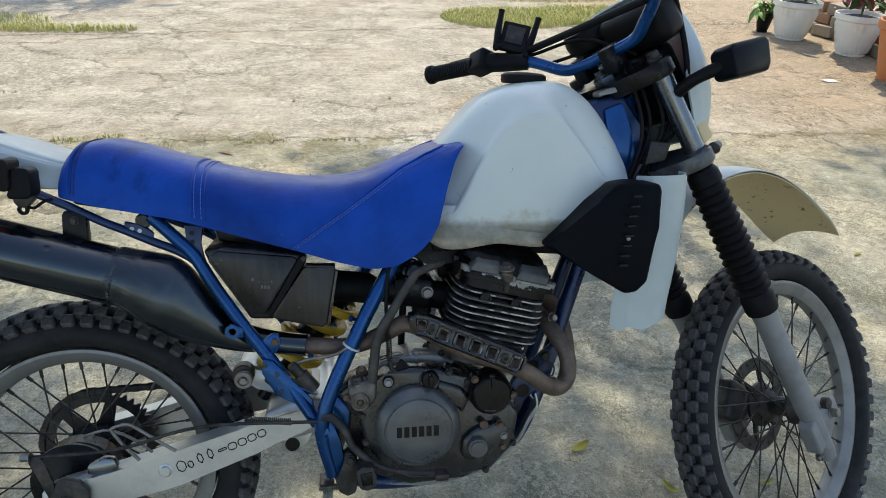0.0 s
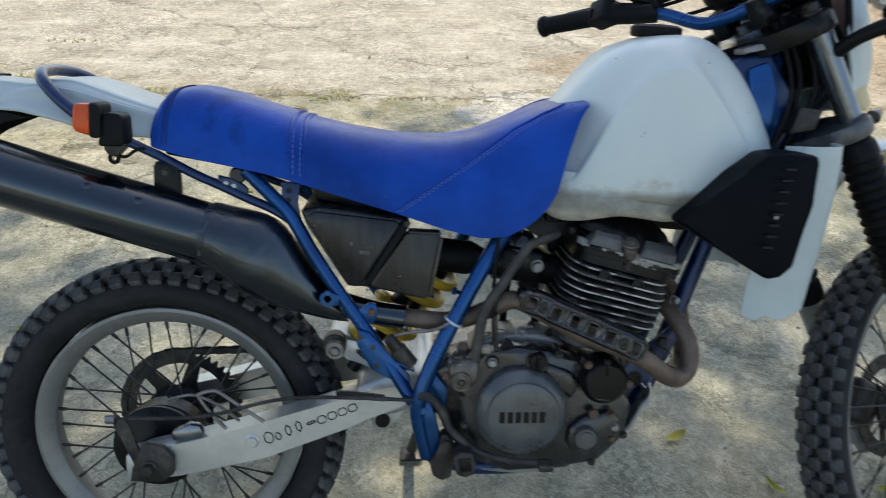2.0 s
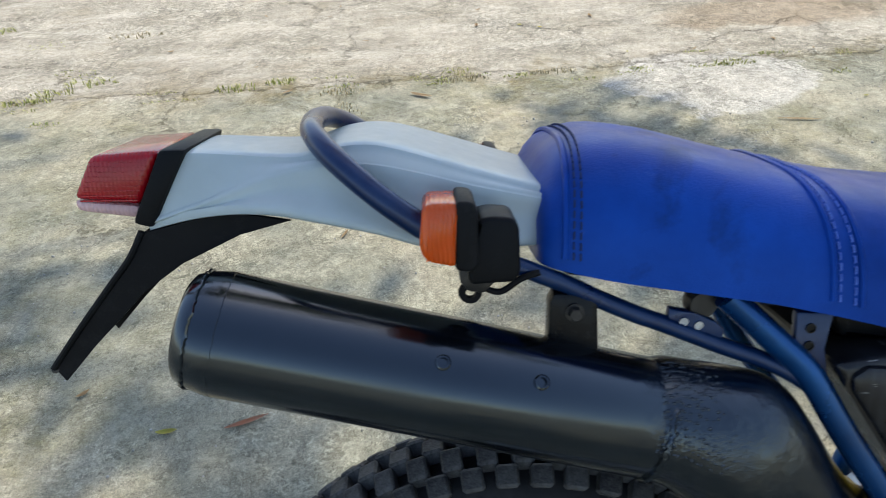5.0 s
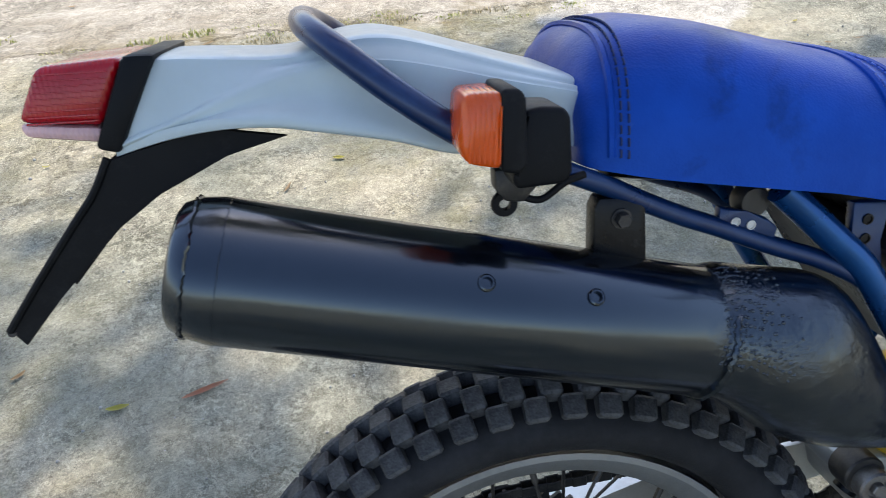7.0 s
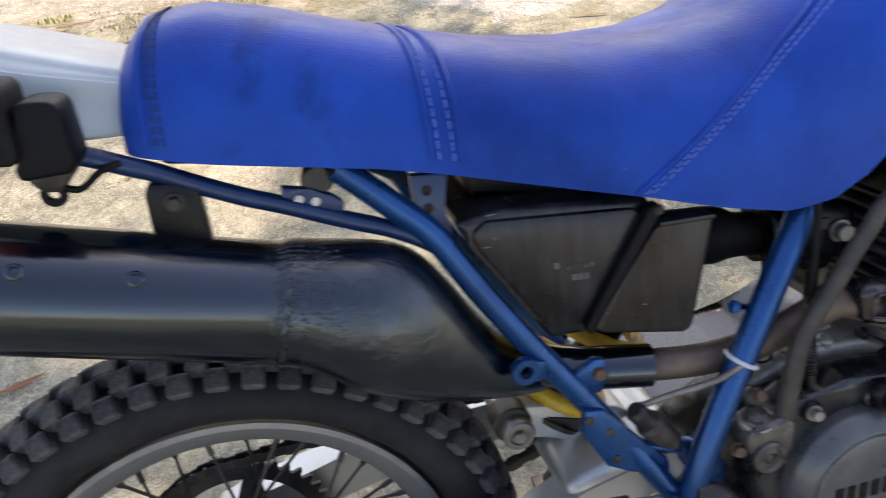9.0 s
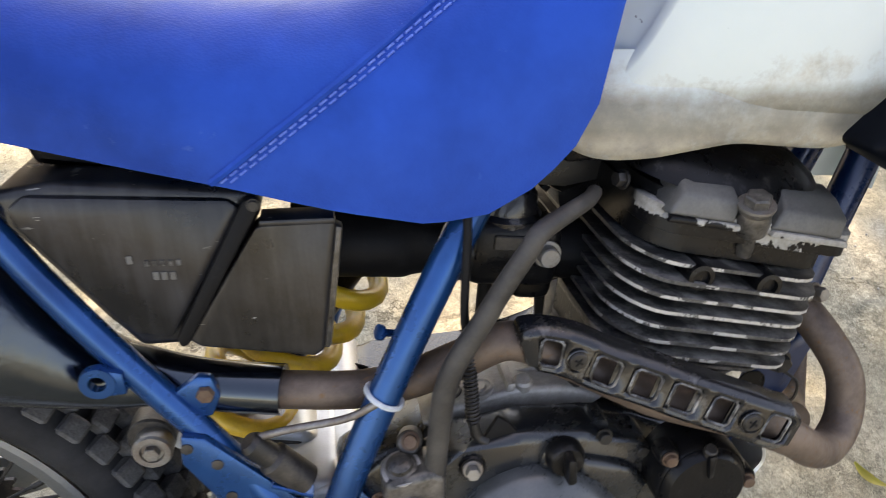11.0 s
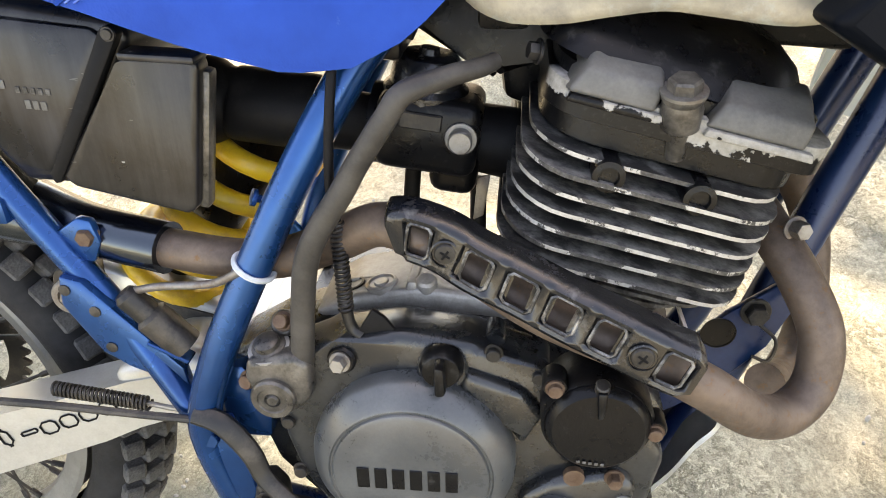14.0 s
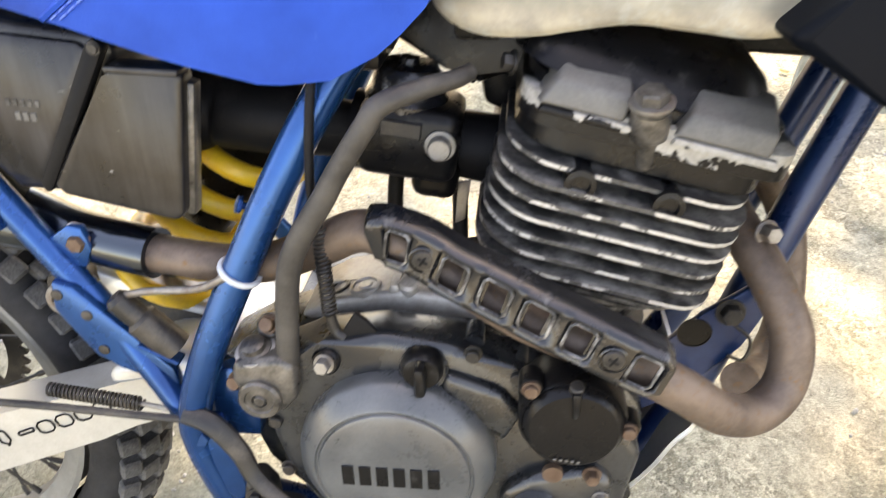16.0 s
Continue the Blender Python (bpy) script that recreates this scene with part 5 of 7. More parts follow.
pipe_part("wire", [(-0.020, -0.112, 0.816), (-0.006, -0.114, 0.812), (0.010, -0.116, 0.822), (0.024, -0.116, 0.826)], 0.0025, RUBBER, "black wire", m=REAR)

# ---------------------------------------------------------------- engine
case = [(0.455, 0.470), (0.500, 0.497), (0.540, 0.510), (0.604, 0.516), (0.660, 0.516), (0.705, 0.505), (0.770, 0.480), (0.800, 0.440), (0.800, 0.380), (0.770, 0.320), (0.700, 0.290), (0.600, 0.285), (0.530, 0.310), (0.490, 0.370), (0.465, 0.42)]
part("crankcase", prism(case, -0.150, -0.085, 0.010, 3), ENGINE, bike, "oily grey crankcase", m=ENG)
low = [(x, min(z, 0.440 if x < 0.70 else 0.475)) for x, z in case]
part("crankcase_rear", prism(low, -0.090, 0.115, 0.010, 3), ENGINE, bike, "oily grey gearbox half", m=ENG)
cov = [(0.512, 0.470), (0.520, 0.505), (0.556, 0.520), (0.600, 0.530), (0.655, 0.524), (0.700, 0.505), (0.765, 0.470), (0.795, 0.430), (0.785, 0.370), (0.745, 0.325), (0.680, 0.315), (0.600, 0.318), (0.545, 0.345), (0.520, 0.390), (0.510, 0.43)]
cover = part("engine_cover", prism(cov, -0.188, -0.146, 0.010, 4), ENGINE, bike, "dark grey engine side cover", m=ENG)
CL = (0.611, -0.165, 0.420)
part("clutch_cover", lathe([(0.0755, 0), (0.0755, 0.011), (0.0735, 0.017), (0.0620, 0.0285), (0.0600, 0.0292), (0.0590, 0.0280), (0.0575, 0.0280), (0.0565, 0.0300), (0.0540, 0.0310), (0.030, 0.0316), (0.002, 0.0318)], 64, CL, (0, -1, 0)), COVER, cover, "round grey clutch cover with scuffs", 28)
for i in range(6):
    a, b = 0.573 + i * 0.0128, 0.0102
    part("badge_bar", box((0.0088, 0.0012, 0.019), pose(a + 0.004, -0.1972, 0.4195, 0, 0, 0), 0.0005, 1), ENGBLACK, cover, "black badge bar")
# raised web, oil filler, breather boss and screws
web = part("cover_web", prism([(0.648, 0.505), (0.690, 0.490), (0.705, 0.470), (0.690, 0.440), (0.672, 0.470), (0.645, 0.488)], -0.197, -0.184, 0.006, 3), ENGINE, cover, m=ENG)
CAPM = ENG @ Matrix.Translation((0.001, -0.009, 0.001))
part("filler_boss", lathe([(0.0185, -0.020), (0.0178, 0.0), (0.0160, 0.002)], 28, (0.632, -0.184, 0.503), (0, -1, 0)), ENGINE, cover, m=CAPM)
cap = part("oil_filler", lathe([(0.0152, -0.002), (0.0152, 0.005), (0.0140, 0.007), (0.0136, 0.010), (0.0125, 0.0112), (0.002, 0.0115)], 32, (0.632, -0.184, 0.509), (0, -1, 0)), ENGBLACK, cover, "black oil filler cap", m=CAPM)
part("cap_grip", prism([(0.6285, 0.497), (0.6365, 0.498), (0.6355, 0.521), (0.6285, 0.522)], -0.208, -0.193, 0.003, 2), ENGBLACK, cap, m=CAPM)
IGN = (0.7385, -0.178, 0.4785)
ign = part("filter_cover", lathe([(0.0375, -0.02), (0.0375, 0.014), (0.0355, 0.018), (0.0345, 0.0175), (0.033, 0.022), (0.030, 0.0245), (0.002, 0.0255)], 48, IGN, (0, -1, 0)), ENGBLACK, bike, "round black oil filter cover")
part("cover_rib", prism([(0.735, 0.514), (0.742, 0.514), (0.741, 0.494), (0.737, 0.491)], -0.207, -0.192, 0.003, 2), ENGBLACK, ign)
part("rib_cap", lathe([(0.0050, -0.006), (0.0050, 0.002), (0.0040, 0.003)], 16, (0.7385, -0.200, 0.5145), (0, -0.4, 1)), DARKMETAL, ign)
for x, z in ((0.709, 0.508), (0.776, 0.476)):
    d = Vector((x, 0, z)) - Vector((IGN[0], 0, IGN[2]))
    part("screw_ear", lathe([(0.0085, 0), (0.0085, 0.013), (0.0075, 0.015)], 20, (x, -0.180, z), (0, -1, 0)), ENGBLACK, ign)
    part("screw", bolt((x, -0.195, z), (0, -1, 0), 0.0048, 0.004, False), RUST, ign, "cross-head screw")
for k in range(5):
    part("mark", box((0.0022, 0.0006, 0.002), pose(0.727 + k * 0.004, -0.2037, 0.4535 - 0.0004 * k), 0), FIN, ign)
plug = part("oil_gallery", prism([(0.690, 0.395), (0.712, 0.412), (0.755, 0.425), (0.775, 0.41), (0.772, 0.385), (0.735, 0.370), (0.722, 0.352), (0.700, 0.350), (0.686, 0.365)], -0.200, -0.160, 0.008, 3), ENGINE, bike, "grey oil gallery casting", m=ENG)
part("plug", lathe([(0.0185, 0), (0.0185, 0.010), (0.017, 0.013), (0.0135, 0.013), (0.0125, 0.0155), (0.002, 0.016)], 32, (0.716, -0.199, 0.381), (0, -1, 0)), COVER, plug, "round grey plug", m=ENG)
part("plug", lathe([(0.0076, 0), (0.0076, 0.005), (0.002, 0.0055)], 20, (0.728, -0.199, 0.421), (0, -1, 0)), RUST, plug, m=ENG)
part("bolt", bolt((0.757, -0.199, 0.420), (0, -1, 0), 0.0055, 0.007), RUST, plug, m=ENG)
part("bolt", bolt((0.765, -0.199, 0.396), (0, -1, 0), 0.0050, 0.005, False), STEEL, plug, m=ENG)
part("bolt", bolt((0.764, -0.190, 0.372), (0, -1, 0), 0.0055, 0.006), RUST, plug, m=ENG)
for x, z in ((0.668, 0.523), (0.70, 0.505), (0.516, 0.445), (0.520, 0.395), (0.56, 0.335), (0.66, 0.318), (0.735, 0.326), (0.785, 0.375)):
    lugm = part("case_screw", lathe([(0.0082, -0.026), (0.0078, -0.006), (0.0072, -0.005)], 18, (x, -0.180, z - 0.007 * (z > 0.5)), (0, -1, 0)), ENGINE, cover, m=ENG)
    part("screw", bolt((x, -0.1855, z - 0.007 * (z > 0.5)), (0, -1, 0), 0.0050, 0.0045, False), DARKMETAL, lugm, m=ENG)
st = part("stud", lathe([(0.0105, -0.02), (0.0105, 0.004), (0.009, 0.006)], 24, (0.563, -0.188, 0.512), (-0.1, -1, 0.15)), ENGBLACK, bike, "threaded stud with a bright nut", m=Matrix.Translation((-0.001, 0.022, -0.010)))
part("nut", bolt((0.5625, -0.194, 0.513), (-0.1, -1, 0.15), 0.0058, 0.007), STEEL, st, m=Matrix.Translation((-0.001, 0.022, -0.010)))
# rough top of the crankcase seen between the tubes
TOP = Matrix.Translation((-0.002, 0.028, -0.014))
gtop = part("gearbox_top", prism([(0.530, 0.520), (0.560, 0.537), (0.610, 0.547), (0.655, 0.543), (0.690, 0.527), (0.66, 0.51), (0.57, 0.505)], -0.147, -0.078, 0.005, 3), PALE, bike, "pale grey gearbox top", m=TOP)
part("plug", lathe([(0.0125, -0.004), (0.0125, 0.003), (0.010, 0.004), (0.009, 0.0025), (0.006, 0.0025), (0.005, 0.004), (0.002, 0.004)], 24, (0.583, -0.134, 0.5405), (-0.2, 0, 1)), PALE, gtop, m=TOP)
part("rib", prism([(0.548, 0.527), (0.640, 0.546), (0.640, 0.550), (0.552, 0.537)], -0.122, -0.118, 0.001), PALE, gtop, m=TOP)
part("rib", prism([(0.602, 0.540), (0.611, 0.540), (0.611, 0.551), (0.604, 0.551)], -0.146, -0.09, 0.002), PALE, gtop, m=TOP)
part("boss", lathe([(0.008, -0.01), (0.008, 0.006), (0.006, 0.008), (0.002, 0.008)], 18, (0.618, -0.140, 0.545), (0, -0.3, 1)), PALE, gtop, m=TOP)
part("hole", lathe([(0.009, -0.004), (0.009, 0.0008), (0.007, 0.001), (0.007, -0.002)], 18, (0.560, -0.128, 0.5365), (-0.4, 0, 1)), ENGBLACK, gtop, m=TOP)
for x, y, z in ((0.640, -0.105, 0.544), (0.664, -0.138, 0.541)):
    part("bolt", bolt((x, y, z), (0, -0.35, 1), 0.005, 0.006), DARKMETAL, gtop, m=TOP)
# oil line block and pipe
UNI = Matrix.Translation((0, 0.024, -0.001))
blk = part("oil_union", prism([(0.494, 0.504), (0.531, 0.511), (0.541, 0.502), (0.540, 0.474), (0.527, 0.459), (0.503, 0.459), (0.497, 0.476), (0.491, 0.488)], -0.202, -0.166, 0.006, 3), UNION, bike, "grimy oil line union", m=UNI)
part("union_cap", lathe([(0.0125, 0), (0.0125, 0.002), (0.0095, 0.003), (0.0090, 0.007), (0.0065, 0.0085), (0.002, 0.0088)], 24, (0.508, -0.187, 0.507), (-0.15, -0.3, 1)), UNION, blk, "greasy round cap", m=UNI)
part("screw", bolt((0.517, -0.176, 0.522), (-0.1, -0.8, 0.5), 0.0055, 0.006, False), RUST, blk, m=UNI)
part("screw", bolt((0.490, -0.188, 0.478), (-0.2, -1, 0.2), 0.0055, 0.006, False), RUST, blk, m=UNI)
part("lug", lathe([(0.010, -0.03), (0.010, 0.0), (0.008, 0.002)], 18, (0.516, -0.174, 0.519), (-0.1, -0.8, 0.5)), UNION, blk, m=UNI)
part("washer", lathe([(0.0155, -0.004), (0.0155, 0.002), (0.009, 0.0025)], 24, (0.508, -0.187, 0.5055), (-0.15, -0.3, 1)), PALE, blk, m=UNI)
part("union_eye", lathe([(0.0165, 0), (0.0165, 0.004), (0.0150, 0.006), (0.0112, 0.006), (0.0105, 0.0048), (0.0060, 0.0052), (0.0052, 0.0035), (0.0035, 0.0062), (0.001, 0.0062)], 28, (0.512, -0.201, 0.474), (0, -1, 0)), UNION, blk, m=UNI)
oil = [(0.664, -0.125, 0.702), (0.656, -0.135, 0.7005), (0.638, -0.150, 0.699), (0.6134, -0.165, 0.693), (0.603, -0.168, 0.680), (0.584, -0.168, 0.651), (0.5717, -0.168, 0.630), (0.555, -0.168, 0.604), (0.544, -0.168, 0.579), (0.538, -0.168, 0.5435), (0.533, -0.167, 0.498)]
pipe_part("oil_pipe", oil, [0.0056, 0.0060, 0.0066, 0.0072, 0.0074, 0.0076, 0.0080, 0.0083, 0.0085, 0.0085, 0.0085], OILPIPE, "grey bent oil line", 14, 6)
# clutch cable, its spring and arm
pipe_part("clutch_cable", [(0.5673, -0.135, 0.7202), (0.5659, -0.148, 0.6930), (0.5631, -0.153, 0.6628), (0.5611, -0.155, 0.6299), (0.5629, -0.153, 0.6032)], 0.0032, RUBBER, "black control cable")
part("cable_spring", coil((0.5631, -0.1530, 0.6020), (0.5654, -0.1580, 0.5364), 0.0048, 0.0011, 20, 6, 10), DARKMETAL, bike, "thin dark coil spring")
pipe_part("cable_end", [(0.5654, -0.158, 0.5364), (0.5683, -0.158, 0.5225), (0.5756, -0.160, 0.5171)], 0.0042, DARKMETAL)
part("clutch_arm", prism([(0.570, 0.520), (0.584, 0.544), (0.592, 0.538), (0.604, 0.522), (0.600, 0.512), (0.585, 0.512)], -0.182, -0.178, 0.001), RUBBER, bike, "rusty dark clutch arm", m=ENG)
part("bolt", bolt((0.598, -0.182, 0.518), (0, -1, 0), 0.004, 0.004, False), RUST, bike, m=ENG)

# cylinder: finned barrel leaning forward
TILT_C = radians(14)
CU, CW = Vector((math.cos(TILT_C), 0, -math.sin(TILT_C))), Vector((math.sin(TILT_C), 0, math.cos(TILT_C)))
CYL = Vector((0.588, -0.012, 0.8014))  # x and z along CU and CW


def cyl(u, y, w):
    """A place on the barrel: along the engine, across it, up its leaning axis."""
    return Vector((0, 1.3 * (CYL.y + y) - 0.004, 0)) + CU * (CYL.x + 0.896 * u) + CW * (CYL.z + 0.863 * (w - 0.047))


def rounded(hx, hy, r, n=7):
    out = []
    for cx, cy, a0 in ((hx - r, hy - r, 0), (-hx + r, hy - r, 90), (-hx + r, -hy + r, 180), (hx - r, -hy + r, 270)):
        for i in range(n):
            a = radians(a0 + 90 * i / (n - 1))
            out.append((cx + r * math.cos(a), cy + r * math.sin(a)))
    return out


def slab(hx, hy, r, w0, w1, inset=0.0012, mats=False, ahead=0.0):
    """A rounded slab square to the barrel; its rim faces take the second material."""
    bm = bmesh.new()
    o, i = rounded(hx, hy, r), rounded(hx - inset, hy - inset, max(r - inset, 0.001))
    rings = [[cyl(u + ahead, y, w) for u, y in ring] for ring, w in ((i, w0), (o, w0 + inset * 0.6), (o, w1 - inset * 0.6), (i, w1))]
    sheet(bm, rings, True, True)
    if mats:
        bm.faces.ensure_lookup_table()
        k = len(o)
        for f in bm.faces[k:2 * k]:
            f.material_index = 1
    return bm


barrel = part("cylinder", slab(0.066, 0.082, 0.05, -0.100, 0.085), ENGBLACK, bike, "black finned air-cooled cylinder with chipped bright fin edges")
for i in range(10):
    w = 0.0525 - i * 0.0142
    big = 0.100 if i < 7 else 0.100 - 0.012 * (i - 6)
    dep = 0.112 if i < 7 else 0.112 - 0.010 * (i - 6)
    if i == 0:
        big, dep = 0.097, 0.108
    part("fin", slab(big * 0.96, dep, 0.040, w, w + 0.0042, 0.0009, True, 0.002), [FIN, CHIPPED if i < 7 else FIN], barrel)
for u, y, w in ((-0.035, -0.108, 0.047), (0.028, -0.108, 0.047)):
    part("boss", lathe([(0.0100, -0.02), (0.0100, 0.004), (0.0065, 0.0045), (0.006, 0.001), (0.002, 0.001)], 22, cyl(u, y, w), (0, -1, 0)), ENGBLACK, barrel)
part("base_gasket", slab(0.072, 0.088, 0.04, -0.105, -0.093), HEADGREY, barrel)
# head
head = part("cylinder_head", slab(0.094, 0.098, 0.038, 0.058, 0.112, 0.004, ahead=0.008), ENGBLACK, bike, "black cylinder head")
part("head_flange", slab(0.100, 0.104, 0.03, 0.078, 0.100, 0.0015, ahead=0.010), PEEL, head, "flaking black head flange")
dome = []
for w, hx, hy in ((0.112, 0.098, 0.098), (0.122, 0.096, 0.094), (0.140, 0.088, 0.080), (0.152, 0.072, 0.064), (0.158, 0.045, 0.045), (0.159, 0.01, 0.01)):
    dome.append([cyl(u - 0.004, y, w - 0.0006 * u / 0.01) for u, y in rounded(hx, hy, min(hx, hy) * 0.45, 6)])
bm = bmesh.new()
sheet(bm, dome, True, True)
part("rocker_cover", bm, ENGBLACK, head, "black rocker cover", 50)


def tappet(u0, u1, w0, w1):
    """A raised inspection cover on the near face of the head, with a slanting upper facet."""
    bm = bmesh.new()
    rings = [
        [(u0 - 0.015, -0.090, w0 - 0.004), (u1 + 0.006, -0.090, w0 - 0.004), (u1 + 0.008, -0.070, w1 + 0.004), (u0 - 0.004, -0.070, w1 + 0.004)],
        [(u0 - 0.012, -0.1065, w0), (u1 + 0.001, -0.1065, w0), (u1 + 0.004, -0.104, w1 - 0.012), (u0 - 0.004, -0.104, w1 - 0.012)],
        [(u0 - 0.012, -0.1065, w0), (u1 + 0.001, -0.1065, w0), (u1, -0.091, w1), (u0, -0.091, w1)],
    ]
    v = [[bm.verts.new(cyl(*p)) for p in r] for r in rings[:2]]
    top = [bm.verts.new(cyl(*p)) for p in rings[2][2:]]
    a, b = v
    bm.faces.new(a[::-1]), bm.faces.new(b), bm.faces.new((b[3], b[2], top[0], top[1]))
    bm.faces.new((a[0], a[1], b[1], b[0])), bm.faces.new((a[2], a[3], top[1], top[0]))
    bm.faces.new((a[1], a[2], top[0], b[2], b[1])), bm.faces.new((a[3], a[0], b[0], b[3], top[1]))
    bmesh.ops.bevel(bm, geom=bm.edges[:], offset=0.0028, segments=3, affect="EDGES", profile=0.5, clamp_overlap=True)
    return bm


for u0, u1, w0, w1 in ((-0.066, -0.0215, 0.096, 0.1255), (0.0260, 0.0790, 0.096, 0.1255)):
    tc = part("tappet_cover", tappet(u0, u1, w0, w1), HEADGREY, head, "flaking grey tappet cover")
    o = cyl(u0 - 0.012, -0.1075, w0 - 0.010)
    part("cover_edge", prism([(0, 0.003), (u1 - u0 + 0.014, 0.003), (u1 - u0 + 0.012, 0.0085), (0.002, 0.008)], 0, 0.03, 0.0015), PEEL, tc, "", m=Matrix(((CU.x, 0, CW.x, o.x), (0, 1, 0, o.y), (CU.z, 0, CW.z, o.z), (0, 0, 0, 1))))
BANJO, UPW = cyl(-0.003, -0.1035, 0.099), Vector((-0.05, -0.25, 1)).normalized()
vc = part("oil_banjo", lathe([(0.006, -0.03), (0.0065, -0.012), (0.0115, -0.008), (0.0125, 0.004), (0.0112, 0.009), (0.0126, 0.011), (0.0126, 0.0135), (0.010, 0.0145)], 26, BANJO, UPW), UNION, head, "corroded banjo bolt and union")
part("washer", lathe([(0.0135, 0), (0.0135, 0.002)], 24, BANJO + UPW * 0.0140, UPW), STEEL, vc)
part("nut", lathe([(0.0098, 0), (0.0098, 0.006), (0.0085, 0.0075), (0.002, 0.0078)], 6, BANJO + UPW * 0.0160, UPW), UNION, vc)
part("head_nut", bolt(cyl(-0.098, -0.07, 0.104), (-1, -0.3, 0.2), 0.006, 0.006), DARKMETAL, head)
part("bolt", bolt((0.869, -0.108, 0.586), (0.3, -1, 0.2), 0.0065, 0.010), STEEL, bike, "bright engine mount bolt")

# carburettor and rubbers
part("intake_rubber", tube([(0.440, -0.050, 0.652), (0.452, -0.05, 0.651), (0.464, -0.05, 0.650), (0.470, -0.05, 0.649), (0.505, -0.050, 0.645), (0.530, -0.050, 0.642), (0.548, -0.05, 0.638), (0.575, -0.048, 0.634)], [0.033, 0.0325, 0.0265, 0.0285, 0.0285, 0.0285, 0.023, 0.022], 28, 5), RUBBER, bike, "black rubber intake hose", 50)
carb = part("carburettor", box((0.075, 0.066, 0.056), pose(0.615, -0.045, 0.632, 0, 8, 0), 0.010, 3), ENGBLACK, bike, "oily black carburettor", m=CARB)
part("bell", lathe([(0.030, 0), (0.030, 0.018), (0.026, 0.021), (0.002, 0.0215)], 32, (0.571, -0.046, 0.634), (0.98, 0, -0.14)), ENGBLACK, carb, m=CARB)
part("top_cap", lathe([(0.029, -0.012), (0.031, 0), (0.031, 0.006), (0.027, 0.010), (0.025, 0.024), (0.021, 0.029), (0.008, 0.030), (0.007, 0.034), (0.002, 0.034)], 32, (0.612, -0.046, 0.655), (0.12, -0.05, 1)), SHIELD, carb, "black diaphragm cap", m=CARB)
part("float_bowl", box((0.036, 0.044, 0.034), pose(0.633, -0.044, 0.600, 0, 8, 0), 0.010, 3), ENGBLACK, carb, m=CARB)
part("drain_bolt", bolt((0.640, -0.079, 0.633), (0, -1, 0), 0.0085, 0.009, False), STEEL, carb, "bright brass screw", m=CARB)
part("bolt_collar", lathe([(0.0135, -0.012), (0.0135, 0.004), (0.011, 0.006)], 24, (0.640, -0.072, 0.633), (0, -1, 0)), ENGBLACK, carb, m=CARB)
part("id_plate", box((0.030, 0.004, 0.012), pose(0.612, -0.079, 0.645, 0, 8, 0), 0.001, 1), DARKMETAL, carb, m=CARB)
part("intake_stub", tube([(0.650, -0.045, 0.624), (0.672, -0.045, 0.620), (0.69, -0.045, 0.616), (0.71, -0.045, 0.612)], [0.026, 0.027, 0.027, 0.027], 26, 3), RUBBER, bike, "black rubber intake stub", 50)
for x0, z0, x1, z1, r in ((0.601, 0.615, 0.596, 0.520, 0.0065), (0.650, 0.590, 0.655, 0.46, 0.0065)):
    pipe_part("breather_hose", [(x0, -0.045, z0), ((x0 + x1) / 2 - 0.002, -0.045, (z0 + z1) / 2), (x1, -0.03, z1)], r, RUBBER, "black breather hose")
part("choke_plate", prism([(0.650, 0.598), (0.660, 0.600), (0.655, 0.566), (0.647, 0.562)], -0.062, -0.059, 0.001), STEEL, bike)
pipe_part("throttle_cable", [(0.60, -0.055, 0.700), (0.62, -0.05, 0.735), (0.68, -0.03, 0.765), (0.80, 0.0, 0.80)], 0.004, RUBBER)
pipe_part("fuel_hose", [(0.690, -0.05, 0.745), (0.687, -0.035, 0.72), (0.676, -0.02, 0.690), (0.655, -0.02, 0.668)], 0.006, RUBBER, "black fuel hose")
part("fuel_tap", box((0.034, 0.034, 0.030), pose(0.668, -0.075, 0.728), 0.005, 2), ENGBLACK, bike, "black fuel tap")
# Added block that hides the head's sunlit back and shades it.
part("head_back_block", prism([(0.655, 0.745), (0.700, 0.745), (0.696, 0.640), (0.668, 0.650)], -0.030, 0.125, 0.006, 2), ENGBLACK, bike, "black block added to shade the back of the head")
# Added black block: closes the gap over the head and blocks sun.
part("tank_gap_block", prism([(0.66, 0.745), (0.70, 0.79), (0.92, 0.79), (0.945, 0.745), (0.905, 0.690), (0.77, 0.700), (0.70, 0.700)], -0.045, 0.105, 0.006, 2), ENGBLACK, bike, "black block added to fill and shade the gap under the tank")
# The shadow round the backbone is drawn as a plain black block.
part("tank_tunnel", prism([(0.62, 0.735), (0.70, 0.80), (0.98, 0.84), (1.0, 0.80), (0.92, 0.752), (0.72, 0.742)], -0.07, 0.07, 0.01, 2), ENGBLACK, bike, "black block for the shadow round the frame backbone")

# ---------------------------------------------------------------- air box, covers, shock
abx = part("air_box", prism([(0.258, 0.736), (0.300, 0.741), (0.424, 0.726), (0.430, 0.712), (0.372, 0.610), (0.330, 0.612), (0.315, 0.640), (0.268, 0.715)], -0.123, 0.06, 0.007, 3), BOXBLACK, bike, "scuffed black air box cover")
part("cover_panel", prism([(0.2705, 0.7265), (0.2820, 0.7345), (0.4080, 0.7205), (0.4165, 0.7125), (0.3552, 0.6200), (0.3292, 0.6250), (0.2720, 0.7140)], -0.128, -0.120, 0.004, 2), BOXBLACK, abx)
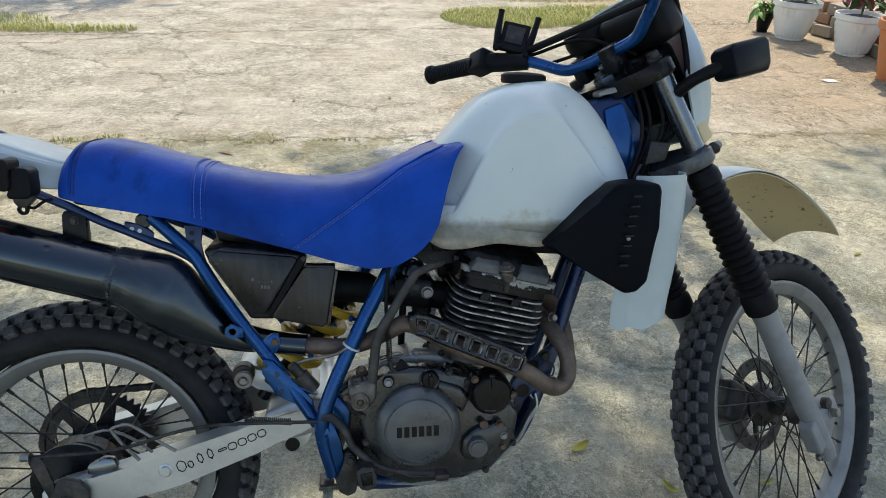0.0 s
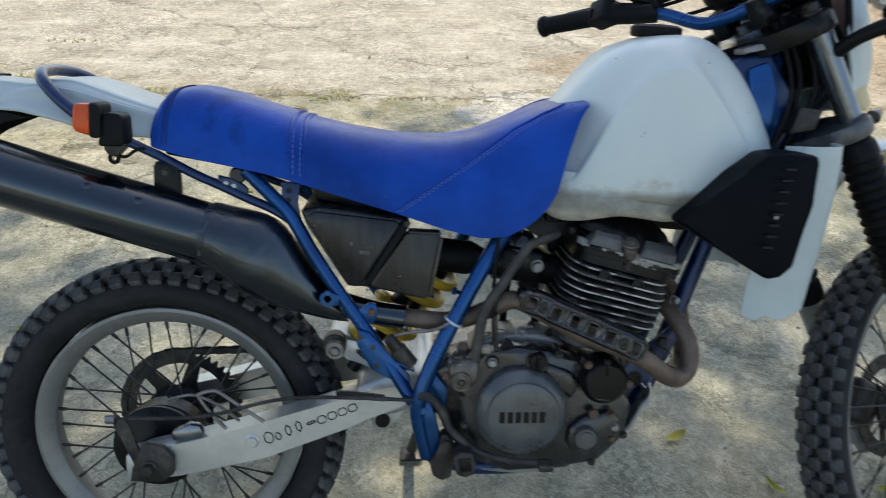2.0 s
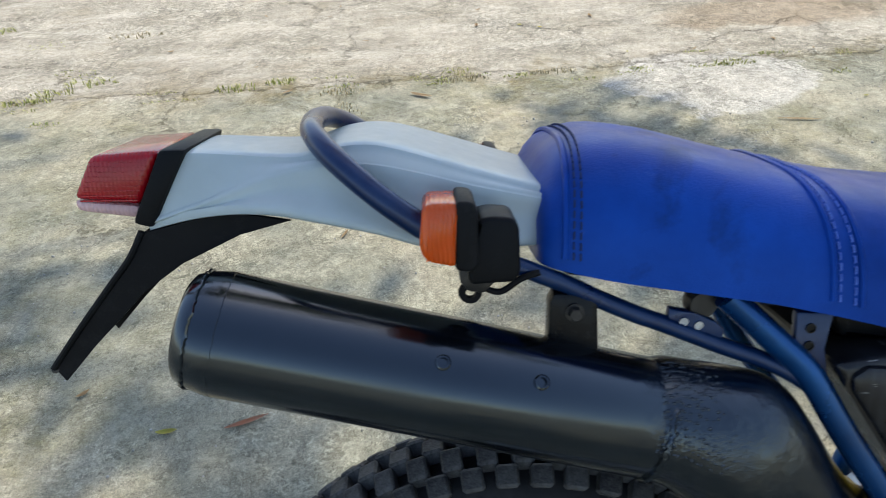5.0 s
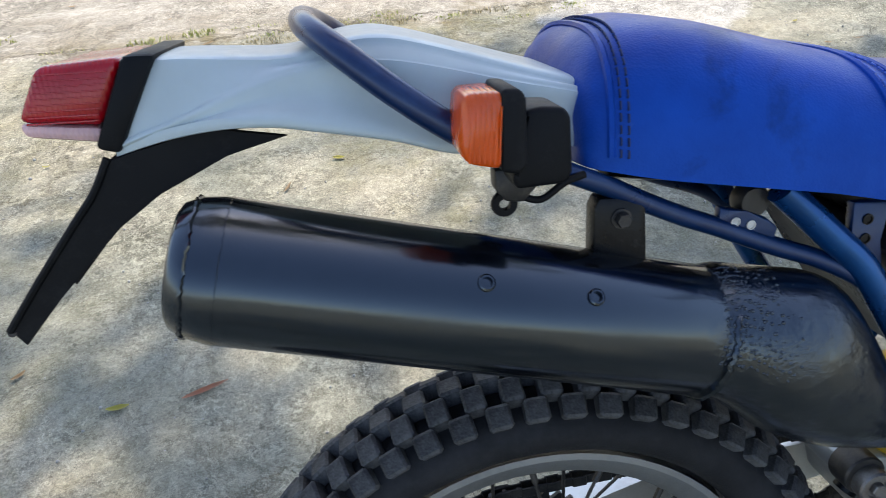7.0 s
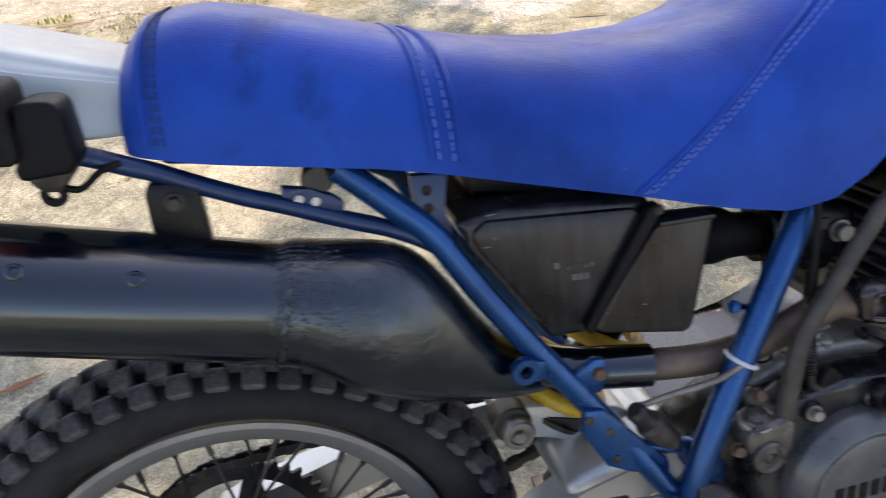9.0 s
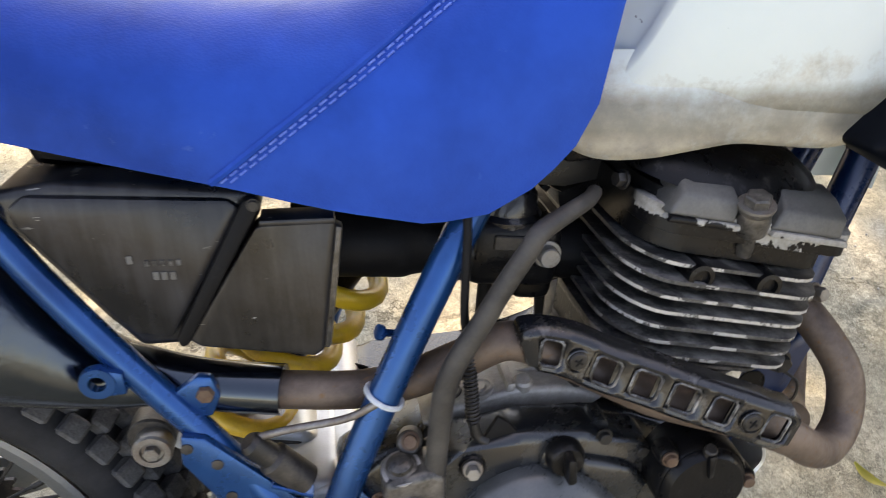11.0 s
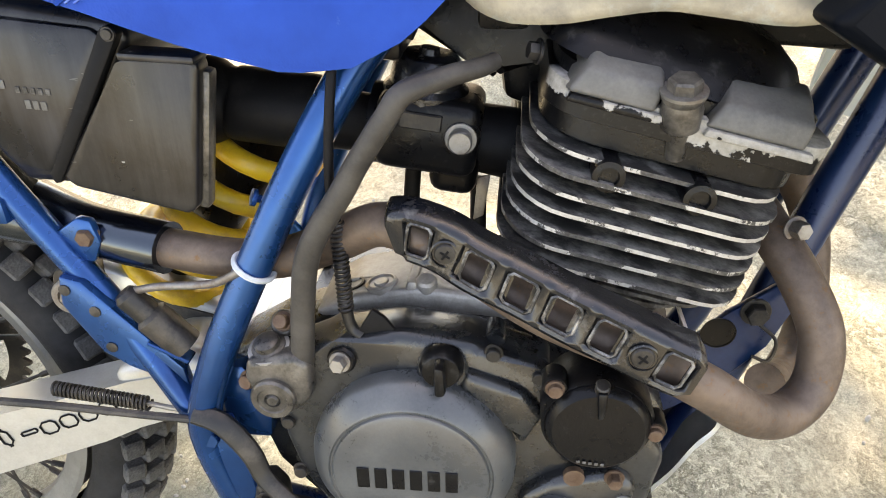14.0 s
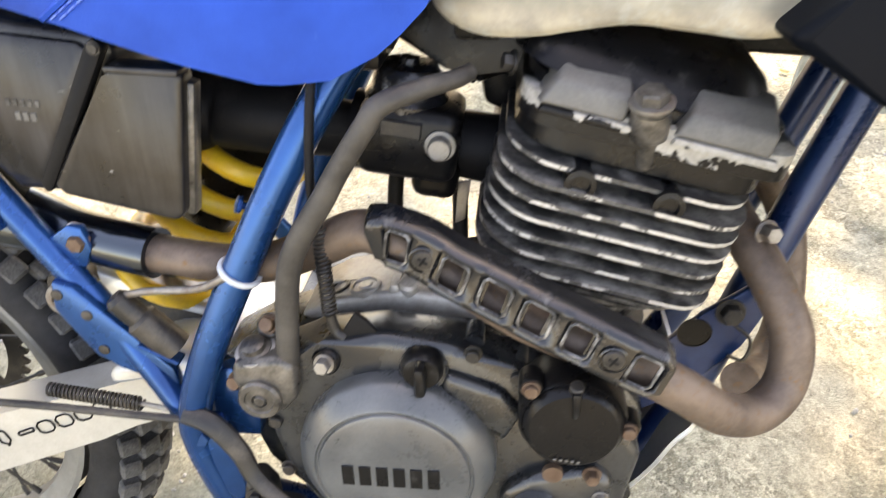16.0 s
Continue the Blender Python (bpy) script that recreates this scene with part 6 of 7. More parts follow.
for k in range(5):
    part("mark", box((0.0030, 0.0008, 0.0045), pose(0.3485 + k * 0.0052, -0.1284, 0.6805 - k * 0.0004), 0.0003, 1), FIN, abx)
for k in range(3):
    part("mark", box((0.0040, 0.0008, 0.0060), pose(0.3530 + k * 0.0055, -0.1284, 0.6705 - k * 0.0005), 0.0003, 1), HEADGREY, abx)
part("sticker", box((0.004, 0.0008, 0.006), pose(0.338, -0.1284, 0.684), 0.001, 1), HEADGREY, abx)
bx = part("battery_box", prism([(0.429, 0.7065), (0.474, 0.7045), (0.478, 0.698), (0.4605, 0.600), (0.453, 0.5945), (0.374, 0.613), (0.365, 0.621), (0.4235, 0.700)], -0.134, -0.114, 0.006, 3), BOXBROWN, bike, "dusty brown-black battery box with scratches")
part("lid_edge", prism([(0.427, 0.7075), (0.477, 0.7050), (0.477, 0.700), (0.427, 0.7025)], -0.137, -0.114, 0.0015), BOXBLACK, bx)
# Black strip puts the shadow gap between the two covers into colour.
part("gap_strip", prism([(0.418, 0.721), (0.425, 0.725), (0.430, 0.718), (0.366, 0.617), (0.361, 0.616), (0.359, 0.623)], -0.136, -0.125, 0.002, 2), RUBBER, bike, "black strip for the shadow gap between the box covers, with a rusty screw")
part("screw", bolt((0.425, -0.136, 0.719), (0, -1, 0), 0.0035, 0.002, False), DARKMETAL, bike)
part("box_end", prism([(0.474, 0.695), (0.482, 0.693), (0.4645, 0.595), (0.456, 0.597)], -0.126, -0.112, 0.003), UNION, bx, "dirty pale end strip")
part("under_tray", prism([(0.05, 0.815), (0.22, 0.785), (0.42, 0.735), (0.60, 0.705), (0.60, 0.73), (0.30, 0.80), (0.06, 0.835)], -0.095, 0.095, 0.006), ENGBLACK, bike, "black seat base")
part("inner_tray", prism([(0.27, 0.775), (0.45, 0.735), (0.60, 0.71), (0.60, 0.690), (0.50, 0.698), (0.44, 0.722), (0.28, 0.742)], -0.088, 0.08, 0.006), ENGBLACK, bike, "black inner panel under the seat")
# monoshock
S0, S1 = Vector((0.330, -0.012, 0.425)), Vector((0.502, -0.012, 0.650))
part("shock_spring", coil(S0 + (S1 - S0) * 0.19, S1 - (S1 - S0) * 0.10, 0.045, 0.0090, 5.3, 12, 22), SPRING, bike, "yellow coil spring", 60)
part("shock_body", tube([S0, S0 + (S1 - S0) * 0.45, S0 + (S1 - S0) * 0.5, S1], [0.012, 0.012, 0.026, 0.026], 20, 1), ENGBLACK, bike, "black shock absorber body")
part("spring_seat", lathe([(0.022, 0), (0.045, 0), (0.047, 0.006), (0.03, 0.012)], 28, S0 + (S1 - S0) * 0.15, S1 - S0), DARKMETAL, bike)
part("blue_bolt", lathe([(0.003, 0), (0.003, 0.026), (0.0062, 0.027), (0.0062, 0.030), (0.002, 0.031)], 14, (0.525, -0.122, 0.598), (-0.75, -0.35, 0.35)), BLUE, bike, "blue painted bolt")
# linkage and pivot castings
part("relay_arm", prism([(0.288, 0.490), (0.298, 0.506), (0.316, 0.506), (0.345, 0.490), (0.385, 0.474), (0.43, 0.464), (0.448, 0.440), (0.41, 0.428), (0.36, 0.440), (0.325, 0.458), (0.297, 0.470)], -0.052, 0.045, 0.009, 3), ALLOY, bike, "dusty cast alloy relay arm")
# Dark plate laid on the arm paints the shade of its recess.
part("relay_pocket_shade", prism([(0.345, 0.478), (0.385, 0.464), (0.425, 0.454), (0.428, 0.444), (0.385, 0.448), (0.35, 0.460)], -0.0535, -0.050, 0.001), DARKMETAL, bike, "dark plate for the shade in the casting's pocket")
part("relay_sleeve", lathe([(0.0195, 0), (0.0200, 0.002), (0.0200, 0.024), (0.0185, 0.026)], 28, (0.304, -0.044, 0.491), (0, -1, 0)), DARKMETAL, bike, "black rubber sleeve")
part("relay_bush", lathe([(0.0165, 0), (0.0165, 0.014), (0.0150, 0.016), (0.010, 0.016), (0.009, 0.013), (0.002, 0.013)], 28, (0.306, -0.068, 0.487), (0, -1, 0)), STEEL, bike, "worn steel bush")
part("bolt", bolt((0.306, -0.080, 0.487), (0, -1, 0), 0.007, 0.006), STEEL, bike)
part("swingarm_bridge", prism([(0.34, 0.43), (0.40, 0.455), (0.46, 0.45), (0.47, 0.40), (0.40, 0.378), (0.35, 0.385)], -0.11, 0.11, 0.012, 3), ALLOY, bike, "cast alloy swingarm bridge")
part("switch", lathe([(0.0135, -0.03), (0.0135, 0.005), (0.010, 0.008), (0.010, 0.028), (0.007, 0.032)], 18, (0.415, -0.142, 0.510), (-0.6, -0.1, 0.8)), DARKMETAL, bike, "dirty brake light switch")
part("switch_plate", box((0.034, 0.014, 0.0035), pose(0.424, -0.146, 0.487, 0, 28, 0), 0.001, 1), BLUE, bike)
pipe_part("switch_wire", [(0.402, -0.142, 0.535), (0.43, -0.15, 0.545), (0.47, -0.155, 0.552), (0.495, -0.16, 0.566)], 0.003, STEEL, "frayed grey wire")
bmz = bmesh.new()
zt = [Vector((0.500, -0.148, 0.563)) + (Vector((0.86, 0, -0.5)) * math.cos(a) + Vector((0, 1, 0)) * math.sin(a)) * 0.0147 for a in [2 * math.pi * i / 24 for i in range(24)]]
tube(zt, 0.0022, 6, 1, closed=True, bm=bmz)
part("cable_tie", bmz, TIE, bike, "white nylon cable tie")
part("frame_plate", prism([(0.452, 0.47), (0.475, 0.47), (0.495, 0.44), (0.490, 0.40), (0.455, 0.40)], -0.142, -0.120, 0.003), BLUE, bike, "blue pivot plate")
part("bolt", bolt((0.452, -0.163, 0.418), (0, -1, 0.1), 0.007, 0.006), BLUE, bike)

# ---------------------------------------------------------------- cradle and bash plate
for side in (-1, 1):
    pipe_part("down_tube", [(1.005, 0.025 * side, 0.84), (0.955, 0.035 * side, 0.70), (0.915, 0.042 * side, 0.585), (0.885, 0.05 * side, 0.50), (0.850, 0.055 * side, 0.40), (0.80, 0.07 * side, 0.325), (0.70, 0.09 * side, 0.285), (0.55, 0.11 * side, 0.285), (0.47, 0.13 * side, 0.32)], 0.0155, SHADED_NAVY, "metallic blue down tube")
    mp = part("engine_plate", prism([(0.796, 0.452), (0.842, 0.503), (0.880, 0.535), (0.894, 0.520), (0.876, 0.474), (0.845, 0.438), (0.815, 0.412), (0.796, 0.398)], 0.088 * side - 0.003, 0.088 * side + 0.003, 0.002), SHADED_NAVY, bike, "blue engine mount plate with holes")
    for x, z, r in ((0.838, 0.486, 0.0125), (0.821, 0.438, 0.0125)):
        part("hole", lathe([(r + 0.001, 0), (r + 0.001, 0.0006), (r, 0.0007), (r, -0.002)], 22, (x, 0.088 * side - 0.0032, z), (0, -1, 0)), ENGBLACK, mp)
    part("bolt", bolt((0.862, 0.088 * side - 0.003, 0.507), (0, -1, 0), 0.0085, 0.008), DARKMETAL, mp)
bash = [[(0.842, y, 0.424), (0.846, y, 0.400), (0.832, y, 0.378), (0.815, y, 0.345), (0.79, y, 0.315), (0.745, y, 0.290), (0.69, y, 0.272), (0.60, y, 0.262), (0.52, y, 0.268)] for y in (-0.125, -0.10, -0.04, 0.04, 0.10, 0.125)]
for r in (0, 5):
    bash[r] = [(x - 0.004, y, z + 0.022) for x, y, z in bash[r]]
part("bash_plate", skin(bash, 3, 4, thick=0.003), ALLOY, bike, "bent dull alloy bash plate", 50)
pipe_part("lock_wire", [(0.880, -0.094, 0.498), (0.893, -0.10, 0.487), (0.890, -0.102, 0.470), (0.878, -0.10, 0.472)], 0.0014, DARKMETAL, m=Matrix.Translation((-0.015, 0, 0)))
pipe_part("side_stand", [(0.50, 0.13, 0.33), (0.47, 0.19, 0.22), (0.445, 0.263, 0.106)], 0.012, DARKMETAL, "dark steel side stand")
part("stand_foot", box((0.05, 0.04, 0.008), Matrix.Translation((0.445, 0.268, 0.0905)) @ pose(0, 0, 0, LEAN, 0, 0), 0.002), DARKMETAL, bike)

# ---------------------------------------------------------------- front end (built straight, then steered)
FRONT_C = FOOT + FW * 0.0753 - AX * 0.0018
front_rows = [(0.0, 0.0, "b", 1.25), (0.42, 0.5, "b", 1.2), (-0.42, 0.5, "b", 1.2), (0.84, 0.0, "b", 1.1), (-0.84, 0.0, "b", 1.1)]
wheel("front", FRONT_C, 0.279, 0.345, 0.044, 0.0235, TURN_M, front_rows, 52, 0.030)
part("front_hub", lathe([(0.012, -0.085), (0.02, -0.06), (0.036, -0.036), (0.036, -0.028), (0.022, -0.02), (0.022, 0.02), (0.036, 0.028), (0.042, 0.036), (0.05, 0.045), (0.05, 0.052), (0.015, 0.075)], 32, FRONT_C, (0, 1, 0)), DARKMETAL, bike, "dark front hub", m=TURN_M)


def disc():
    bm = bmesh.new()
    c = FRONT_C + Vector((0, 0.058, 0))
    lathe([(0.076, -0.002), (0.105, -0.002), (0.105, 0.002), (0.076, 0.002), (0.076, -0.002)], 56, c, (0, 1, 0), bm, False)
    return bm


dsk = part("brake_disc", disc(), DARKMETAL, bike, "drilled front brake disc", m=TURN_M)
for i in range(6):
    a = 2 * math.pi * i / 6
    part("disc_arm", tube([FRONT_C + Vector((0.04 * math.cos(a), 0.055, 0.04 * math.sin(a))), FRONT_C + Vector((0.082 * math.cos(a + 0.3), 0.058, 0.082 * math.sin(a + 0.3)))], 0.006, 8, 1), DARKMETAL, dsk, m=TURN_M)
for i in range(24):
    a = 2 * math.pi * i / 24
    r = (0.086, 0.095, 0.104)[i % 3]
    part("drill_hole", lathe([(0.004, 0), (0.004, 0.0006), (0.001, 0.0006)], 10, FRONT_C + Vector((r * math.cos(a), 0.0555, r * math.sin(a))), (0, -1, 0)), ENGBLACK, dsk, m=TURN_M)
part("caliper", box((0.06, 0.06, 0.09), Matrix.Translation(FRONT_C + AX * 0.075 - FW * 0.085 + Vector((0, 0.062, 0))) @ Matrix.Rotation(RAKE, 4, "Y"), 0.012, 3), DARKMETAL, bike, "black brake caliper", m=TURN_M)


def along(profile, right, ahead):
    """A turned piece on a fork leg: (radius, height up the axis)."""
    return lathe(profile, 30, fork(0, right, ahead), AX)


for side in (1, -1):
    w = 0.097 * side
    leg = part("fork_leg", along([(0.010, -0.085), (0.018, -0.080), (0.021, -0.06), (0.021, 0.02), (0.0225, 0.05), (0.0235, 0.20), (0.0245, 0.27), (0.027, 0.30), (0.027, 0.32)], w, 0.022), FORKGREY, bike, "grey painted fork slider", m=TURN_M)
    part("axle_lug", prism([(-0.030, -0.045), (0.030, -0.040), (0.085, -0.012), (0.088, 0.018), (0.060, 0.030), (0.01, 0.035), (-0.025, 0.02)], -0.017, 0.017, 0.006, 3), FORKGREY, leg, "", m=TURN_M @ Matrix.Translation(fork(0, w, 0.015)) @ Matrix.Rotation(-RAKE * 0.0, 4, "Y") @ Matrix(((FW.x, 0, AX.x, 0), (0, 1, 0, 0), (FW.z, 0, AX.z, 0), (0, 0, 0, 1))))
    part("axle_end", bolt(fork(0, w + 0.017 * side, 0.07), (0, -side, 0), 0.010, 0.014), STEEL, leg, m=TURN_M)
    if side > 0:
        part("clamp_bolt", bolt(fork(-0.06, w, -0.002), -FW, 0.006, 0.008), STEEL, leg, m=TURN_M)
        part("reflector_boss", lathe([(0.012, 0), (0.012, 0.012), (0.009, 0.014)], 18, fork(0.035, w + 0.018, 0.055), (0, -1, 0)), DARKMETAL, leg, m=TURN_M)
    # bellows
    prof = [(0.026, 0.290), (0.031, 0.292), (0.0325, 0.30), (0.0325, 0.325)]
    n = 14
    for i in range(n):
        z0 = 0.336 + i * 0.0172
        prof += [(0.0268, z0), (0.0300, z0 + 0.003), (0.0355 - 0.00022 * i, z0 + 0.0085), (0.0300, z0 + 0.014)]
    prof += [(0.0275, 0.578), (0.031, 0.582), (0.030, 0.600), (0.024, 0.612)]
    part("fork_boot", along(prof, w, 0.022), RUBBER, bike, "ribbed black rubber fork boot", 40, TURN_M)
    part("fork_tube", along([(0.0195, 0.58), (0.0195, 0.828), (0.015, 0.831)], w, 0.030), CHROME, bike, "dull chrome fork tube", 40, TURN_M)
    part("tube_cap", along([(0.014, 0.828), (0.014, 0.836), (0.0115, 0.838), (0.0115, 0.848), (0.009, 0.85)], w, 0.030), DARKMETAL, bike, m=TURN_M)


def yoke(s0, s1, half, ahead):
    out = []
    for a in range(0, 360, 20):
        t = radians(a)
        out.append((half * math.copysign(abs(math.cos(t)) ** 0.55, math.cos(t)), 0.036 * math.copysign(abs(math.sin(t)) ** 0.8, math.sin(t)) + ahead - 0.030 * (1 - abs(math.cos(t))) * (1 if math.sin(t) < 0 else 0)))
    bm = bmesh.new()
    sheet(bm, [[fork(s, y * k, x * 1.0) for y, x in out] for s, k in ((s0, 0.97), (s0 + 0.004, 1.0), (s1 - 0.004, 1.0), (s1, 0.97))], True, True)
    return bm


part("lower_yoke", yoke(0.604, 0.632, 0.132, 0.022), YOKE, bike, "worn grey lower fork yoke", m=TURN_M)
part("yoke_bolt", bolt(fork(0.618, 0.118, 0.056), FW, 0.009, 0.016), STEEL, bike, m=TURN_M)
part("upper_yoke", yoke(0.782, 0.812, 0.128, 0.024), ENGBLACK, bike, "black upper fork yoke", m=TURN_M)
part("head_tube", lathe([(0.034, 0.635), (0.036, 0.642), (0.029, 0.645), (0.029, 0.760), (0.036, 0.775), (0.034, 0.790)], 30, fork(0), AX), BLUE, bike, "metallic blue steering head")
part("head_gusset", prism([(0.86, 0.86), (0.93, 0.955), (0.966, 0.982), (1.018, 0.990), (1.050, 0.93), (1.072, 0.865), (1.02, 0.79), (0.94, 0.80)], -0.048, 0.048, 0.010, 3), SHADED_NAVY, bike, "metallic blue welded headstock gusset")
part("stem_nut", lathe([(0.022, 0.832), (0.022, 0.842), (0.014, 0.844), (0.014, 0.856)], 6, fork(0), AX), CHROME, bike, m=TURN_M)
# cables beside the headstock
for k, (y, x) in enumerate(((0.055, -0.01), (0.062, 0.012), (0.05, 0.03), (0.066, -0.03), (0.048, 0.045))):
    pipe_part("control_cable", [(1.02 + x, -y * 0.7, 0.80 - 0.02 * k), (1.05 + x * 0.6, -y, 0.86), (1.075 + x, -y, 0.93), (1.06 + x, -y * 0.8, 1.00), (1.04 + x, -y * 0.4, 1.05)], 0.0036, RUBBER, "black control cable")
part("key_bracket", prism([(1.05, 0.86), (1.09, 0.868), (1.10, 0.90), (1.06, 0.905)], -0.075, -0.03, 0.003), DARKMETAL, bike)
part("head_plate", prism([(0.963, 0.983), (0.963, 0.993), (0.985, 1.001), (1.020, 1.006), (1.024, 0.998), (0.985, 0.990)], -0.058, -0.020, 0.003), STEEL, bike, "dull steel plate over the headstock")
part("head_web", prism([(0.975, 0.962), (1.010, 0.975), (1.030, 0.930), (1.042, 0.880), (1.020, 0.842), (0.990, 0.880)], -0.056, -0.044, 0.005, 2), BLUE, bike, "pressed blue headstock web")

# handlebar
GL, GR = fork(0.969, -0.330, -0.104), fork(0.985, 0.330, -0.075)
bar = [GL, fork(0.947, -0.225, -0.083), fork(0.930, -0.175, -0.058), fork(0.902, -0.125, -0.027), fork(0.863, -0.065, -0.020), fork(0.856, -0.025, -0.013), fork(0.856, 0.01, -0.002), fork(0.858, 0.05, 0.008), fork(0.863, 0.090, 0.014), fork(0.882, 0.12, 0.014), fork(0.906, 0.15, 0.016), fork(0.935, 0.185, 0.002), fork(0.955, 0.225, -0.025), GR]
hb = part("handlebar", tube(bar, 0.0112, 14, 6), BLUE, bike, "blue painted handlebar", 50, TURN_M)
part("brace", tube([fork(0.923, -0.145, -0.014), fork(0.917, 0.15, 0.0)], 0.0072, 14, 1), RUBBER, hb, "black crossbar", 50, TURN_M)
for s in (-1, 1):
    part("bar_clamp", box((0.045, 0.030, 0.05), Matrix.Translation(fork(0.846, 0.036 * s, 0.004)) @ Matrix.Rotation(-RAKE, 4, "Y"), 0.006), ENGBLACK, hb, m=TURN_M)
    prof = [(0.0125, 0), (0.0195, 0.002), (0.0195, 0.010), (0.0155, 0.014)]
    for i in range(16):
        prof += [(0.0150, 0.018 + i * 0.0058), (0.0166, 0.0195 + i * 0.0058), (0.0166, 0.022 + i * 0.0058)]
    prof += [(0.0165, 0.115), (0.0185, 0.117), (0.0185, 0.121), (0.012, 0.122)]
    end, inn = (fork(0.986, 0.334, -0.077), fork(0.957, 0.229, -0.027)) if s > 0 else (fork(0.970, -0.334, -0.105), fork(0.947, -0.225, -0.083))
    pod = fork(0.950, 0.212, -0.015) if s > 0 else fork(0.945, -0.203, -0.074)
    part("grip", lathe(prof, 20, end, inn - end), RUBBER, hb, "ribbed black rubber grip", 30, TURN_M)
    part("switch_pod", box((0.040, 0.048, 0.045), Matrix.Translation(pod) @ Matrix.Rotation(0.3, 4, "Y"), 0.008, 3), BLACK, hb, "black switch pod", 35, TURN_M)
    part("lever", tube([pod + FW * 0.03 - AX * 0.002, pod + FW * 0.04 + AX * 0.008 + Vector((0, -0.045 * s, 0)), pod + FW * 0.02 + AX * 0.023 + Vector((0, -0.11 * s, 0))], [0.008, 0.006, 0.005], 10, 5), BLACK, hb, "", 50, TURN_M)
# phone cradle beside the left pod
CV, CN = FW * 0.8 + AX * 0.6, AX * 0.8 - FW * 0.6
CRM = Matrix(((CV.x, 0, CN.x, 0), (0, -1, 0, 0), (CV.z, 0, CN.z, 0), (0, 0, 0, 1)))
CRM = TURN_M @ Matrix.Translation(fork(0.956, -0.155, -0.010)) @ CRM @ Matrix.Rotation(-0.95, 4, "X")
cr = part("phone_cradle", box((0.066, 0.056, 0.012), None, 0.004), BLACK, bike, "black phone cradle with spread prongs", m=CRM)
part("cradle_slot", box((0.040, 0.036, 0.004), Matrix.Translation((0.002, 0, 0.0075)), 0.0015), DARKMETAL, cr, m=CRM)
part("cradle_clamp", box((0.040, 0.040, 0.034), Matrix.Translation((-0.020, 0.010, -0.022)), 0.007, 3), BLACK, cr, m=CRM)
for k in (-1, 1):
    part("prong", tube([(-0.030, 0.030 * k, 0.0), (0.004, 0.035 * k, 0.010), (0.034, 0.037 * k, 0.014), (0.046, 0.038 * k, 0.017)], [0.0075, 0.007, 0.006, 0.0065], 10, 4), BLACK, cr, m=CRM)
    part("prong", tube([(-0.026, 0.026 * k, 0.0), (-0.040, 0.030 * k, 0.014), (-0.044, 0.031 * k, 0.024)], [0.007, 0.006, 0.005], 8, 3), BLACK, cr, m=CRM)
part("clutch_perch", tube([fork(0.945, -0.20, -0.074), fork(0.928, -0.172, -0.056), fork(0.905, -0.13, -0.030)], [0.021, 0.019, 0.016], 14, 3), BLACK, hb, "black clutch lever perch", 50, TURN_M)
part("instrument_housing", box((0.075, 0.150, 0.080), Matrix.Translation(fork(0.868, 0.055, 0.085)) @ Matrix.Rotation(-RAKE, 4, "Y"), 0.022, 3), BLACK, bike, "black instrument housing behind the cowl", 35, TURN_M)
part("gauge", lathe([(0.03, 0), (0.042, 0.01), (0.046, 0.03), (0.042, 0.048), (0.036, 0.05)], 28, fork(0.862, -0.055, 0.070), AX), BLACK, bike, "black round gauge", m=TURN_M)
for k in (0, 3):
    part("control_cable", tube([fork(0.93, -0.185 + 0.01 * k, -0.05), fork(0.912 - 0.008 * k, -0.125, -0.012), fork(0.895 - 0.010 * k, -0.03, 0.03 + 0.008 * k), fork(0.83, 0.05, 0.05)], 0.0036, 8, 5), RUBBER, bike, "black control cable", 50, TURN_M)
part("front_brake_hose", tube([fork(0.965, 0.20, 0.02), fork(0.935, 0.15, 0.09), fork(0.865, 0.122, 0.115), fork(0.78, 0.118, 0.085), fork(0.70, 0.10, 0.05)], 0.0054, 10, 6), RUBBER, bike, "thick black hose beside the cowl", 50, TURN_M)

# headlight cowl
cowl = []
for s, wv, a, back in ((0.626, 0.062, 0.062, 0.034), (0.640, 0.100, 0.080, 0.032), (0.690, 0.113, 0.125, 0.046), (0.745, 0.118, 0.148, 0.062), (0.80, 0.117, 0.158, 0.094), (0.855, 0.106, 0.160, 0.115), (0.895, 0.088, 0.150, 0.118), (0.920, 0.060, 0.135, 0.112)):
    half = [(-wv, back), (-wv * 1.01, (back + a) / 2), (-wv * 0.94, a), (-wv * 0.5, a + 0.038)]
    cowl.append([fork(s, r, f) for r, f in half + [(0, a + 0.048)] + [(-r, f) for r, f in half[::-1]]])
part("headlight_cowl", skin(cowl, 5, 5, thick=0.004), WHITE, bike, "white plastic headlight cowl", 60, TURN_M)
part("headlight", lathe([(0.03, -0.07), (0.065, -0.03), (0.078, 0.0), (0.078, 0.006), (0.07, 0.010), (0.002, 0.014)], 32, fork(0.745, 0, 0.190), FW), CLEAR, bike, "round clear headlight", m=TURN_M)
part("lamp_back", box((0.07, 0.17, 0.15), Matrix.Translation(fork(0.755, 0, 0.088)) @ Matrix.Rotation(-RAKE, 4, "Y"), 0.02, 3), ENGBLACK, bike, "black wiring shroud behind the headlight", m=TURN_M)
part("cowl_stay", box((0.035, 0.03, 0.04), Matrix.Translation(fork(0.652, 0.098, 0.062)) @ Matrix.Rotation(-RAKE, 4, "Y"), 0.006), TAN, bike, "tan stained cowl corner", m=TURN_M)
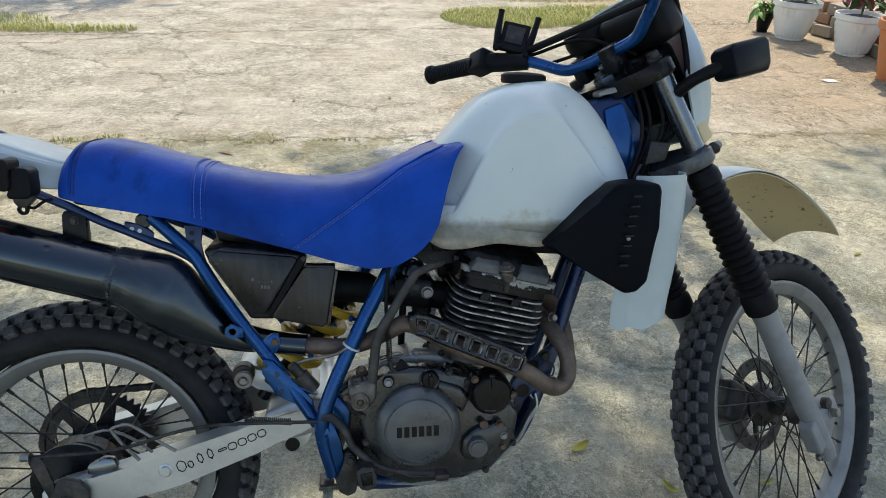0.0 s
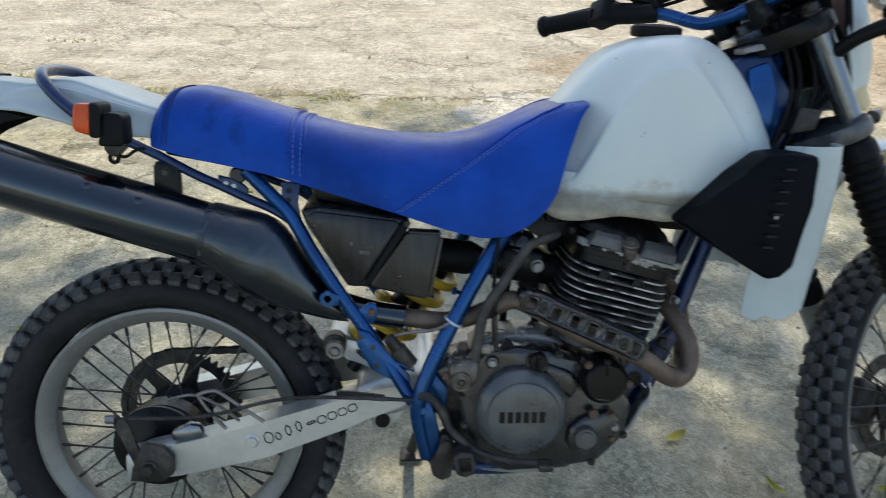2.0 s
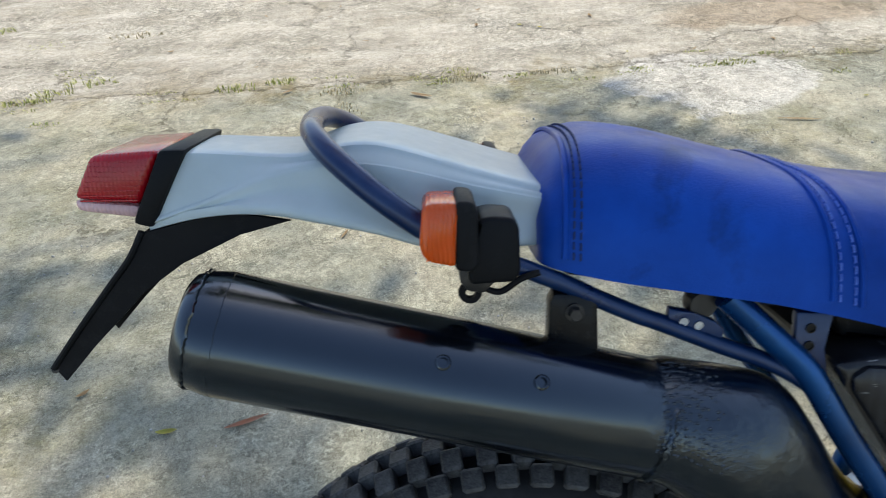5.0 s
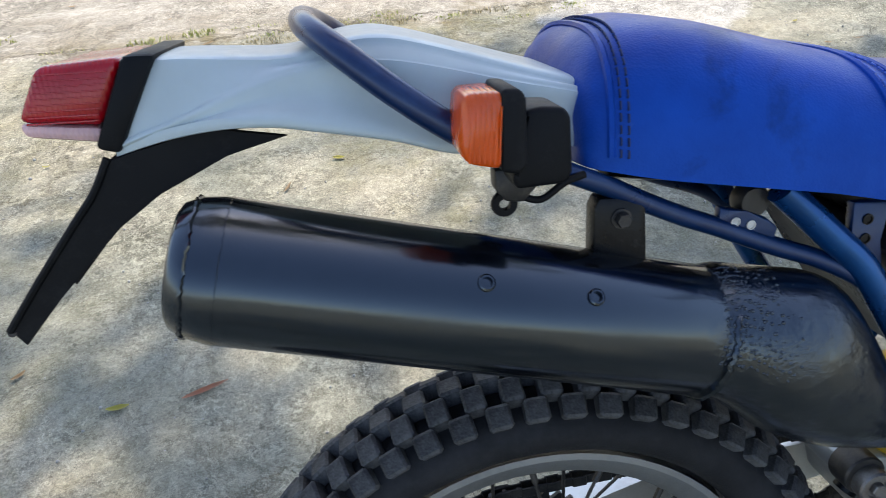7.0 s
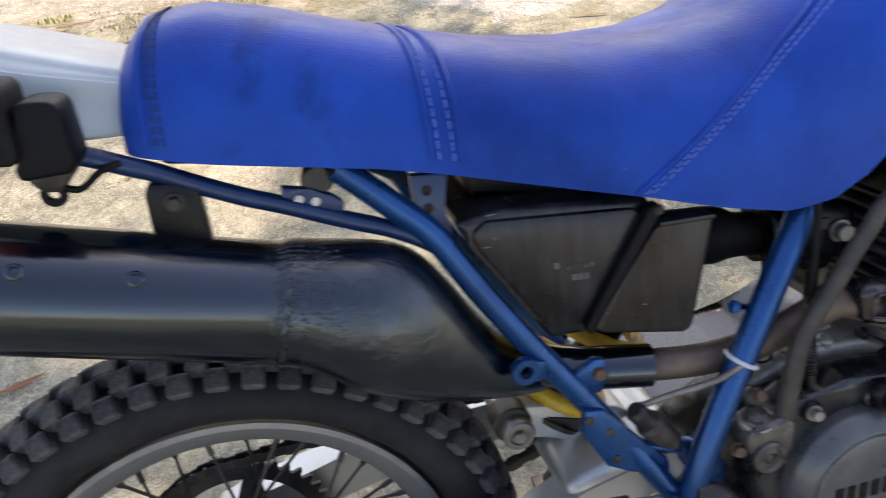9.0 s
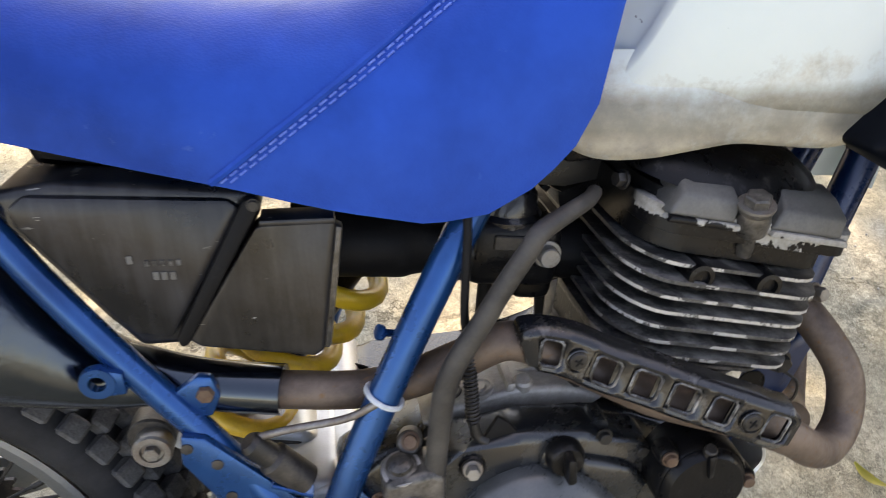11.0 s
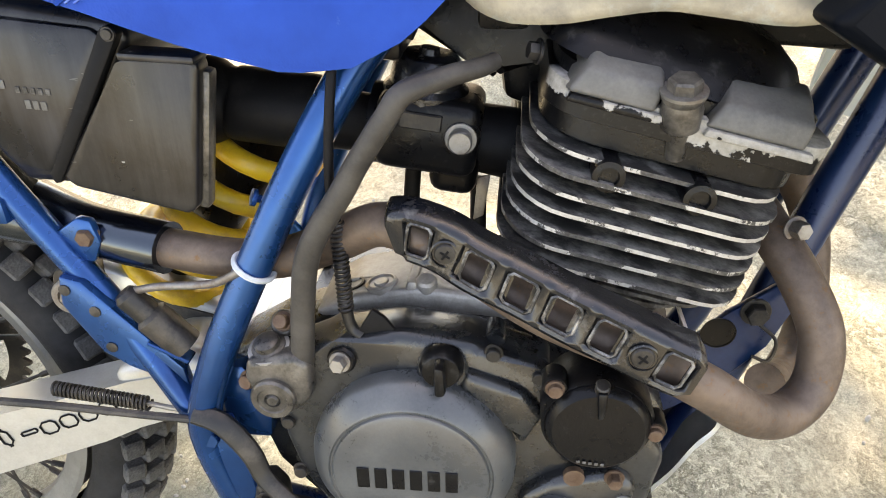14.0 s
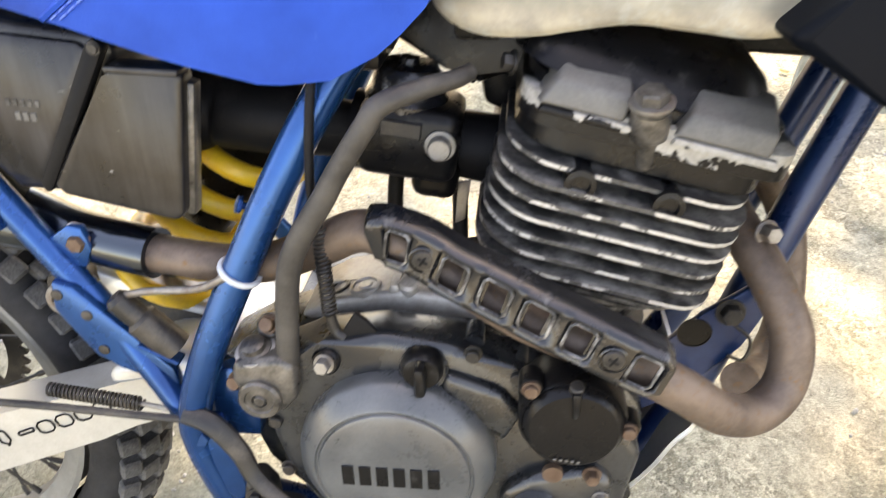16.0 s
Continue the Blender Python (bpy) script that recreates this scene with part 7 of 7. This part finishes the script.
for side in (1, -1):
    ib = prism([(0.052, 0.757), (0.068, 0.799), (0.086, 0.803), (0.186, 0.777), (0.195, 0.765), (0.173, 0.728), (0.157, 0.720), (0.062, 0.748)], -0.022, 0.022, 0.007, 3)
    M = Matrix(((FW.x, 0, AX.x, FOOT.x), (0, 1, 0, -0.195 * side), (FW.z, 0, AX.z, FOOT.z), (0, 0, 0, 1)))
    ind = part("front_indicator", ib, SCOOP, bike, "black front indicator on a stalk", m=TURN_M @ M)
    part("stalk", tube([fork(0.745, 0.115 * side, 0.03), fork(0.755, 0.15 * side, 0.04), fork(0.755, 0.188 * side, 0.07)], [0.012, 0.011, 0.013], 12, 4), BLACK, ind, m=TURN_M)

# high front mudguard, with its stained underside
FEN = [(0.515, -0.106), (0.548, -0.027), (0.555, 0.063), (0.546, 0.1435), (0.518, 0.219), (0.477, 0.278), (0.433, 0.316), (0.384, 0.348), (0.334, 0.374), (0.295, 0.392), (0.255, 0.410)]
WID = [0.050, 0.056, 0.061, 0.066, 0.071, 0.076, 0.081, 0.084, 0.086, 0.086, 0.080]


def guard(drop):
    return [[fork(s - drop - 0.022 * abs(k) ** 2, w * k, a - drop * 0.6) for k in (-1, -0.8, -0.4, 0, 0.4, 0.8, 1)] for (s, a), w in zip(FEN, WID)]


fg = part("front_mudguard", skin(guard(0.0), 5, 4, thick=0.002), WHITE, bike, "white plastic high front mudguard", 60, TURN_M)
part("guard_lining", skin(guard(0.0045), 5, 4, thick=0.0015), TAN, fg, "tan stained underside with black specks", 60, TURN_M)

# ---------------------------------------------------------------- yard: pots, plants, edging, litter
POTW = worn("white_glazed_pot", (0.74, 0.73, 0.69), (0.5, 0.46, 0.38), 5, 0.5, 0.75, (0.4, 0.6))
SOIL = worn("dark_soil", (0.05, 0.035, 0.022), (0.10, 0.07, 0.045), 20, 0.4, 0.7, (0.8, 0.95), dist=0.01)
STONE = worn("edging_stone", (0.34, 0.30, 0.24), (0.20, 0.17, 0.13), 6, 0.4, 0.7, (0.7, 0.9), dist=0.004, fine=60)
BRICK = worn("weathered_brick", (0.36, 0.19, 0.11), (0.26, 0.16, 0.11), 12, 0.4, 0.7, (0.7, 0.9), dist=0.003, fine=80)
LEAFG = worn("green_leaf", (0.08, 0.20, 0.03), (0.15, 0.28, 0.05), 15, 0.35, 0.7, (0.4, 0.6))
LEAFD = worn("dark_leaf", (0.035, 0.085, 0.02), (0.07, 0.13, 0.03), 15, 0.35, 0.7, (0.4, 0.6))
LEAFY = worn("yellow_leaf", (0.42, 0.42, 0.07), (0.48, 0.36, 0.10), 40, 0.35, 0.7, (0.5, 0.7))
LEAFB = worn("dry_leaf", (0.34, 0.22, 0.10), (0.45, 0.36, 0.22), 40, 0.35, 0.7, (0.6, 0.8))
LEAFO = worn("orange_dry_leaf", (0.50, 0.22, 0.12), (0.38, 0.24, 0.17), 40, 0.4, 0.7, (0.6, 0.8))
LEAFR = worn("red_leaf", (0.30, 0.04, 0.05), (0.16, 0.03, 0.03), 20, 0.35, 0.7, (0.4, 0.6))


def pot(x, y, r, h, turn, mat=None, flute=0.075, label="white fluted flower pot with a plant"):
    """A tapered pot with slanting flutes and a rolled rim."""
    bm, n = bmesh.new(), 144
    prof = [(0.60, 0.0), (0.61, 0.035), (0.56, 0.045), (0.60, 0.10), (0.66, 0.22), (0.73, 0.38), (0.81, 0.56), (0.87, 0.70), (0.91, 0.79), (0.93, 0.83), (1.02, 0.86), (1.04, 0.92), (1.02, 0.99), (0.97, 1.0), (0.92, 0.97), (0.90, 0.90), (0.05, 0.88)]
    rings = []
    for k, (f, z) in enumerate(prof):
        ring = []
        for j in range(n):
            a = 2 * math.pi * j / n
            fl = flute * abs(math.sin(12 * a + 7.0 * z)) if 3 <= k <= 7 else 0.0
            ring.append((r * (f + fl) * math.cos(a), r * (f + fl) * math.sin(a), h * z))
        rings.append(ring)
    sheet(bm, rings, True, True)
    root = tagged(part("flower_pot", bm, [mat or POTW], None, "", 40), label, "flower pot", "pots along the yard edge")
    root.matrix_world = pose(x, y, ground_z(x, y), 0, 0, turn)
    part("soil", lathe([(r * 0.9, 0), (r * 0.5, 0.015), (0.01, 0.02)], 24, (0, 0, h * 0.89), (0, 0, 1)), SOIL, root)
    return root


def foliage(parent, base, count, size, spread, height, mats, seed, name="leaf"):
    """Stems with bent, folded leaves."""
    rng = random.Random(seed)
    for m in mats:
        for _ in range(count):
            a, r = rng.uniform(0, 6.283), spread * math.sqrt(rng.random())
            c = Vector(base) + Vector((r * math.cos(a), r * math.sin(a), height * rng.uniform(0.25, 1)))
            L, wd = size * rng.uniform(0.6, 1.3), size * rng.uniform(0.16, 0.3)
            q = Euler((rng.uniform(-0.9, 0.5), rng.uniform(-0.5, 0.5), a + rng.uniform(-0.6, 0.6))).to_matrix()
            rows = []
            for t in (0.0, 0.3, 0.65, 1.0):
                w = wd * math.sin(math.pi * (0.08 + 0.86 * t))
                rows.append([c + q @ Vector((k * w, L * t, -L * 0.35 * t * t + abs(k) * w * 0.35)) for k in (-1, 0, 1)])
            bm = bmesh.new()
            sheet(bm, rows)
            part(name, bm, m, parent, "", 60)
    for _ in range(max(4, count // 10)):
        a, r = rng.uniform(0, 6.283), spread * 0.7 * rng.random()
        part("stem", tube([Vector(base), Vector(base) + Vector((r * 0.4 * math.cos(a), r * 0.4 * math.sin(a), height * 0.5)), Vector(base) + Vector((r * math.cos(a), r * math.sin(a), height * 0.9))], 0.004, 5, 3), LEAFD, parent, "", 60)


p1 = pot(4.50, 5.12, 0.196, 0.325, 20)
foliage(p1, (0, 0, 0.29), 40, 0.16, 0.16, 0.5, [LEAFD, LEAFG], 3)
TERRA = worn("terracotta", (0.50, 0.17, 0.06), (0.42, 0.20, 0.10), 9, 0.45, 0.7, (0.6, 0.8))
p3 = pot(4.55, 3.80, 0.20, 0.42, 0, TERRA, 0.0, "tall orange terracotta pot with a plant")
foliage(p3, (0, 0, 0.36), 24, 0.17, 0.16, 0.5, [LEAFD, LEAFG], 6)
p2 = pot(4.71, 4.55, 0.190, 0.325, 50)
foliage(p2, (0, 0, 0.29), 40, 0.15, 0.15, 0.5, [LEAFD, LEAFR], 4)
for k, (x, y, s, h, mats, lab) in enumerate(((5.08, 4.98, 0.14, 0.45, [LEAFD, LEAFR], "dark leafy plant behind the stones"), (5.45, 4.65, 0.16, 0.5, [LEAFG, LEAFD], "green leafy plant behind the stones"))):
    root = tagged(new("plant"), lab, "plant")
    root.location = (x, y, ground_z(x, y))
    foliage(root, (0, 0, 0), 34, s, 0.16, h, mats, 20 + k)
p0 = pot(4.37, 5.36, 0.080, 0.17, 0, BLACK, 0.0, "small dark pot with a bright green plant")
foliage(p0, (0, 0, 0.14), 26, 0.12, 0.11, 0.14, [LEAFG], 9)
rng = random.Random(11)
wallroot = tagged(new("edging_wall"), "low edging wall of loose weathered stones and bricks", "edging")
k = 0
for layer in range(3):
    for i in range(9):
        x, y = 4.94 + 0.05 * layer + rng.uniform(-0.03, 0.03), 5.66 - 0.24 * i + 0.11 * (layer % 2)
        bm = box((0.20 * rng.uniform(0.8, 1.1), 0.22 * rng.uniform(0.85, 1.05), 0.095), pose(x, y, ground_z(x, y) + 0.047 + 0.094 * layer, rng.uniform(-3, 3), rng.uniform(-3, 3), rng.uniform(-12, 12)), 0.014, 2)
        part("stone", bm, STONE if (i + layer) % 3 else BRICK, wallroot)
post = tagged(part("post", tube([(4.95, 4.24, -0.04), (4.95, 4.24, 0.5), (4.95, 4.24, 1.1)], 0.02, 10, 1), BRICK), "thin rusty orange post by the pots", "post")
SLAB = worn("pale_slab", (0.62, 0.60, 0.55), (0.5, 0.47, 0.42), 9, 0.4, 0.7, (0.7, 0.9), dist=0.002, fine=90)
tagged(part("paper_scrap", box((0.11, 0.06, 0.004), pose(4.02, 3.76, ground_z(4.02, 3.76) + 0.004, 0, 2, 10), 0.001), SLAB), "small pale scrap lying on the concrete", "litter")

grass([(-1.8, 5.22, 0.75, 0.10), (-2.56, 5.48, 0.8, 0.3)], 1500, 0.06, "strip of short yellow-green grass along the slab joint")
grass([(2.11, 5.81, 0.65, 0.45), (3.01, 5.95, 0.7, 0.45), (2.6, 7.2, 1.2, 0.6)], 6500, 0.055, "patch of dry yellow-green grass at the yard edge")
rng = random.Random(8)
tufts = [(rng.uniform(-2.2, 2.2), 2.70 + rng.gauss(0, 0.07) + 0.05 * math.sin(5 * i), rng.uniform(0.03, 0.14), rng.uniform(0.01, 0.04)) for i in range(26)]
tufts += [(-1.57, 2.97, 0.12, 0.06), (-1.95, 3.48, 0.12, 0.08), (-1.66, 3.06, 0.10, 0.05)]
grass(tufts, 36, 0.009, "small dry weeds growing in the concrete joint")
WEED = worn("yellow_green_weed", (0.36, 0.38, 0.10), (0.46, 0.44, 0.16), 12, 0.35, 0.7, (0.6, 0.8))
STRAW = worn("straw", (0.44, 0.36, 0.20), (0.52, 0.45, 0.28), 12, 0.35, 0.7, (0.6, 0.8))
green = [(-1.54, 2.9, 0.13, 0.05), (-1.67, 2.81, 0.10, 0.035), (-1.76, 2.72, 0.12, 0.03), (-2.33, 3.78, 0.10, 0.06), (-2.45, 4.55, 0.22, 0.06), (-0.85, 2.73, 0.10, 0.04), (-0.66, 2.77, 0.07, 0.03), (1.28, 2.66, 0.09, 0.03)]
grass(green, 70, 0.022, "yellow-green weed tufts along the concrete joint", WEED)
dry = [(-0.39, 2.62, 0.10, 0.04), (-0.38, 2.41, 0.09, 0.09), (0.51, 2.69, 0.11, 0.025), (0.12, 2.67, 0.12, 0.025), (-1.52, 3.55, 0.16, 0.05)]
grass(dry, 70, 0.018, "dry straw-coloured weeds in the concrete joint", STRAW)


def litter_leaf(x, y, length, width, turn, mat, curl, label, category="leaf", group="leaves on the ground"):
    rows = []
    for i in range(8):
        t = i / 7
        w = width * math.sin(math.pi * (0.06 + 0.90 * t)) ** 0.8
        rows.append([(length * (t - 0.5), k * w, 0.004 + curl * (2 * t - 1) ** 2 + abs(k) * w * 0.4) for k in (-1, -0.5, 0, 0.5, 1)])
    bm = bmesh.new()
    sheet(bm, rows)
    bmesh.ops.solidify(bm, geom=bm.faces[:], thickness=0.0006)
    ob = part("leaf", bm, mat, None, "", 60)
    ob.matrix_world = pose(x, y, ground_z(x, y), 0, 0, turn)
    return tagged(ob, label, category, group)


litter_leaf(1.085, 0.338, 0.062, 0.013, 30, LEAFY, 0.010, "fresh yellow-green leaf lying on the concrete")
litter_leaf(1.278, 0.201, 0.055, 0.009, -60, LEAFY, 0.012, "curled pale yellow leaf by the front wheel")
litter_leaf(1.534, 0.198, 0.04, 0.008, 20, LEAFY, 0.006, "small yellow-green leaf on the concrete")
litter_leaf(-0.453, 0.95, 0.05, 0.012, 10, LEAFB, 0.012, "curled yellow-brown leaf on the concrete")
litter_leaf(-0.478, 0.813, 0.095, 0.007, 20, LEAFO, 0.003, "narrow dry brown leaf on the concrete")
litter_leaf(-0.584, 0.521, 0.075, 0.008, 65, LEAFG, 0.010, "narrow pale green leaf on the concrete")
litter_leaf(-0.648, 0.80, 0.045, 0.007, 5, LEAFY, 0.004, "small pale leaf on the concrete")
litter_leaf(-0.31, 1.53, 0.050, 0.004, 70, LEAFB, 0.003, "thin dry brown leaf on the concrete")
litter_leaf(-0.16, 1.655, 0.035, 0.009, -10, LEAFY, 0.004, "small yellow leaf on the concrete")
litter_leaf(-0.061, 2.525, 0.10, 0.012, -30, LEAFB, 0.006, "dry tan leaf on the concrete")
litter_leaf(1.302, 2.087, 0.15, 0.006, -12, LEAFB, 0.002, "long dry stalk on the concrete", "twig")
rng = random.Random(77)
for i in range(46):
    x, y = rng.uniform(-1.6, 2.6), rng.uniform(0.9, 4.4)
    dry = rng.random()
    litter_leaf(x, y, rng.uniform(0.02, 0.05), rng.uniform(0.003, 0.009), rng.uniform(0, 360), LEAFB if dry < 0.6 else LEAFY, rng.uniform(0.001, 0.006), "small dry leaf fragment on the concrete" if dry < 0.6 else "small yellow leaf fragment on the concrete")
PEB = worn("grey_pebble", (0.30, 0.30, 0.28), (0.42, 0.40, 0.35), 30, 0.4, 0.7, (0.7, 0.9), dist=0.002, fine=120)
peb = bmesh.new()
for i in range(900):
    x, y, r = rng.uniform(-1.2, 2.2), rng.uniform(-0.3, 2.4), rng.uniform(0.0014, 0.0045) * (1.6 if rng.random() < 0.1 else 1)
    bmesh.ops.create_icosphere(peb, subdivisions=1, radius=r, matrix=pose(x, y, ground_z(x, y) + r * 0.4, rng.uniform(0, 90), rng.uniform(0, 90), 0) @ Matrix.Diagonal((1, rng.uniform(0.6, 1), rng.uniform(0.5, 0.8), 1)))
tagged(part("gravel", peb, PEB, None, "", 60), "loose grit and pebbles on the concrete", "gravel", kind="stuff")

# ---------------------------------------------------------------- the shade tree over the yard
BARK = worn("bark", (0.13, 0.10, 0.07), (0.22, 0.18, 0.13), 9, 0.35, 0.7, (0.8, 0.95), dist=0.01, fine=40)
# Tree stands out of view; its leaf clumps are placed to shade the yard.
tree = tagged(new("tree"), "broad leafy shade tree spreading over the yard", "tree")
tree.location = (-5.4, 4.6, 0)
part("trunk", tube([(0, 0, -0.1), (0.08, 0.0, 2.0), (0.2, 0.0, 4.2), (0.5, 0.0, 6.4)], [0.32, 0.24, 0.21, 0.16], 14, 6), BARK, tree, "", 60)
rng = random.Random(21)
for i in range(11):
    a = radians(-36 + 6.5 * i)
    L = rng.uniform(5.0, 10.0)
    d = Vector((math.cos(a), math.sin(a), 0))
    p = Vector((0.46, 0.0, 6.0 + 0.1 * (i % 3)))
    part("limb", tube([p, p + d * L * 0.35 + Vector((0, 0, 0.9)), p + d * L * 0.7 + Vector((0, 0, 1.5)), p + d * L + Vector((0, 0, 1.8))], [0.055, 0.036, 0.018, 0.007], 8, 4), BARK, tree, "", 60)
lv, lf = [], []
H = 8.0
shift = sun_way * (H / sun_way.z)
clumps = []
for i in range(330):
    gx, gy = rng.uniform(-4.5, 5.5), rng.uniform(-6.0, 2.3)
    if gy < -2.2:
        continue
    edge = 1.55 + 0.55 * math.sin(gx * 1.7 + 1.0) + 0.4 * math.sin(gx * 4.1)
    if gy > edge:
        continue
    if 0.1 < gx < 2.7 and 0.0 < gy < 1.3 and i % 5 < 1:
        continue
    clumps.append((gx + shift.x, gy + shift.y, H + rng.uniform(-0.5, 0.7), rng.uniform(0.35, 0.62)))
# Extra clumps added to keep the sun off the motorcycle.
for i in range(40):
    gx, gy = (rng.uniform(0.2, 2.4), rng.uniform(0.15, 1.2)) if i < 6 else (rng.uniform(-0.9, 1.3), rng.uniform(-0.8, 0.0))
    if i < 6:
        continue
    clumps.append((gx + shift.x, gy + shift.y, H + rng.uniform(-0.4, 0.5), rng.uniform(0.3, 0.5)))
# Unseen clumps added for another tree's shade at the far left.
for i in range(36):
    gx, gy = rng.uniform(-4.6, -0.9), rng.uniform(5.6, 8.2)
    if gy > 5.6 + (gx + 2.3) * 0.55:
        clumps.append((gx + shift.x, gy + shift.y, H + rng.uniform(-0.4, 0.5), rng.uniform(0.35, 0.6)))
for cx, cy, cz, r in clumps:
    for _ in range(60):
        v = Vector((rng.gauss(0, 0.5), rng.gauss(0, 0.5), rng.gauss(0, 0.35))) * r
        c = Vector((cx - tree.location.x, cy - tree.location.y, cz)) + v
        q = Euler((rng.uniform(-1.0, 1.0), rng.uniform(-1.0, 1.0), rng.uniform(0, 6.28))).to_matrix()
        L, w = rng.uniform(0.09, 0.16), rng.uniform(0.03, 0.055)
        k = len(lv)
        lv += [c + q @ Vector(p) for p in ((-L, 0, 0), (0, -w, 0.01), (L, 0, -0.02), (0, w, 0.01))]
        lf.append((k, k + 1, k + 2, k + 3))
me = bpy.data.meshes.new("crown")
me.from_pydata(lv, [], lf)
me.materials.append(LEAFD)
ob = new("crown", me)
ob.parent = tree
